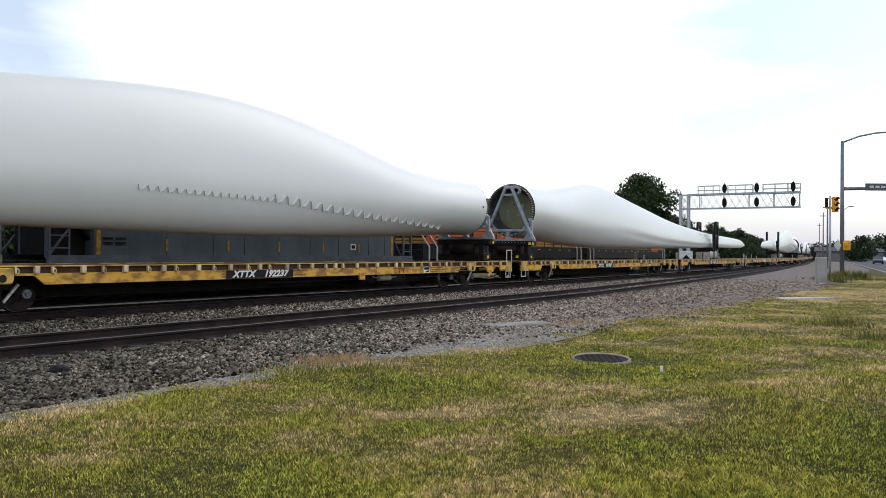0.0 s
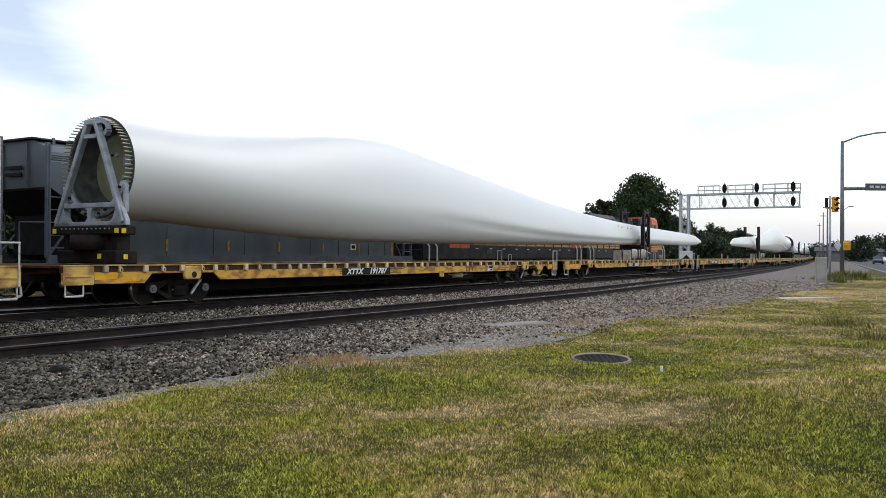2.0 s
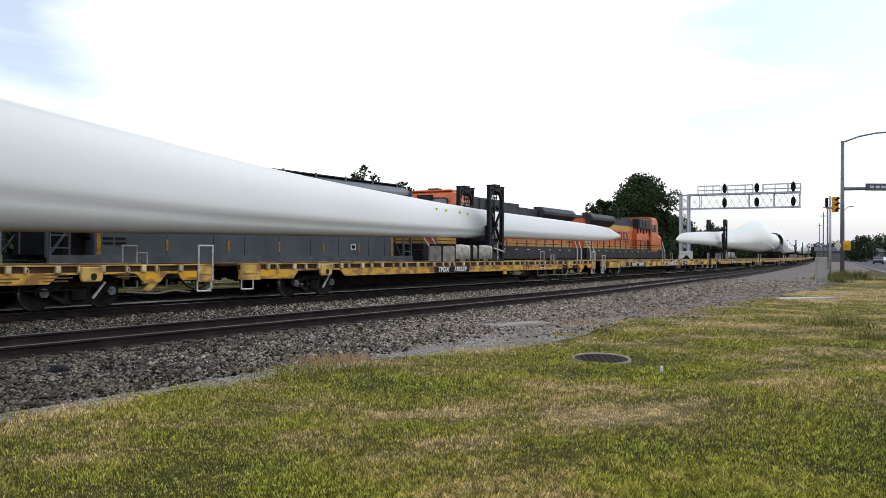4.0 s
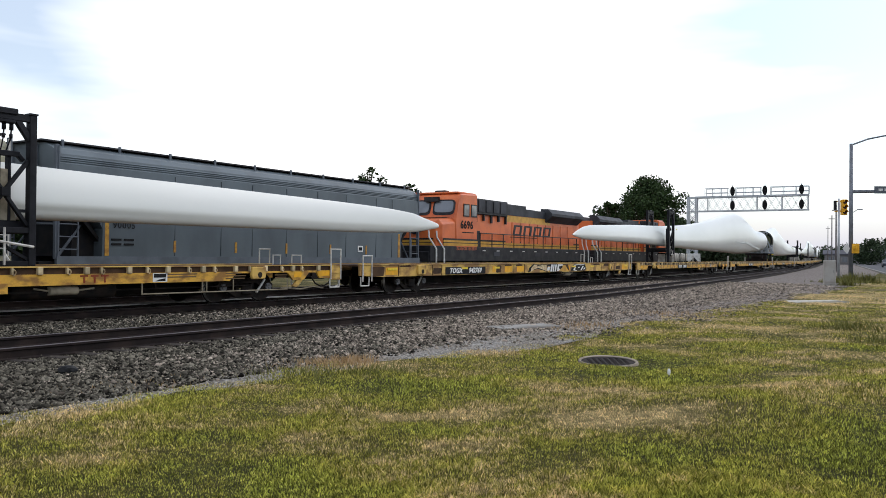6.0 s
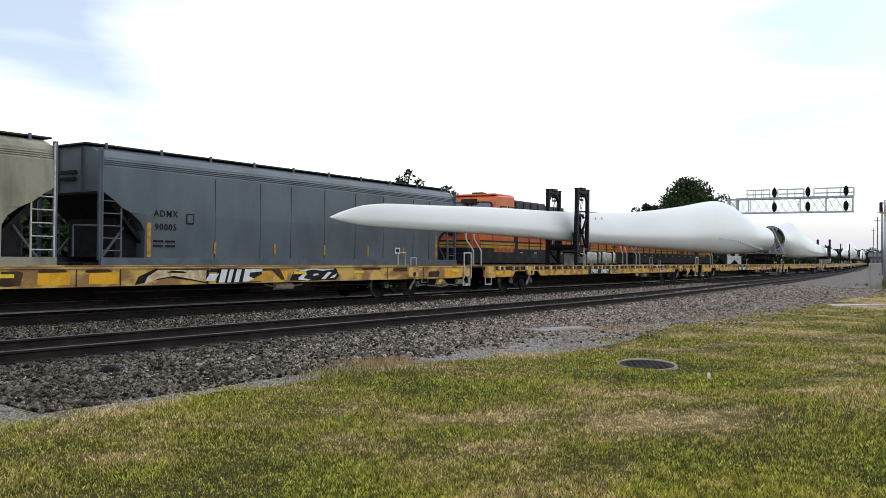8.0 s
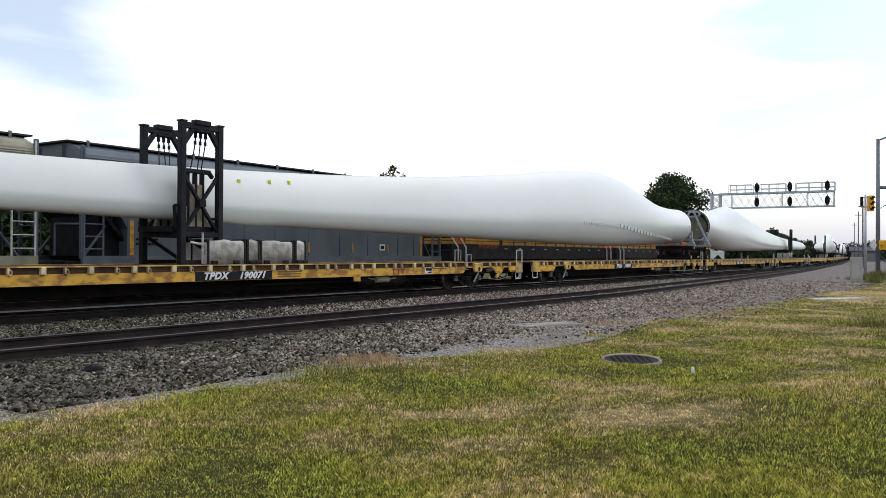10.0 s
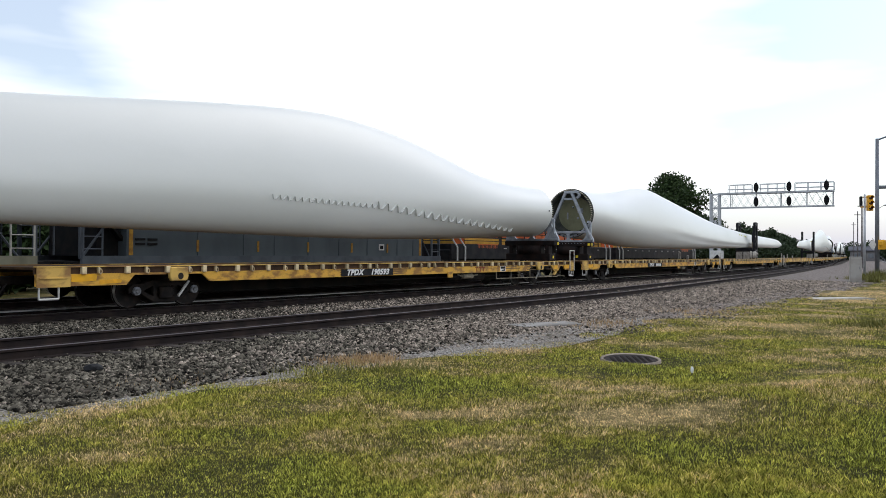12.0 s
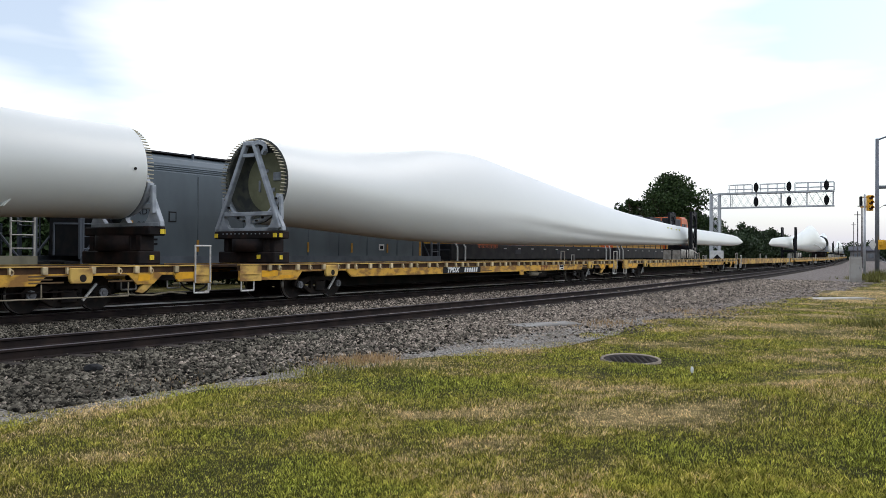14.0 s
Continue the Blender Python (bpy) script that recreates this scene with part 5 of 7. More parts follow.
def tip_stand(height):
    """Two black portal frames beside the blade, tied under it, with a trolley and rods that hold the clamp."""
    top = thing("tip_stand", "black braced steel portal frames clamped round the blade", "blade stand", None, "tip stands")
    for side in (-1, 1):
        y = side * 0.78
        for x in (-0.63, 0.63):
            bm = bmesh.new()
            box(bm, x - 0.085, x + 0.085, y - 0.085, y + 0.085, 1.075, height)
            part("post", bm, STAND_BLACK, top, "", 0.012)
            bm = bmesh.new()
            box(bm, x - 0.10, x + 0.10, y - 0.10, y + 0.10, height, height + 0.04)
            part("post_cap", bm, STAND_BLACK, top)
            bm = bmesh.new()
            beam(bm, (x, y, height - 0.62), (x * 0.42, y, height - 0.12), 0.12, 0.12)
            part("knee_brace", bm, STAND_BLACK, top)
        for z0, z1 in ((height - 0.16, height), (1.80, 1.93), (1.075, 1.19)):
            bm = bmesh.new()
            box(bm, -0.55, 0.55, y - 0.07, y + 0.07, z0, z1)
            part("side_rail", bm, STAND_BLACK, top, "", 0.01)
        for u, off in ((1, 0.0), (-1, 0.025)):
            bm = bmesh.new()
            beam(bm, (-0.55 * u, y + off, 1.98), (0.55 * u, y + off, 3.42), 0.10, 0.07)
            part("x_brace", bm, STAND_BLACK, top)
        bm = bmesh.new()
        box(bm, -0.10, 0.10, y - 0.10, y + 0.10, 2.61, 2.79)
        part("gusset", bm, STAND_BLACK, top)
        bm = bmesh.new()
        beam(bm, (0.55, y, 1.22), (-0.45, y, 1.78), 0.09, 0.07)
        part("lower_brace", bm, STAND_BLACK, top)
        # trolley on the top rail, three rods with shackles down to the clamp
        bm = bmesh.new()
        box(bm, -0.26, 0.26, y - 0.11, y + 0.11, height - 0.05, height + 0.09)
        box(bm, -0.22, 0.22, y - 0.09, y + 0.09, height - 0.24, height - 0.16)
        part("trolley", bm, STAND_BLACK, top, "", 0.02)
        for k, x in enumerate((-0.17, 0.0, 0.17)):
            bm = bmesh.new()
            z0, z1 = height - 0.24, 3.62
            xe = x * 0.75 - 0.10 * (k == 0)
            bar(bm, (x, y * 0.97, z0), (x, y * 0.97, z0 - 0.14), 0.045, 8)
            bar(bm, (x, y * 0.97, z0 - 0.14), (x, y * 0.95, z0 - 0.22), 0.02, 6)
            bar(bm, (x, y * 0.95, z0 - 0.22), (x, y * 0.95, z0 - 0.32), 0.038, 8)
            bar(bm, (x, y * 0.95, z0 - 0.30), (xe, y * 0.82, z1), 0.016, 6)
            part("hanger_rod", bm, STAND_BLACK, top, "black rod with shackle")
        # clamp cap, side plates and pads that grip the blade
        bm = bmesh.new()
        box(bm, -0.42, 0.42, y * 0.82 - 0.06, y * 0.82 + 0.06, 3.50, 3.62)
        beam(bm, (0.38, y * 0.82, 3.56), (0.52, y * 0.82, 3.42), 0.1, 0.1)
        beam(bm, (-0.38, y * 0.82, 3.56), (-0.52, y * 0.82, 3.42), 0.1, 0.1)
        part("clamp_cap", bm, STAND_BLACK, top, "black cap of the blade clamp", 0.012)
        bm = bmesh.new()
        plate(bm, [(-0.44, 2.08), (0.40, 2.08), (0.26, 2.62), (0.20, 3.22), (-0.10, 3.22), (-0.30, 2.66)], y * 0.72 - 0.05, y * 0.72 + 0.05)
        part("pad", bm, PAD, top, "tan padding against the blade", 0.012)
        for x in (-0.28, -0.02, 0.22):
            bm = bmesh.new()
            box(bm, x - 0.03, x + 0.03, y * 0.72 - 0.07, y * 0.72 + 0.07, 2.05, 3.52)
            part("clamp_strap", bm, STAND_BLACK, top, "dark strap over the padding")
        for x, z in ((-0.80, 2.62), (0.62, 2.30)):
            bm = bmesh.new()
            u = -1 if x < 0 else 1
            beam(bm, (x - u * 0.05, y * 0.9, z - 0.62), (x, y * 0.9, z), 0.07, 0.07)
            beam(bm, (x, y * 0.9, z), (x - u * 0.28, y * 0.9, z), 0.07, 0.07)
            part("side_bracket", bm, STAND_BLACK, top)
    for x in (-0.63, 0.63):
        bm = bmesh.new()
        box(bm, x - 0.07, x + 0.07, -0.70, 0.70, 1.80, 1.93)
        part("cross_beam", bm, STAND_BLACK, top)
    bm = bmesh.new()
    box(bm, -0.9, 0.56, -0.64, 0.64, 1.93, 2.08)
    part("saddle", bm, STAND_BLACK, top)
    bm = bmesh.new()
    bar(bm, (-0.05, -0.92, 1.10), (-0.05, -0.92, 1.92), 0.03, 6)
    bar(bm, (-0.45, -0.92, 1.66), (0.62, -0.92, 1.50), 0.032, 6)
    bar(bm, (-0.05, -0.92, 1.35), (0.05, -0.92, 1.20), 0.03, 6)
    part("hand_lever", bm, GRAB, top, "pale lever")
    return top


def ballast_block(high, long=0.7, seed=1):
    """Cast block with worn, rounded upper edges, strapped down."""
    top = thing("concrete_block", "pale cast concrete block strapped to the deck", "concrete block", None, "concrete blocks")
    rng = random.Random(seed)
    bm = bmesh.new()
    rings = []
    n = 13
    for k in range(n):
        u = -1 + 2 * k / (n - 1)
        end = 1 - 0.10 * max(0.0, abs(u) - 0.86) / 0.14
        h = high * end - 0.02 * rng.random() + 0.015 * math.cos(u * 5)
        w = 0.29 * (1 - 0.05 * max(0.0, abs(u) - 0.86) / 0.14)
        rings.append([(u * long, -w, 0.0), (u * long, -w, h * 0.86), (u * long, -w * 0.93, h * 0.97), (u * long, -w * 0.7, h), (u * long, w * 0.7, h), (u * long, w * 0.93, h * 0.97), (u * long, w, h * 0.86), (u * long, w, 0.0)])
    loft(bm, rings)
    part("body", bm, CONCRETE, top)
    for x in (-0.93 * long, 0.95 * long):
        bm = bmesh.new()
        box(bm, x - 0.035, x + 0.035, -0.298, 0.298, 0.0, high + 0.008)
        part("strap", bm, STRAP, top, "black strap")
    for x in (-0.8 * long, 0.3 * long):
        bm = bmesh.new()
        box(bm, x, x + 0.22, -0.36, -0.285, -0.0, 0.1)
        part("chock", bm, BLACK, top, "", 0.02)
    return top


loads = []          # things on the train: object, distance of its origin, distance it points to, lift


def build_loads():
    ba = blade(BLADE_A, True, "long white wind-turbine blade with a row of small fins")
    bb = blade(BLADE_B, False, "long smooth white wind-turbine blade, root facing its neighbour")
    rs, rt = root_stand(0.0), root_stand(0.26)
    ts, tt = tip_stand(4.44), tip_stand(4.82)
    cb, cl = ballast_block(0.70), ballast_block(0.66, 0.7, 5)
    cs = ballast_block(0.68, 0.22, 9)
    for g in range(0, 4):
        j = g * 5 * CAR
        def take(ob):
            return ob if g == 0 else copy_thing(ob, Matrix())
        loads.append((take(bb), j + BLADE_B[0][0], j + 45.2, 0))
        loads.append((take(ba), j - BLADE_A[0][0], j - 46.0, 0))
        r1 = take(rs)
        r2 = take(rt)
        loads.append((r1, j + BLADE_B[0][0], j + 9, 0))
        loads.append((r2, j - BLADE_A[0][0], j - 9, 0))
        loads.append((take(ts), j + 45.5, j + 47.3, 0))
        loads.append((take(tt), j - 46.1, j - 44.1, 0))
        for d in (42.1, 44.12):
            loads.append((copy_thing(cb, Matrix()), j + d, j + d + 2, -0.74))
            loads.append((copy_thing(cb, Matrix()), j + d, j + d + 2, -0.10))
        for d in (-45.4, -43.47):
            loads.append((copy_thing(cl, Matrix()), j + d, j + d + 2, -0.74))
            loads.append((copy_thing(cl, Matrix()), j + d, j + d + 2, -0.10))
        for d in (43.14, -44.43, -42.5):
            loads.append((copy_thing(cs, Matrix()), j + d, j + d + 2, -0.74))

    for ob in (cb, cl, cs):
        for o in [*ob.children_recursive, ob]:
            bpy.data.objects.remove(o)


build_loads()


# ---- standing train: hopper cars and locomotives ----
HOP = 20.0


def hopper(paint, label, marks):
    top = thing("hopper_car", label, "hopper car", None, "standing hopper cars")
    a, b = 0.74, HOP - 0.74
    half = [(0.0, 4.60), (0.9, 4.55), (1.38, 4.36), (1.52, 4.20), (1.53, 4.14), (1.56, 4.11), (1.54, 4.08), (1.57, 4.05), (1.55, 4.02), (1.58, 3.99), (1.56, 3.96), (1.60, 3.92), (1.62, 2.6), (1.60, 1.28)]
    prof = [(-y, z) for y, z in half[::-1]] + half[1:]
    bm = bmesh.new()
    loft(bm, [[(x, y, z) for y, z in prof] for x in np.linspace(2.2, HOP - 2.2, 5)])
    for f in bm.faces:
        f.smooth = False
    body = part("body", bm, paint, top)
    for end in (0, 1):
        bm = bmesh.new()
        rings = []
        for u, low in ((a, 3.2), (1.1, 2.98), (1.4, 2.75), (1.75, 2.58), (2.05, 2.36), (2.2, 2.1)):
            x = u if not end else HOP - u
            rings.append([(x, y, max(z, low)) for y, z in prof])
        loft(bm, rings)
        for f in bm.faces:
            f.smooth = False
        part("end_bay", bm, paint, top)
        s = 1 if not end else -1
        x0 = 0 if not end else HOP
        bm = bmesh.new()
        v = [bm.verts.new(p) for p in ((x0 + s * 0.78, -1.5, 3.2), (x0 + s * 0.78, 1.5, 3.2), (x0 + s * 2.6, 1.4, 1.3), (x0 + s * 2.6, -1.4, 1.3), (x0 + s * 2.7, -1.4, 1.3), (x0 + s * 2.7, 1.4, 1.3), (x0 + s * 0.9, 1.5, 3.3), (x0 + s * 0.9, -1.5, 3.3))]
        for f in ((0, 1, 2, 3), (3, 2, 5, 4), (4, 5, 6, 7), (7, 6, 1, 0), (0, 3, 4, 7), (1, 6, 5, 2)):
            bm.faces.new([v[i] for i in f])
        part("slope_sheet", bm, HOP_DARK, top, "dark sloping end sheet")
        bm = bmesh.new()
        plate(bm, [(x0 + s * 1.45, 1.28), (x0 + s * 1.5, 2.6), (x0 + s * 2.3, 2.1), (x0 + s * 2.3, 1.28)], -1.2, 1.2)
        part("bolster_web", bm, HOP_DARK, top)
        for y in (-1.55, 1.55, -0.6, 0.6):
            bm = bmesh.new()
            box(bm, x0 + s * 0.72 - 0.05, x0 + s * 0.72 + 0.05, y - 0.05, y + 0.05, 1.2 if abs(y) > 1 else 3.2, 4.45 if abs(y) > 1 else 4.5)
            part("end_post", bm, HOP_SILL, top)
        for side in (-1, 1):
            bm = bmesh.new()
            xa, xb = x0 + s * 0.76, x0 + s * 1.4
            bar(bm, (xb, side * 1.58, 1.0), (xb, side * 1.58, 2.75), 0.03, 6)
            bar(bm, (xa, side * 1.61, 1.0), (xa, side * 1.61, 4.4), 0.03, 6)
            for k in range(6):
                z = 1.12 + k * 0.36
                bar(bm, (xa, side * 1.6, z), (xb, side * 1.6, z), 0.018, 5)
            part("ladder", bm, HOP_SILL if marks else GRAB, top, "light steel ladder")
            bm = bmesh.new()
            bar(bm, (x0 + s * 1.0, side * 1.2, 1.25), (x0 + s * 2.0, side * 1.2, 2.5), 0.04, 6)
            bar(bm, (x0 + s * 0.3, side * 0.9, 1.3), (x0 + s * 0.3, side * 0.9, 2.2), 0.03, 6)
            bar(bm, (x0 + s * 0.3, side * 0.9, 2.2), (x0 + s * 0.75, side * 1.5, 2.2), 0.03, 6)
            part("end_brace", bm, HOP_SILL, top)
            bm = bmesh.new()
            box(bm, x0 + s * 2.35 - 0.07, x0 + s * 2.35 + 0.07, side * 1.605 - 0.012, side * 1.605 + 0.012, 1.3, 2.35)
            part("marker_strip", bm, RUST_MARK, top, "worn yellow upright strip")
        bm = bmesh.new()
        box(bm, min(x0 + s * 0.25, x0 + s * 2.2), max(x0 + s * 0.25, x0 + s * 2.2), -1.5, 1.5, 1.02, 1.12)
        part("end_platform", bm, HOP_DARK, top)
        bm = bmesh.new()
        box(bm, min(x0, x0 + s * 0.8), max(x0, x0 + s * 0.8), -0.15, 0.15, 0.6, 0.9)
        part("coupler", bm, FRAME_STEEL, top)
        add_truck(top, x0 + s * 2.4)
    for side in (-1, 1):
        bm = bmesh.new()
        box(bm, 0.7, HOP - 0.7, side * 1.60 - 0.06, side * 1.60 + 0.06, 1.02, 1.28)
        part("side_sill", bm, HOP_SILL if marks else HOP_TAN, top, "lighter grey side sill" if marks else "tan side sill")
        for x in (4.9, 7.6, 10.2, 12.8, 15.2):
            bm = bmesh.new()
            box(bm, x - 0.045, x + 0.045, side * 1.61 - 0.012, side * 1.61 + 0.012, 1.42, 1.80)
            part("marker_strip", bm, RUST_MARK, top)
        for x in (4.9, 6.9, 8.4, 10.2, 12.0, 13.8, 15.9, 17.1):
            bm = bmesh.new()
            box(bm, x - 0.009, x + 0.009, side * 1.612 - 0.008, side * 1.612 + 0.008, 1.3, 3.86)
            part("seam", bm, HOP_SEAM if marks else HOP_TAN, top)
        bm = bmesh.new()
        box(bm, 14.6, 14.95, side * 1.62 - 0.01, side * 1.62 + 0.01, 1.52, 1.78)
        f = part("placard_holder", bm, WHITE_INK, top, "small pale placard holder")
        bm = bmesh.new()
        box(bm, 14.66, 14.88, side * 1.632 - 0.006, side * 1.632 + 0.006, 1.58, 1.72)
        again("placard", mesh_of("placard", bm, PLACARD), f, Matrix())
    bm = bmesh.new()
    box(bm, 0.55, HOP - 0.55, -1.08, 1.08, 4.575, 4.62)
    part("running_board", bm, ROOFWALK, top, "black roof running board")
    for k in range(10):
        x = 1.2 + k * (HOP - 2.4) / 9
        for side in (-1, 1):
            bm = bmesh.new()
            box(bm, x - 0.035, x + 0.035, side * 1.1 - 0.03, side * 1.1 + 0.03, 4.42, 4.66)
            part("board_bracket", bm, HOP_SILL, top)
    bm = bmesh.new()
    box(bm, 1.8, HOP - 1.8, -0.35, 0.35, 4.56, 4.70)
    part("hatch_cover", bm, paint, top)
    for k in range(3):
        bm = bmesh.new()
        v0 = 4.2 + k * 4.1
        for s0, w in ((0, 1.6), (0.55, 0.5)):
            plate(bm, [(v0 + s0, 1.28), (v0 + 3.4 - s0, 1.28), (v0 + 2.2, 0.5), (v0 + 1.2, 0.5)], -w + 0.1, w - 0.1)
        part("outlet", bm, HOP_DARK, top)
    if marks:
        lettering(marks[0], 0.28, PLACARD, top, pose(2.95, -1.628, 2.63), 0.004, 1.0, 0.0, 0.006, 1.2)
        lettering(marks[1], 0.28, PLACARD, top, pose(2.95, -1.630, 2.22), 0.004, 1.0, 0.0, 0.006, 1.2)
        for z in (1.62, 1.76):
            for xa, xb in ((2.5, 2.85), (2.95, 3.3)):
                bm = bmesh.new()
                box(bm, xa, xb, -1.63, -1.60, z, z + 0.06)
                part("data_line", bm, PLACARD, top)
        bm = bmesh.new()
        box(bm, 3.72, 4.02, -1.63, -1.60, 2.35, 2.68)
        f = part("inspection_box", bm, HOP_DARK, top)
        bm = bmesh.new()
        box(bm, 3.76, 3.98, -1.635, -1.61, 2.39, 2.64)
        again("box_field", mesh_of("box_field", bm, paint), f, Matrix())
        for z in (3.55, 3.75):
            bm = bmesh.new()
            box(bm, 0.66, 0.69, -0.4, 0.4, z, z + 0.1)
            part("data_line", bm, PLACARD, top)
    return top


LOCO = 22.3


def locomotive():
    top = thing("locomotive", "orange diesel freight locomotive with yellow and black bands", "locomotive", None, "standing locomotives")
    bm = bmesh.new()
    box(bm, 0.55, 21.75, -1.5, 1.5, 1.12, 1.88)
    part("frame_walkway", bm, LOCO_BLACK, top, "black walkway frame", 0.02)
    bm = bmesh.new()
    box(bm, 0.5, 1.0, -1.45, 1.45, 0.35, 1.6)
    part("pilot", bm, LOCO_BLACK, top, "", 0.04)
    bm = bmesh.new()
    box(bm, 21.3, 21.8, -1.45, 1.45, 0.35, 1.6)
    part("pilot", bm, LOCO_BLACK, top, "", 0.04)
    # nose and cab
    bm = bmesh.new()
    loft(bm, [[(x, -w, 1.62), (x, w, 1.62), (x, w, h - 0.25), (x, w - 0.22, h), (x, -w + 0.22, h), (x, -w, h - 0.25)] for x, w, h in ((1.45, 1.22, 2.95), (1.75, 1.44, 3.2), (3.0, 1.47, 3.32))])
    for f in bm.faces:
        f.smooth = False
    part("nose", bm, ORANGE, top, "", 0.03)
    bm = bmesh.new()
    plate(bm, [(-0.75, 2.72), (0.0, 2.45), (0.75, 2.72), (0.55, 2.82), (0.0, 2.62), (-0.55, 2.82)], -0.02, 0.02)
    e = part("nose_emblem", bm, LOCO_BLACK, top, "black swoosh emblem")
    e.matrix_basis = pose(1.44, 0, 0, 0, 0, 90)
    for z0, z1, m in ((1.90, 2.03, LOCO_YELLOW), (2.03, 2.07, LOCO_BLACK), (2.07, 2.18, LOCO_YELLOW), (2.18, 2.27, LOCO_BLACK)):
        bm = bmesh.new()
        box(bm, 1.425, 1.46, -1.1, 1.1, z0, z1)
        part("nose_stripe", bm, m, top)
    bm = bmesh.new()
    out = [(3.05, 1.62), (2.95, 3.2), (3.25, 4.3), (3.5, 4.58), (5.3, 4.64), (5.3, 1.62)]
    plate(bm, out, -1.5, 1.5)
    part("cab", bm, ORANGE, top, "", 0.07)
    bm = bmesh.new()
    box(bm, 3.45, 5.35, -1.36, 1.36, 4.60, 4.70)
    part("cab_roof", bm, ORANGE, top, "", 0.03)
    # dark seam below the windshields, pale crease along the nose top
    bm = bmesh.new()
    plate(bm, [(-1.3, 3.30), (-0.9, 3.36), (0.9, 3.36), (1.3, 3.30), (0.0, 3.12)], -0.02, 0.02)
    v = part("nose_chevron", bm, LOCO_BLACK, top, "black chevron under the windshields")
    v.matrix_basis = pose(2.93, 0, 0, 0, 0, 90)
    tilt = Matrix.Translation((3.0, 0, 3.35)) @ pose(0, 0, 0, 0, 15.9, 0)
    for side in (-1, 1):
        bm = bmesh.new()
        n = 16
        oval = [(side * 0.72 + 0.66 * math.copysign(abs(math.cos(q)) ** 0.45, math.cos(q)), 0.54 + 0.42 * math.copysign(abs(math.sin(q)) ** 0.45, math.sin(q))) for q in (k * math.tau / n for k in range(n))]
        loft(bm, [[tilt @ Vector((xx, yy, zz)) for yy, zz in oval] for xx in (-0.035, 0.015)])
        w = part("windshield", bm, LOCO_BLACK, top, "dark windshield in a black gasket")
        bm = bmesh.new()
        loft(bm, [[tilt @ Vector((xx, side * 0.72 + (yy - side * 0.72) * 0.84, 0.57 + (zz - 0.54) * 0.74)) for yy, zz in oval] for xx in (-0.05, -0.02)])
        again("pane", mesh_of("pane", bm, GLASS), w, Matrix())
        for x in (3.75, 4.55):
            bm = bmesh.new()
            box(bm, x, x + 0.62, side * 1.5 - 0.03, side * 1.5 + 0.03, 3.42, 4.08)
            w = part("side_window", bm, LOCO_BLACK, top)
            bm = bmesh.new()
            box(bm, x + 0.06, x + 0.56, side * 1.5 - 0.04, side * 1.5 + 0.04, 3.48, 4.02)
            again("pane", mesh_of("pane", bm, GLASS), w, Matrix())
        # fleet number on the cab side
        if side < 0:
            lettering("6696", 0.56, PLACARD, top, pose(4.12, -1.515, 2.98), 0.004, 1.1, 0, 0.03, 1.1)
            bm = bmesh.new()
            box(bm, 3.62, 4.85, -1.515, -1.49, 2.58, 2.63)
            part("underline", bm, PLACARD, top)
        # black electrical cabinet behind the cab
        for k in range(4):
            bm = bmesh.new()
            box(bm, 5.5 + k * 0.85, 6.2 + k * 0.85, side * 1.46 - 0.02, side * 1.46 + 0.02, 3.75, 4.40)
            part("louvre", bm, LOCO_GREY, top, "", 0.015)
        bm = bmesh.new()
        box(bm, 5.3, 9.0, min(side * 1.44, side * 0.9), max(side * 1.44, side * 0.9), 3.62, 4.46)
        part("blower_box", bm, LOCO_BLACK, top, "black blower housing", 0.03)
        for k in range(5):
            bm = bmesh.new()
            xx = 5.32 + k * 0.88
            box(bm, xx, xx + 0.14, min(side * 1.28, side * 1.40), max(side * 1.28, side * 1.40), 3.20 + 0.1 * (k % 2), 3.64)
            part("duct_leg", bm, LOCO_BLACK, top)
        for k in range(9):
            bm = bmesh.new()
            xx = 5.9 + k * 1.65
            box(bm, xx, xx + 0.3, side * 1.505 - 0.012, side * 1.505 + 0.012, 1.66, 1.71)
            part("walkway_mark", bm, RAIL_WHITE, top, "small white mark on the walkway frame")
        for xx in (7.2, 12.6):
            bm = bmesh.new()
            box(bm, xx, xx + 0.7, side * 1.505 - 0.012, side * 1.505 + 0.012, 1.40, 1.62)
            part("access_plate", bm, LOCO_GREY, top)
        bm = bmesh.new()
        box(bm, 5.42, 5.92, side * 1.31 - 0.02, side * 1.31 + 0.02, 1.75, 2.75)
        part("side_door", bm, LOCO_BLACK, top, "", 0.02)
        bm = bmesh.new()
        box(bm, 5.3, 9.0, min(side * 1.3, side * 0.9), max(side * 1.3, side * 0.9), 1.62, 3.62)
        part("cabinet", bm, ORANGE, top)
        # bands along the hood
        for z0, z1, m, nm in ((1.90, 2.03, LOCO_YELLOW, "lower_stripe"), (2.03, 2.07, LOCO_BLACK, "stripe_gap"), (2.07, 2.18, LOCO_YELLOW, "upper_stripe"), (2.18, 2.27, LOCO_BLACK, "stripe_edge")):
            bm = bmesh.new()
            box(bm, 5.3, 9.0, side * 1.30 - 0.012, side * 1.30 + 0.012, z0, z1)
            box(bm, 1.8, 5.3, side * 1.49 - 0.02, side * 1.49 + 0.02, z0, z1)
            box(bm, 9.0, 21.0, side * 0.98 - 0.012, side * 0.98 + 0.012, z0, z1)
            part(nm, bm, m, top)
        bm = bmesh.new()
        box(bm, 9.0, 16.0, side * 0.98 - 0.014, side * 0.98 + 0.014, 3.38, 3.76)
        part("hood_band", bm, LOCO_YELLOW, top, "yellow upper hood band")
        bm = bmesh.new()
        y0, y1 = side * 0.998 - 0.012, side * 0.998 + 0.012
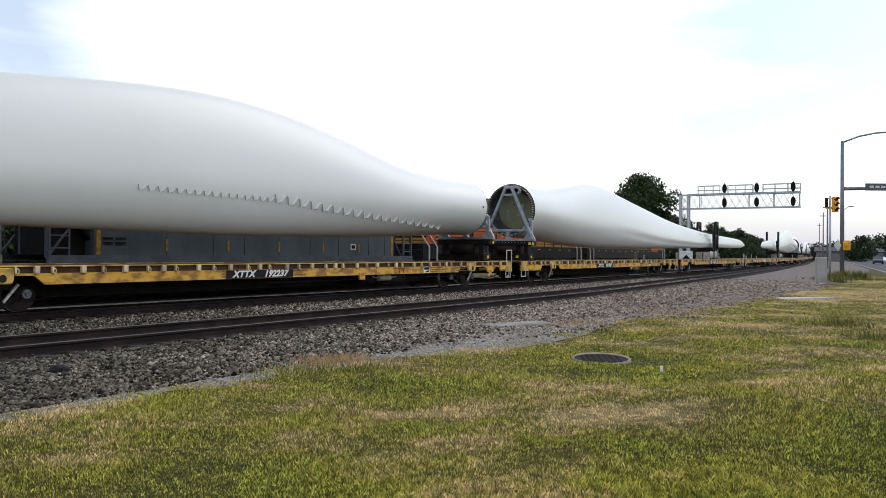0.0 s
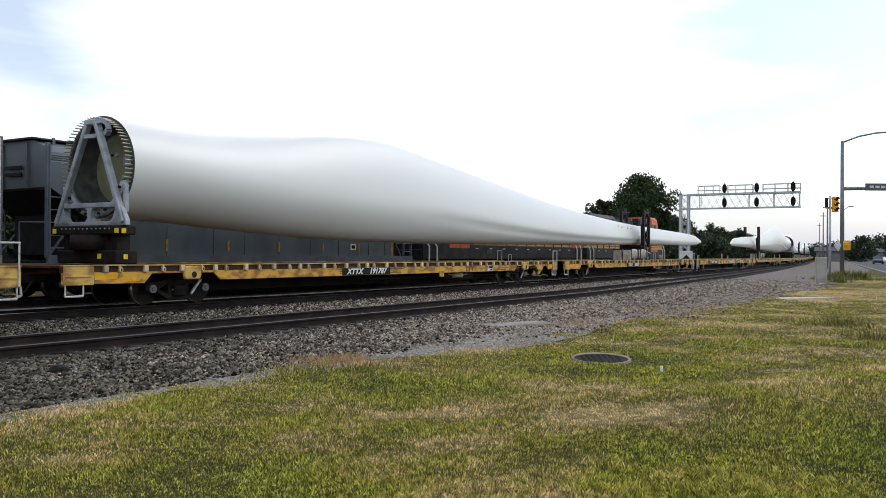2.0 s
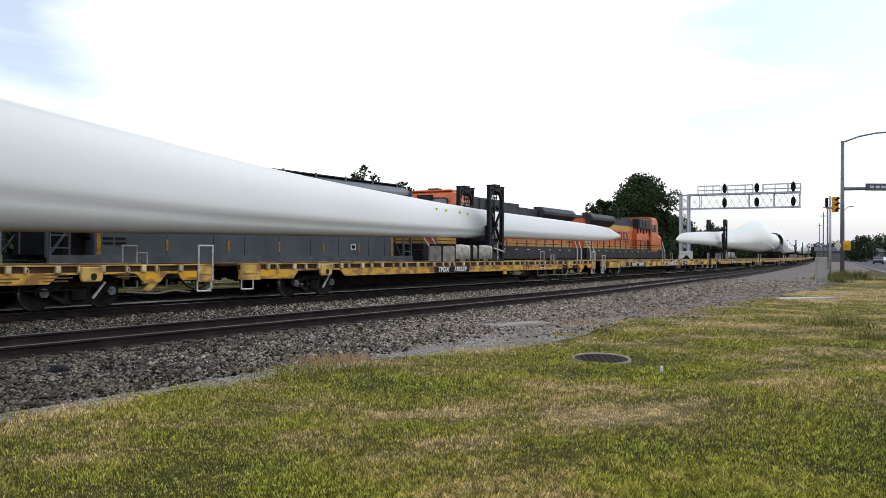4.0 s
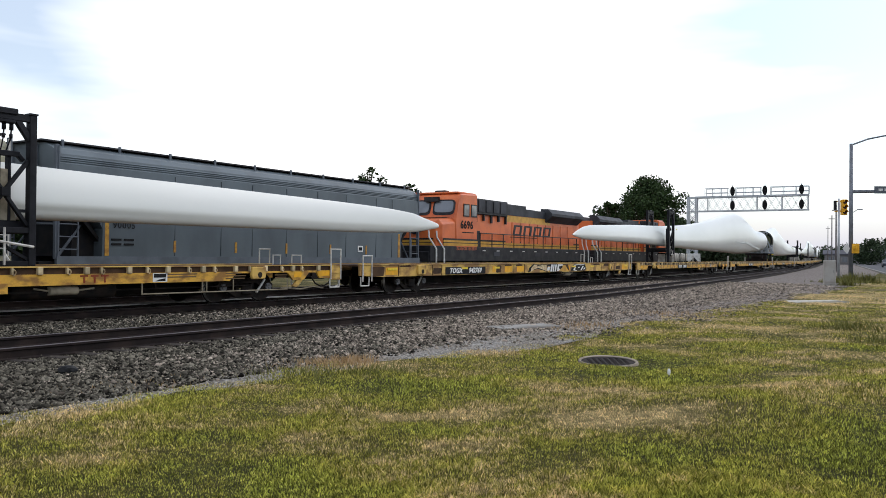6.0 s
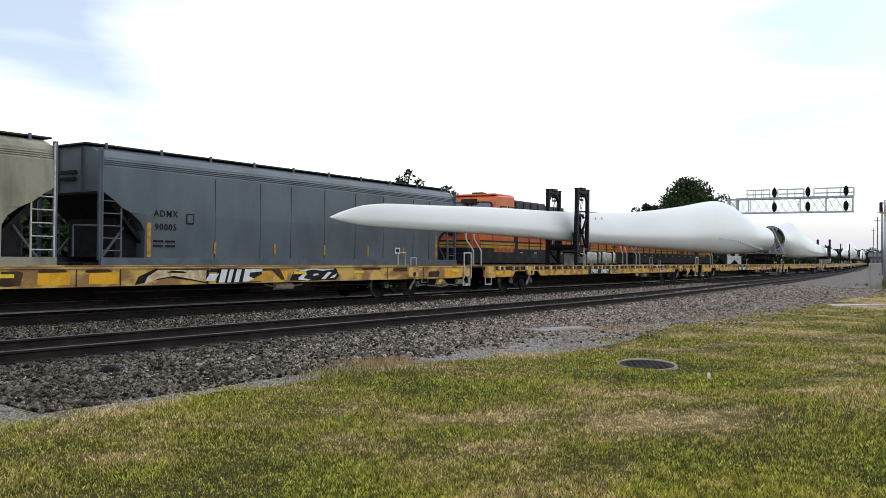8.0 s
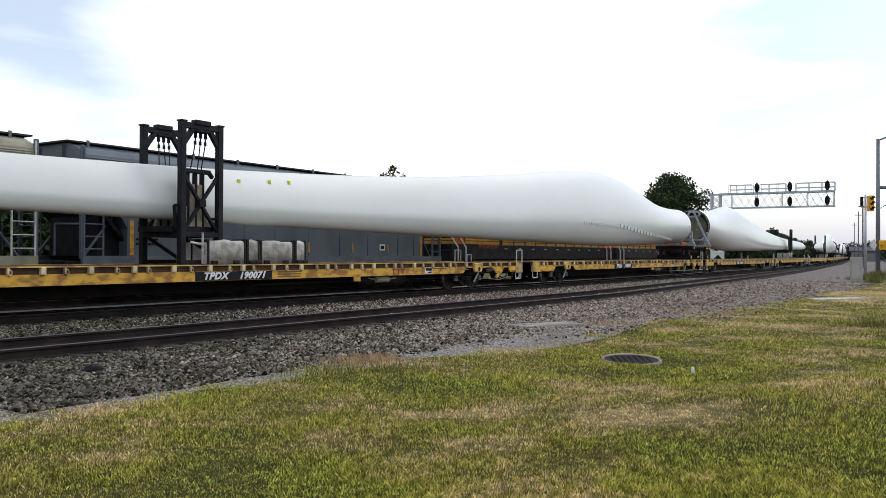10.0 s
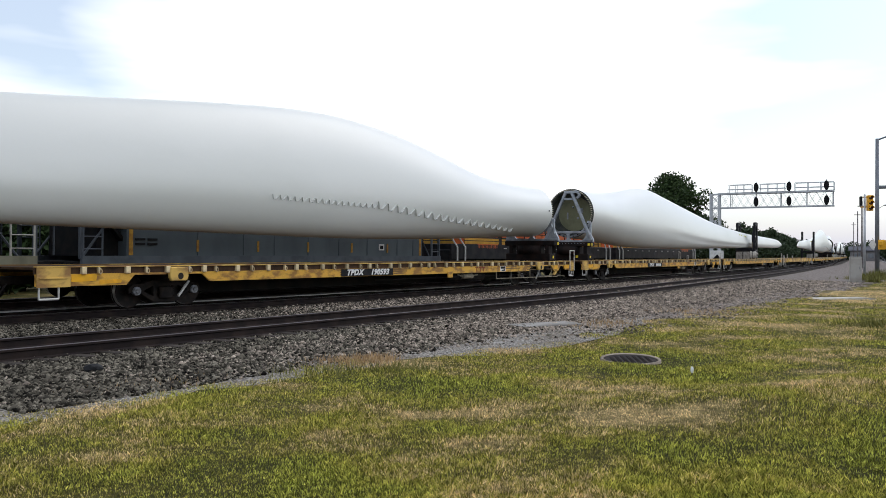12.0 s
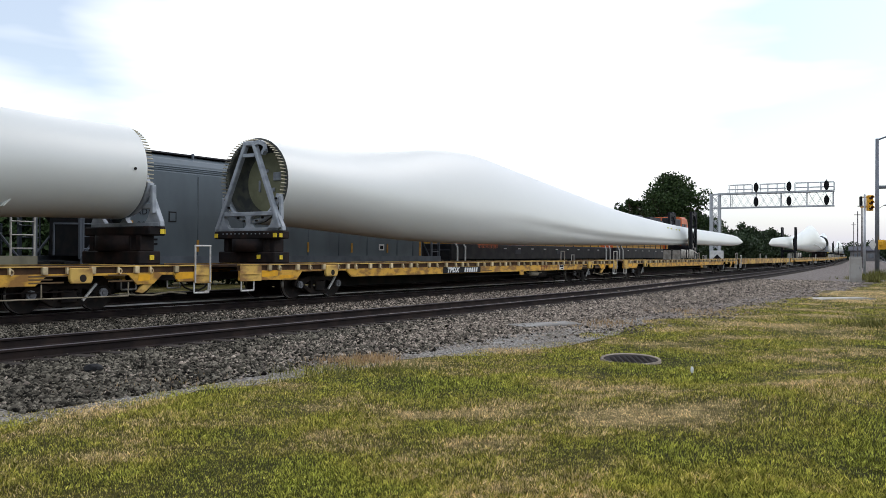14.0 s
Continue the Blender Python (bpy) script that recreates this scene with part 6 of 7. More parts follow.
        for k in range(4):
            x = 10.55 + k * 1.42
            # slanted open block: two uprights and a thin bar above and below
            for u in (0.0, 0.86):
                plate(bm, [(x + u, 2.62), (x + u + 0.26, 2.62), (x + u + 0.46, 3.24), (x + u + 0.2, 3.24)], y0, y1)
            plate(bm, [(x + 0.24 + 0.17, 3.14), (x + 0.89 + 0.17, 3.14), (x + 0.9 + 0.2, 3.24), (x + 0.24 + 0.2, 3.24)], y0, y1)
            if k != 1:
                plate(bm, [(x + 0.24, 2.62), (x + 0.88, 2.62), (x + 0.92, 2.72), (x + 0.28, 2.72)], y0, y1)
        plate(bm, [(10.2, 2.50), (13.9, 2.50), (14.0, 2.54), (10.25, 2.54)], y0, y1)
        part("emblem", bm, LOCO_BLACK, top, "black slanted block emblem on the hood")
        # doors
        for k in range(9):
            x = 9.3 + k * 1.2
            bm = bmesh.new()
            box(bm, x, x + 1.08, side * 0.975 - 0.02, side * 0.975 + 0.02, 2.15, 3.40)
            part("hood_door", bm, ORANGE, top, "", 0.01)
        # radiator wing
        bm = bmesh.new()
        s = side
        loft(bm, [[(x, s * 0.7, 3.5), (x, s * 1.0, 3.55), (x, s * 1.48, 3.95), (x, s * 1.48, 4.12), (x, s * 1.2, 4.4), (x, s * 0.7, 4.42)] for x in (15.2, 20.6)])
        for f in bm.faces:
            f.smooth = False
        part("radiator_wing", bm, LOCO_GREY, top, "dark overhanging radiator")
        # handrails
        bm = bmesh.new()
        bar(bm, (5.6, s * 1.45, 2.62), (20.9, s * 1.45, 2.62), 0.025, 6)
        part("handrail", bm, LOCO_BLACK, top)
        for k in range(12):
            x = 5.7 + k * 1.37
            bm = bmesh.new()
            bar(bm, (x, s * 1.45, 1.6), (x, s * 1.45, 2.64), 0.028, 6)
            part("stanchion", bm, LOCO_BLACK, top)
        for x0, d in ((0.75, 1), (21.55, -1)):
            bm = bmesh.new()
            for dx in (0, 0.75):
                bar(bm, (x0 + d * (dx + 0.25), s * 1.57, 0.75), (x0 + d * (dx + 0.25), s * 1.57, 1.72), 0.04, 6)
                bar(bm, (x0 + d * (dx + 0.25), s * 1.57, 1.72), (x0 + d * (dx - 0.02), s * 1.30, 2.30), 0.04, 6)
                bar(bm, (x0 + d * (dx - 0.02), s * 1.30, 2.30), (x0 + d * (dx - 0.02), s * 1.28, 2.62), 0.04, 6)
            part("step_rail", bm, RAIL_WHITE, top, "white step handrails")
            for k in range(4):
                bm = bmesh.new()
                z = 0.42 + k * 0.3
                box(bm, min(x0 + d * 0.06, x0 + d * 0.7), max(x0 + d * 0.06, x0 + d * 0.7), min(s * 1.2, s * 1.5), max(s * 1.2, s * 1.5), z, z + 0.04)
                part("step", bm, LOCO_BLACK, top)
    bm = bmesh.new()
    box(bm, 9.0, 21.0, -0.96, 0.96, 1.62, 4.0)
    part("hood", bm, ORANGE, top)
    bm = bmesh.new()
    plate(bm, [(9.0, 4.0), (9.0, 4.25), (13.8, 4.25), (14.2, 4.1), (15.2, 4.1), (15.2, 4.0)], -0.9, 0.9)
    box(bm, 9.0, 15.4, -1.0, 1.0, 3.78, 4.22)
    box(bm, 9.6, 12.4, -0.98, 0.98, 4.2, 4.42)
    part("hood_roof", bm, LOCO_GREY, top, "sooty black hood roof")
    bm = bmesh.new()
    box(bm, 3.02, 3.22, -0.42, 0.42, 4.18, 4.42)
    part("headlight_box", bm, LOCO_BLACK, top)
    bm = bmesh.new()
    box(bm, 3.9, 4.35, -0.3, 0.3, 4.70, 4.82)
    part("horn", bm, LOCO_GREY, top)
    bm = bmesh.new()
    loft(bm, [[(x, y * 1.25, z) for y, z in ((-1, 1.2), (1, 1.2), (1.02, 0.65), (0.7, 0.3), (-0.7, 0.3), (-1.02, 0.65))] for x in (8.4, 13.9)])
    part("fuel_tank", bm, LOCO_BLACK, top)
    for s, x0, x1, z0, z1 in ((-1, 1.6, 7.4, 0.55, 1.12), (-1, 14.6, 20.6, 0.55, 1.12), (1, 1.6, 7.4, 0.55, 1.12), (1, 14.6, 20.6, 0.55, 1.12)):
        for k in range(6):
            bm = bmesh.new()
            xa = x0 + k * (x1 - x0) / 6
            box(bm, xa + 0.05, xa + (x1 - x0) / 6 - 0.05, min(s * 0.8, s * 1.12), max(s * 0.8, s * 1.12), z0 + 0.12 * (k % 2), z1)
            part("truck_gear", bm, LOCO_BLACK, top, "", 0.03)
    for xc in (4.4, 17.9):
        bm = bmesh.new()
        for s in (-1, 1):
            plate(bm, [(xc - 2.5, 0.75), (xc + 2.5, 0.75), (xc + 2.6, 0.45), (xc + 1.2, 0.38), (xc - 1.2, 0.38), (xc - 2.6, 0.45)], s * 1.05 - 0.07, s * 1.05 + 0.07)
        tr = part("truck", bm, LOCO_BLACK, top)
        for dx in (-1.85, 0, 1.85):
            for s in (-1, 1):
                again("wheel", TRUCK["wheel"], tr, pose(xc + dx, s * 0.685, 0.53, 0, 0, 180 if s < 0 else 0) @ Matrix.Scale(1.2, 4))
    for x in (0, 21.5):
        bm = bmesh.new()
        box(bm, x, x + 0.8, -0.14, 0.14, 0.62, 0.92)
        part("coupler", bm, FRAME_STEEL, top)
    return top


HOP_S = 9.95
hop_a = hopper(HOP_GREY, "grey covered hopper car with black characters", ("ADMX", "90005"))
hop_a.matrix_basis = chord(HOP_S, HOP_S + HOP, PARKED)
hop_b = hopper(HOP_TAN, "weathered tan-olive covered hopper car", None)
hop_b.matrix_basis = chord(HOP_S - HOP, HOP_S, PARKED)
hop_c = copy_thing(hop_b, chord(HOP_S - 2 * HOP, HOP_S - HOP, PARKED))
loco_a = locomotive()
loco_a.matrix_basis = chord(HOP_S + HOP, HOP_S + HOP + LOCO, PARKED)
loco_b = copy_thing(loco_a, chord(HOP_S + HOP + 2 * LOCO, HOP_S + HOP + LOCO, PARKED))


# ---- signal bridge ----
GS = 103.0


def signal_bridge():
    x, y, a = line(GS, 8.6)
    # local x runs out over the tracks towards the camera, y back along the line
    top = thing("signal_bridge", "galvanised lattice cantilever signal bridge over the tracks", "signal bridge", pose(x, y, 0, 0, 0, -math.degrees(a)))
    for dx in (-0.5, 0.5):
        for dy in (-0.5, 0.5):
            bm = bmesh.new()
            box(bm, dx - 0.09, dx + 0.09, dy - 0.09, dy + 0.09, 0, 9.15)
            part("mast_leg", bm, GALVANISED, top)
    for k in range(9):
        z = 0.4 + k * 0.95
        for dy in (-0.5, 0.5):
            bm = bmesh.new()
            s = 1 if k % 2 else -1
            beam(bm, (-0.45 * s, dy, z), (0.45 * s, dy, z + 0.95), 0.06, 0.06)
            part("lattice", bm, GALVANISED, top)
            bm = bmesh.new()
            beam(bm, (0.45 * s, dy + 0.06, z), (-0.45 * s, dy + 0.06, z + 0.95), 0.06, 0.06)
            part("lattice", bm, GALVANISED, top)
    end = 13.4
    for dy in (-0.5, 0.5):
        for z in (7.42, 9.12):
            bm = bmesh.new()
            box(bm, -0.6, end, dy - 0.07, dy + 0.07, z - 0.08, z + 0.08)
            part("chord", bm, GALVANISED, top)
        for k in range(14):
            u = 0.7 + k * 0.9
            bm = bmesh.new()
            beam(bm, (u, dy, 7.45), (u + 0.9, dy, 9.1), 0.03, 0.03)
            part("truss_web", bm, GALVANISED, top)
            bm = bmesh.new()
            beam(bm, (u, dy + 0.05, 9.1), (u + 0.9, dy + 0.05, 7.45), 0.03, 0.03)
            part("truss_web", bm, GALVANISED, top)
        for k in range(5):
            u = 1.9 + k * 2.85
            bm = bmesh.new()
            box(bm, u - 0.04, u + 0.04, dy - 0.04, dy + 0.04, 7.45, 9.1)
            part("truss_post", bm, GALVANISED, top)
    bm = bmesh.new()
    box(bm, 0.4, end, -0.45, 0.45, 9.22, 9.27)
    part("walkway", bm, GALVANISED, top)
    for u0, u1 in ((1.6, 4.3), (5.2, 8.1), (9.2, end)):
        for dy in (-0.5, 0.5):
            bm = bmesh.new()
            for z in (9.65, 10.2):
                bar(bm, (u0, dy, z), (u1, dy, z), 0.04, 5)
            for k in range(4):
                u = u0 + k * (u1 - u0) / 3
                bar(bm, (u, dy, 9.25), (u, dy, 10.2), 0.04, 5)
            part("guard_rail", bm, GALVANISED, top)
    for lat in (3.7, 0.0, -4.05):
        u = 8.6 - lat
        for z in (9.78, 8.05):
            bm = bmesh.new()
            n = 16
            ring = [(0.28 * math.cos(k * math.tau / n), 0.57 * math.sin(k * math.tau / n)) for k in range(n)]
            loft(bm, [[(u + p, yy, z + q) for p, q in ring] for yy in (-0.80, -0.72)])
            hd = part("signal_head", bm, SIGNAL_BLACK, top, "black oval signal head")
            bm = bmesh.new()
            for k in (-1, 0, 1):
                bar(bm, (u, -0.80, z + k * 0.33), (u, -1.0, z + k * 0.33), 0.12, 10)
            again("hood", mesh_of("hood", bm, SIGNAL_BLACK), hd, Matrix())
            bm = bmesh.new()
            bar(bm, (u, -0.65, z - 0.7), (u, -0.65, z + 0.7), 0.05, 6)
            part("bracket", bm, GALVANISED, top)
    return top


signal_bridge()


def relay_case():
    x, y, a = line(101.0, 8.0)
    top = thing("relay_case", "white steel relay case with a dark diamond panel", "relay case", pose(x, y, 0.02, 0, 0, -math.degrees(a) + 15))
    bm = bmesh.new()
    box(bm, -0.75, 0.75, -0.4, 0.4, 0.25, 2.15)
    part("case", bm, RAIL_WHITE, top, "", 0.03)
    bm = bmesh.new()
    plate(bm, [(0, 0.6), (0.5, 1.15), (0, 1.7), (-0.5, 1.15)], -0.43, -0.4)
    part("panel", bm, SIGNAL_BLACK, top)
    bm = bmesh.new()
    box(bm, -0.65, 0.65, -0.35, 0.35, 0, 0.25)
    part("plinth", bm, CONCRETE, top)


relay_case()


# ---- trees ----
def leaf_cloud(rng, lobes, count, size):
    """Small leaf cards filling uneven lobes: x, y, z, rx, ry, rz."""
    vol = np.array([l[3] * l[4] * l[5] for l in lobes])
    pick = rng.choice(len(lobes), count, p=vol / vol.sum())
    d = rng.normal(0, 1, (count, 3))
    d /= np.linalg.norm(d, axis=1)[:, None]
    r = rng.random(count) ** 0.45
    L = np.array(lobes)[pick]
    c = L[:, :3] + d * r[:, None] * L[:, 3:6]
    u = rng.normal(0, 1, (count, 3))
    u /= np.linalg.norm(u, axis=1)[:, None]
    w = np.cross(u, rng.normal(0, 1, (count, 3)))
    w /= np.linalg.norm(w, axis=1)[:, None]
    k = (size * rng.uniform(0.5, 1.3, count))[:, None]
    return np.stack([c - u * k, c + w * k * 0.6, c + u * k, c - w * k * 0.6], 1).reshape(-1, 3)


def card_mesh(name, co, material):
    me = bpy.data.meshes.new(name)
    n = len(co) // 4
    me.vertices.add(len(co))
    me.vertices.foreach_set("co", co.astype(np.float32).ravel())
    me.loops.add(n * 4)
    me.loops.foreach_set("vertex_index", np.arange(n * 4, dtype=np.int32))
    me.polygons.add(n)
    me.polygons.foreach_set("loop_start", np.arange(0, n * 4, 4, dtype=np.int32))
    me.update(calc_edges=True)
    me.materials.append(material)
    return me


def tree(x, y, height, lobes, seed, count, label, size=0.2):
    """Tapered trunk with limbs to each lobe and a crown of leaf cards."""
    top = thing("tree", label, "tree", pose(x, y, 0), "trees")
    rng = np.random.default_rng(seed)
    bm = bmesh.new()
    fork = height * 0.32
    bar(bm, (0, 0, -0.1), (0.1, 0, fork), 0.26, 10, 0.19)
    for l in lobes:
        a = Vector((0.1, 0, fork * rng.uniform(0.75, 1.0)))
        e = Vector(l[:3])
        m = a.lerp(e, 0.5) + Vector((rng.uniform(-0.3, 0.3), rng.uniform(-0.3, 0.3), 0.3))
        bar(bm, a, m, 0.12, 7, 0.08)
        bar(bm, m, e, 0.08, 6, 0.03)
        for k in range(4):
            t = e + Vector(rng.uniform(-1, 1, 3)) * 0.8 * min(l[3:6])
            bar(bm, m.lerp(e, 0.6), t, 0.035, 5, 0.012)
    part("trunk", bm, BARK, top, "grey-brown trunk and limbs")
    ob = new("crown", card_mesh("crown", leaf_cloud(rng, lobes, count, size), LEAVES))
    ob.parent = top
    tagged(ob, "dark green leaves")
    return top


def crown_lobes(rng, w, h0, h1, n, r0=0.075, r1=0.17):
    out = []
    for k in range(n):
        t = rng.uniform(0, math.tau)
        u = rng.random() ** 0.6
        zc = h0 + (h1 - h0) * rng.uniform(0.15, 0.92)
        q = math.sin(math.pi * min(1, max(0.0, (zc - h0) / (h1 - h0) * 0.85 + 0.12)))
        r = rng.uniform(r0, r1) * w
        out.append((u * w * 0.45 * q * math.cos(t), u * w * 0.45 * q * math.sin(t), zc - r * 0.3, r, r, r * 0.8))
    return out


rng_t = np.random.default_rng(21)
tree(27.3, 116, 12.4, crown_lobes(rng_t, 13.4, 2.6, 13.2, 54), 22, 17500, "broad dark green tree beside the railway", 0.2)
tree(22.2, 117, 9.0, crown_lobes(rng_t, 4.6, 4.0, 9.7, 11), 23, 1700, "small thin-leaved tree beside a larger one", 0.22)
tree(-5.85, 62, 8.0, [(-0.5, 0, 7.2, 0.6, 0.6, 0.5), (0.1, 0, 7.7, 0.5, 0.5, 0.4), (0.75, 0.2, 7.0, 0.5, 0.5, 0.5), (0.2, 0, 6.2, 0.9, 0.9, 0.6)], 24, 330, "tall thin tree with sparse top leaves", 0.17)
tree(-3.0, 62, 7.1, [(0, 0, 6.6, 0.45, 0.4, 0.35), (0.4, 0, 6.2, 0.5, 0.5, 0.4), (-0.3, 0, 5.8, 0.7, 0.7, 0.5)], 25, 230, "tall thin tree with sparse top leaves", 0.16)


def woods(name, label, places, seed, per, size, material):
    """A far belt of trees as one mass of leaf cards."""
    rng = np.random.default_rng(seed)
    out = []
    for x, y, w, h in places:
        out.append(leaf_cloud(rng, [(x + a, y + b, max(c, 0.8), r, q, s) for a, b, c, r, q, s in crown_lobes(rng, w, 0.2 * h, h, 9, 0.11, 0.23)] + [(x, y, h * 0.35, w * 0.42, w * 0.4, h * 0.35)], per, size))
    ob = new(name, card_mesh(name, np.concatenate(out), material))
    return tagged(ob, label, "trees", "", "stuff")


belt = []
for k in range(84):
    s = 122 + k * 8.5 + rng_t.uniform(-3, 3)
    x, y, _ = line(s, 21 + rng_t.uniform(0, 6))
    belt.append((x, y, rng_t.uniform(8, 12), rng_t.uniform(9.8, 11.4)))
woods("far_trees", "dark green belt of trees beyond the railway", belt, 31, 2100, 0.4, LEAVES_FAR)
edge = []
for k in range(46):
    az = radians(17.5 + k * 0.55)
    d = rng_t.uniform(260, 430)
    tall = rng_t.uniform(4.2, 5.2)
    if az > radians(23.5):
        # the woods beyond the street grow taller to the right
        tall = rng_t.uniform(0.95, 1.15) * (1.6 + d * (0.0150 + 0.0028 * max(0.0, math.degrees(az) - 24.6)))
    edge.append((d * math.sin(az), d * math.cos(az), rng_t.uniform(9, 15), tall))
for k in range(40):
    az = radians(-32 + k * 1.3)
    d = rng_t.uniform(300, 420)
    edge.append((d * math.sin(az), d * math.cos(az), rng_t.uniform(12, 22), rng_t.uniform(5, 7)))
woods("horizon_trees", "distant dark green trees along the horizon", edge, 32, 1500, 0.42, LEAVES_FAR)
# unseen belt, added to keep low skylight off the sides of the trains
unseen_belt = []
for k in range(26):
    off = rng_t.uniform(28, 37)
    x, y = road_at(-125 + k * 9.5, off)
    unseen_belt.append((x, y, rng_t.uniform(7, 11), rng_t.uniform(6.0, 9.0)))
woods("street_trees", "unseen dark green trees added to block low light", unseen_belt, 34, 1800, 0.4, LEAVES_FAR)
scrub = []
for k in range(24):
    x, y, _ = line(-10 + k * 1.7, 14 + rng_t.uniform(0, 4))
    scrub.append((x, y, rng_t.uniform(3.2, 4.8), rng_t.uniform(4.0, 5.2)))
woods("scrub", "green scrub behind the standing train", scrub, 33, 5200, 0.2, LEAVES)


# ---- street corner ----
def signal_pole():
    top = thing("signal_pole", "tall grey steel traffic-signal pole with lamp arm", "signal pole", pose(29.2, 62, 0.0))
    bm = bmesh.new()
    bar(bm, (0, 0, 0.0), (0, 0, 10.05), 0.16, 14, 0.12)
    part("pole", bm, POLE, top)
    bm = bmesh.new()
    bar(bm, (0, 0, -0.02), (0, 0, 0.25), 0.36, 14)
    part("footing", bm, CONCRETE, top)
    bm = bmesh.new()
    pts = [(0, 0, 9.95), (1.2, 0, 10.4), (2.4, 0, 10.65), (4.2, 0, 10.8)]
    for p, q in zip(pts, pts[1:]):
        bar(bm, p, q, 0.06, 8)
    part("lamp_arm", bm, POLE, top)
    bm = bmesh.new()
    loft(bm, [[(x, y * w, 10.8 + z * h) for y, z in ((-1, 0), (-0.7, 1), (0.7, 1), (1, 0), (0.6, -0.6), (-0.6, -0.6))] for x, w, h in ((4.1, 0.06, 0.06), (4.4, 0.17, 0.13), (4.9, 0.15, 0.1), (5.0, 0.05, 0.04))])
    part("lamp_head", bm, POLE, top)
    bm = bmesh.new()
    bar(bm, (0, 0, 6.55), (9.5, 0, 6.75), 0.13, 10, 0.08)
    part("mast_arm", bm, POLE, top)
    bm = bmesh.new()
    box(bm, 1.6, 4.6, -0.2, -0.16, 6.42, 6.95)
    sg = part("street_sign", bm, SIGN_GREEN, top, "dark street-name sign")
    bm = bmesh.new()
    for k in range(6):
        box(bm, 1.9 + k * 0.42, 2.2 + k * 0.42, -0.215, -0.2, 6.6, 6.78)
    again("sign_bars", mesh_of("sign_bars", bm, RAIL_WHITE), sg, Matrix())
    bm = bmesh.new()
    box(bm, -0.05, 0.42, -0.45, -0.2, 2.05, 2.75)
    box(bm, -0.15, 0.15, -0.6, -0.45, 2.35, 2.65)
    part("walk_signal", bm, SIGNAL_YELLOW, top, "orange-yellow walk signal", 0.04)
    bm = bmesh.new()
    plate(bm, [(-0.75, 2.4), (-0.4, 2.0), (-0.2, 2.4), (-0.4, 2.8)], -0.30, -0.28)
    part("side_sign", bm, RAIL_WHITE, top, "pale diamond sign")


def traffic_signal():
    top = thing("traffic_signal", "yellow three-light traffic signal on a thin pole", "traffic signal", pose(27.4, 60, 0.0))
    bm = bmesh.new()
    bar(bm, (0, 0, 0), (0, 0, 5.9), 0.09, 10, 0.07)
    part("pole", bm, GALVANISED, top)
    bm = bmesh.new()
    box(bm, 0.16, 0.52, -0.2, 0.14, 4.74, 5.83)
    hd = part("housing", bm, SIGNAL_YELLOW, top, "", 0.03)
    for k in range(3):
        z = 4.93 + k * 0.36
        bm = bmesh.new()
        bar(bm, (0.34, -0.18, z), (0.34, -0.22, z), 0.13, 14)
        again("lens", mesh_of("lens", bm, LENS), hd, Matrix())
        bm = bmesh.new()
        n = 10
        loft(bm, [[(0.34 + r * math.cos(math.pi * q / (n - 1)), yy, z + r * math.sin(math.pi * q / (n - 1))) for q in range(n)] + [(0.34 + (r - 0.01) * math.cos(math.pi * q / (n - 1)), yy, z + (r - 0.01) * math.sin(math.pi * q / (n - 1))) for q in range(n - 1, -1, -1)] for yy, r in ((-0.2, 0.15), (-0.45, 0.15))])
        again("visor", mesh_of("visor", bm, SIGNAL_YELLOW), hd, Matrix())
    bm = bmesh.new()
    box(bm, -0.34, -0.2, -0.15, 0.1, 5.1, 5.75)
    part("side_housing", bm, SIGNAL_BLACK, top, "dark second housing seen edge-on", 0.03)
    for z in (5.0, 5.7):
        bm = bmesh.new()
        bar(bm, (-0.3, 0, z), (0.3, 0, z), 0.04, 6)
        part("bracket", bm, SIGNAL_YELLOW, top)


def cabinet():
    top = thing("utility_cabinet", "plain grey steel utility cabinet on grass", "cabinet", pose(23.2, 52, 0.0, 0, 0, -18))
    bm = bmesh.new()
    box(bm, -0.32, 0.32, -0.3, 0.3, 0.08, 1.55)
    part("case", bm, CABINET, top, "", 0.02)
    bm = bmesh.new()
    box(bm, -0.28, 0.28, -0.32, -0.3, 0.2, 1.45)
    part("door", bm, CABINET, top, "", 0.008)
    bm = bmesh.new()
    box(bm, -0.4, 0.4, -0.38, 0.38, -0.02, 0.08)
    part("base", bm, CONCRETE, top)
    bm = bmesh.new()
    bar(bm, (0.2, -0.335, 0.8), (0.2, -0.335, 0.95), 0.015, 6)
    part("handle", bm, POLE, top)


def bollard(x, y, h, w):
    top = thing("meter_post", "grey steel meter box on a post", "meter post", pose(x, y, 0.0))
    bm = bmesh.new()
    bar(bm, (0, 0, 0), (0, 0, h), 0.06, 8)
    part("post", bm, POLE, top)
    bm = bmesh.new()
    box(bm, -w, w, -0.15, 0.15, h * 0.25, h)
    part("box", bm, CABINET, top, "", 0.02)


def utility_pole(x, y, h):
    top = thing("utility_pole", "weathered wooden utility pole with crossarm", "utility pole", pose(x, y, 0), "utility poles")
    bm = bmesh.new()
    bar(bm, (0, 0, 0), (0, 0, h), 0.13, 8, 0.09)
    part("pole", bm, WOOD_POLE, top)
    bm = bmesh.new()
    box(bm, -0.55, 0.55, -0.05, 0.05, h - 0.7, h - 0.58)
    part("crossarm", bm, WOOD_POLE, top)


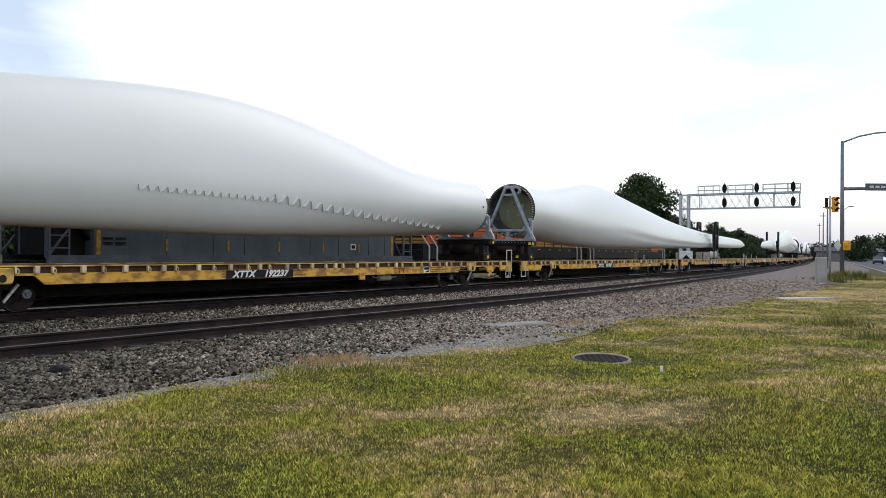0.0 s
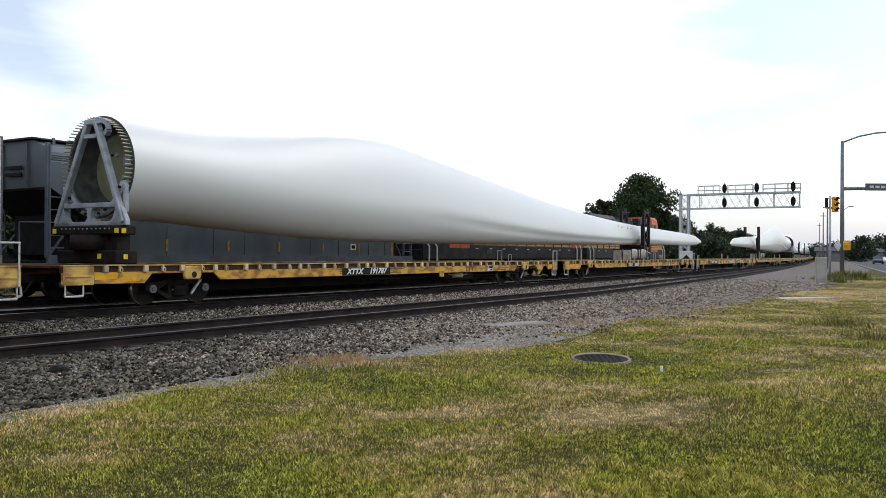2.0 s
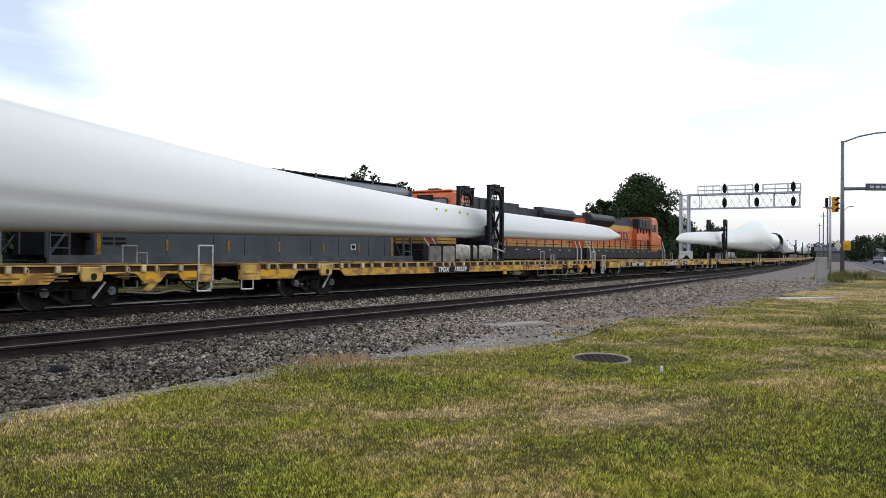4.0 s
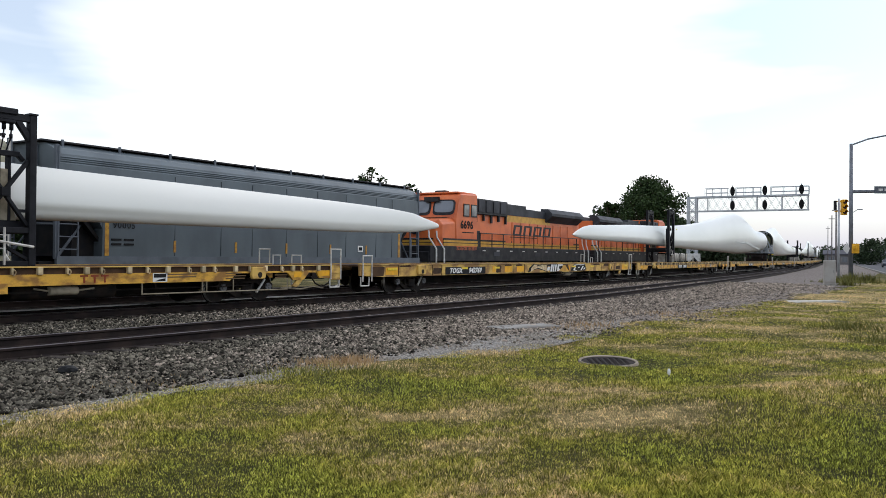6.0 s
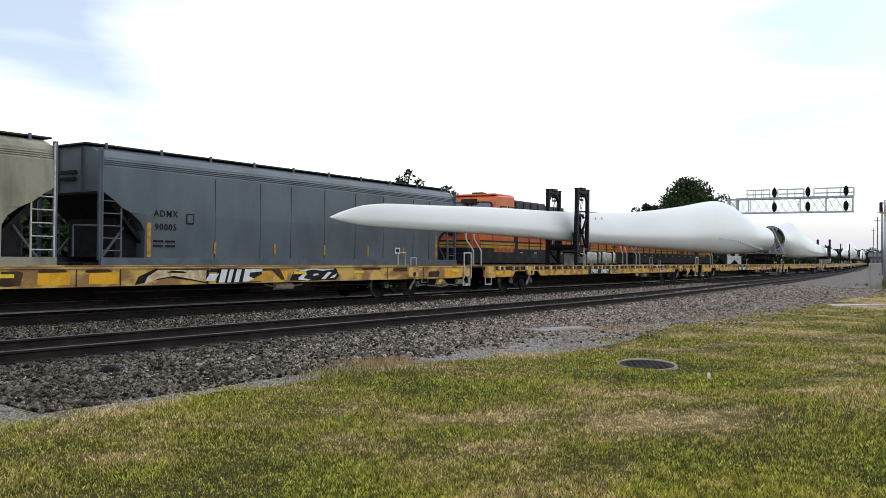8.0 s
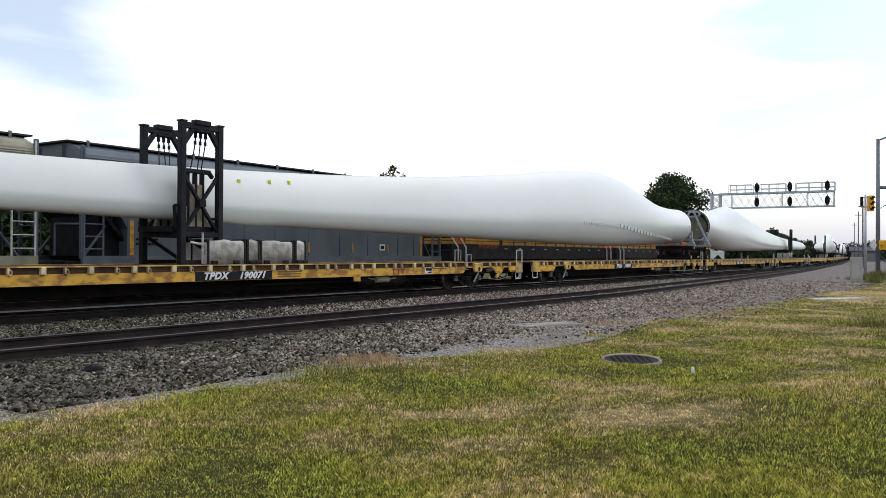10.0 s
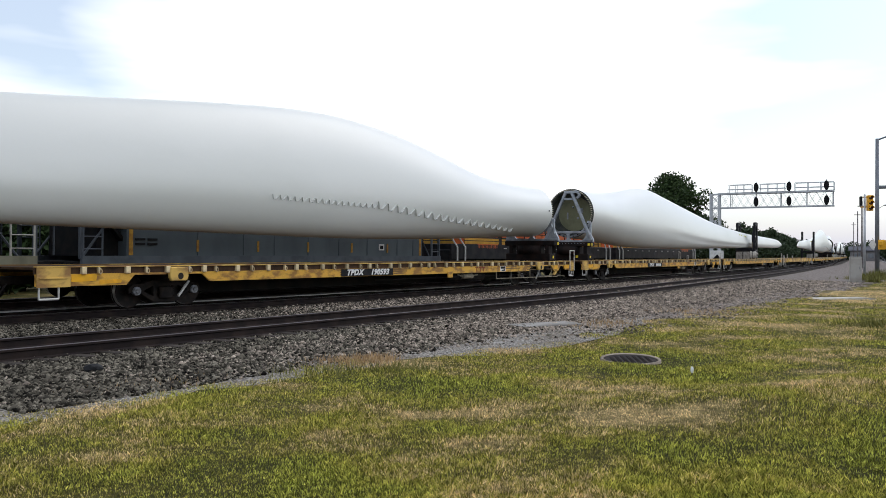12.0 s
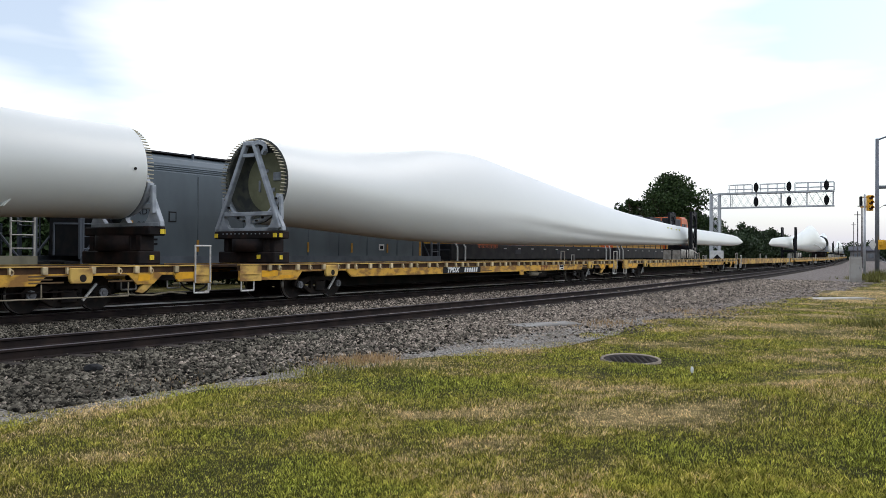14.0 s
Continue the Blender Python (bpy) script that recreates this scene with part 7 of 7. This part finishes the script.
def street_lamp(x, y, h):
    top = thing("street_lamp", "slim grey street lamp with cobra head", "street lamp", pose(x, y, 0))
    bm = bmesh.new()
    bar(bm, (-1.1, 0, 0), (-1.1, 0, h - 0.5), 0.09, 8, 0.06)
    part("pole", bm, POLE, top)
    bm = bmesh.new()
    bar(bm, (-1.1, 0, h - 0.5), (-0.35, 0, h - 0.02), 0.04, 6)
    part("arm", bm, POLE, top)
    bm = bmesh.new()
    loft(bm, [[(xx, yy * w, h + zz * w) for yy, zz in ((-1, 0), (0, 0.6), (1, 0), (0, -0.6))] for xx, w in ((-0.4, 0.05), (-0.2, 0.16), (0.2, 0.14), (0.35, 0.05))])
    part("head", bm, GALVANISED, top)


def parked_car(x, y, turn, paint, label, tall=1.45):
    top = thing("car", label, "car", pose(x, y, 0.10, 0, 0, turn), "cars on the street")
    bm = bmesh.new()
    prof = [(-2.2, 0.35), (-2.25, 0.75), (-1.95, 0.92), (-1.2, 0.98), (-0.6, tall), (0.9, tall), (1.6, 1.0), (2.2, 0.92), (2.25, 0.4), (1.9, 0.3), (-1.9, 0.3)]
    plate(bm, prof, -0.85, 0.85)
    part("body", bm, paint, top, "", 0.06)
    bm = bmesh.new()
    plate(bm, [(-1.05, 1.0), (-0.56, tall - 0.08), (0.85, tall - 0.08), (1.4, 1.02)], -0.87, 0.0)
    part("window", bm, GLASS, top)
    bm = bmesh.new()
    plate(bm, [(-1.05, 1.0), (-0.56, tall - 0.08), (0.85, tall - 0.08), (1.4, 1.02)], 0.005, 0.87)
    part("window", bm, GLASS, top)
    for dx in (-1.4, 1.4):
        for s in (-1, 1):
            bm = bmesh.new()
            bar(bm, (dx, s * 0.7, 0.32), (dx, s * 0.9, 0.32), 0.32, 14)
            part("wheel", bm, TYRE, top)
    return top


def building(x, y, w, d, h, turn):
    top = thing("building", "low pale commercial building with dark pitched roof", "building", pose(x, y, 0, 0, 0, turn), "far buildings")
    bm = bmesh.new()
    box(bm, -w / 2, w / 2, -d / 2, d / 2, 0, h)
    part("wall", bm, WALL_BRICK, top)
    bm = bmesh.new()
    loft(bm, [[(xx, -d / 2 - 0.5, h + 0.02), (xx, d / 2 + 0.5, h + 0.02), (xx, d / 2 + 0.5, h + 0.25), (xx, 0, h + 1.5), (xx, -d / 2 - 0.5, h + 0.25)] for xx in (-w / 2 - 0.5, w / 2 + 0.5)])
    for f in bm.faces:
        f.smooth = False
    part("roof", bm, ROOF, top)
    n = int(w / 2.6)
    for k in range(n):
        xx = -w / 2 + (k + 0.5) * w / n
        bm = bmesh.new()
        box(bm, xx - 0.7, xx + 0.7, -d / 2 - 0.04, -d / 2 + 0.05, 0.9, h - 0.7)
        part("window", bm, GLASS, top)


signal_pole()
traffic_signal()
cabinet()
bollard(30.7, 57.5, 1.5, 0.4)
for x, y, h in ((49.9, 110, 8.6), (67.3, 150, 9.4), (97.7, 220, 10.2)):
    utility_pole(x, y, h)
street_lamp(53.0, 110, 8.1)
building(119.5, 262, 7.5, 7, 3.0, -25)
building(150, 300, 18, 10, 3.0, -25)
building(172, 310, 20, 12, 3.2, -22)
for s, lat, paint, label in ((150, 10.5, CAR_DARK, "dark sedan on the street"), (140, 14.5, CAR_DARK, "dark hatchback on the street"), (190, 6, CAR_DARK, "dark car on the street"), (230, 9, CAR_WHITE, "white car on the street")):
    x, y = road_at(s, lat)
    c = parked_car(x, y, 90 - math.degrees(ROAD_A), paint, label)
    if s == 150:
        slow_car = c
x, y = road_at(150, 21)
parked_car(x, y, 90 - math.degrees(ROAD_A), CAR_WHITE, "white van beside the street", 1.95)


# ---- small things on the ground ----
def manhole():
    top = thing("manhole", "rusty manhole cover in a raised concrete ring", "manhole", pose(2.44, 13.05, -0.012, 3.5, 0, 0))
    n = 28
    bm = bmesh.new()
    loft(bm, [[(r * math.cos(k * math.tau / n), r * math.sin(k * math.tau / n), z) for k in range(n)] for r, z in ((0.46, -0.08), (0.455, 0.025), (0.445, 0.035), (0.42, 0.032), (0.41, 0.02))], False)
    part("ring", bm, RING, top, "worn brownish concrete ring")
    bm = bmesh.new()
    bar(bm, (0, 0, -0.04), (0, 0, 0.015), 0.412, n)
    cov = part("cover", bm, IRON, top, "rusty cast-iron cover")
    bm = bmesh.new()
    box(bm, -0.025, 0.025, -0.025, 0.025, 0.015, 0.024)
    stud = mesh_of("tread", bm, IRON)
    for k in range(7):
        for j in range(7):
            u, v = -0.27 + 0.09 * k, -0.27 + 0.09 * j
            if math.hypot(u, v) < 0.33:
                again("tread", stud, cov, pose(u, v, 0))


def lump(name, label, category, material, x, y, z, r, seed):
    rng = random.Random(seed)
    bm = bmesh.new()
    bmesh.ops.create_icosphere(bm, subdivisions=2, radius=1.0)
    for v in bm.verts:
        v.co = Vector((v.co.x * r[0], v.co.y * r[1], v.co.z * r[2])) * rng.uniform(0.78, 1.15)
    ob = new(name, mesh_of(name, bm, material))
    ob.matrix_basis = pose(x, y, z, 0, 0, rng.uniform(0, 180))
    return tagged(ob, label, category)


manhole()
bm = bmesh.new()
box(bm, -0.85, 0.85, -0.35, 0.35, -0.1, 0.03)
slab = new("concrete_slab", mesh_of("concrete_slab", bm, PATH, 0.02))
slab.matrix_basis = pose(1.65, 19.0, 0.03, 0, 0, 33)
tagged(slab, "pale broken concrete slab lying in the gravel", "slab")
bm = bmesh.new()
plate(bm, [(-1.1, 0.0), (-0.9, 0.05), (0.9, 0.06), (1.15, 0.02), (1.15, -0.1), (-1.1, -0.1)], -0.4, 0.4)
strip = new("concrete_slab", mesh_of("concrete_slab", bm, CONCRETE, 0.01))
strip.matrix_basis = pose(13.7, 31.8, 0.0, 0, 0, 12)
tagged(strip, "pale weathered concrete slab flush with the dirt", "slab")
lump("black_lump", "black lump of rubber on the ballast", "debris", LUMP, -4.97, 11.0, 0.07, (0.16, 0.09, 0.07), 2)
lump("litter", "small upright scrap of white paper on the grass", "litter", LITTER, 2.96, 11.45, 0.06, (0.022, 0.022, 0.055), 4)
tufts("dry_tufts", "dry straw tufts at the gravel edge", DRY, [(-1.85, 12.3, 0.26, 0.12, 420), (-1.5, 12.6, 0.2, 0.15, 300), (-2.5, 11.9, 0.25, 0.08, 70), (3.4, 20.0, 0.45, 0.14, 150), (2.8, 19.2, 0.4, 0.12, 110), (0.6, 14.0, 0.4, 0.07, 110), (6.0, 24.0, 0.7, 0.13, 180), (-3.6, 10.3, 0.3, 0.08, 120), (-4.4, 9.7, 0.3, 0.07, 120)], 41)
tufts("weeds", "green weeds round the street poles", WEEDS, [(27.4, 59.2, 0.35, 0.6, 300), (28.9, 61.0, 0.3, 0.8, 260), (29.9, 60.9, 0.25, 0.75, 260), (26.3, 58.0, 0.6, 0.35, 260), (30.8, 57.0, 0.5, 0.4, 160), (24.4, 52.3, 0.25, 0.55, 160), (28.2, 58.0, 0.9, 0.25, 300), (9.2, 19.6, 0.35, 0.28, 260), (8.6, 16.5, 0.4, 0.22, 260), (-1.9, 11.2, 0.35, 0.15, 260), (-0.9, 11.6, 0.3, 0.15, 220)], 42)


build_track("near_track", "rusty empty railway track with shiny rail heads", siding, -40, 215, (-12, 150), RAILHEAD)
build_track("running_track", "railway track under the moving train", lambda s: 0.0, -60, 600, (-12, 110), POLISHED)
build_track("parked_track", "railway track under the standing train", lambda s: PARKED - 0.7525, -60, 600, (-12, 40), RAILHEAD)
build_stones()
build_grass()


# ---- what moves: the whole train, along the line ----
def travelled(t):
    ts, ds = zip(*TRAVEL)
    return float(np.interp(t, ts, ds))


def car_rows(k):
    a = (CAR - TC) / 2
    rows = []
    for t, d in TRAVEL:
        s = JOINT0 + (k - 1) * CAR - d
        x0, y0, _ = line(s + a, MAIN)
        x1, y1, _ = line(s + CAR - a, MAIN)
        turn = math.atan2(y1 - y0, x1 - x0)
        rows.append((t, pose(x0 - a * math.cos(turn), y0 - a * math.sin(turn), ZR, 0, 0, math.degrees(turn))))
    return rows


def load_rows(at, to, side):
    rows = []
    for t, d in TRAVEL:
        m = chord(LOAD0 + at - d, LOAD0 + to - d)
        rows.append((t, m @ pose(0, side, 1.076) if side else m))
    return rows


def motions():
    for k, ob in cars.items():
        walk(ob, car_rows(k))
    # one car creeps along the street
    rows = []
    for t in (0, 2, 4, 6, 8, 10, 12, 14):
        x, y = road_at(150 - 2.0 * t, 10.5)
        rows.append((t, pose(x, y, 0.10, 0, 0, 90 - math.degrees(ROAD_A))))
    walk(slow_car, rows)
    for ob, at, to, side in loads:
        walk(ob, load_rows(at, to, side))
    for k in range(0, 7):
        turning = [o for o in cars[k].children_recursive if o.name.startswith(("wheel", "axle"))]
        for o in turning:
            home = o.matrix_basis.copy()
            flip = home.to_3x3()[0][0] < 0
            rows = []
            for n in range(0, 421):
                t = n / 30
                rows.append((t, home @ pose(0, 0, 0, 0, (1 if flip else -1) * math.degrees(travelled(t) / 0.44) % 360, 0)))
            walk(o, rows)


motions()
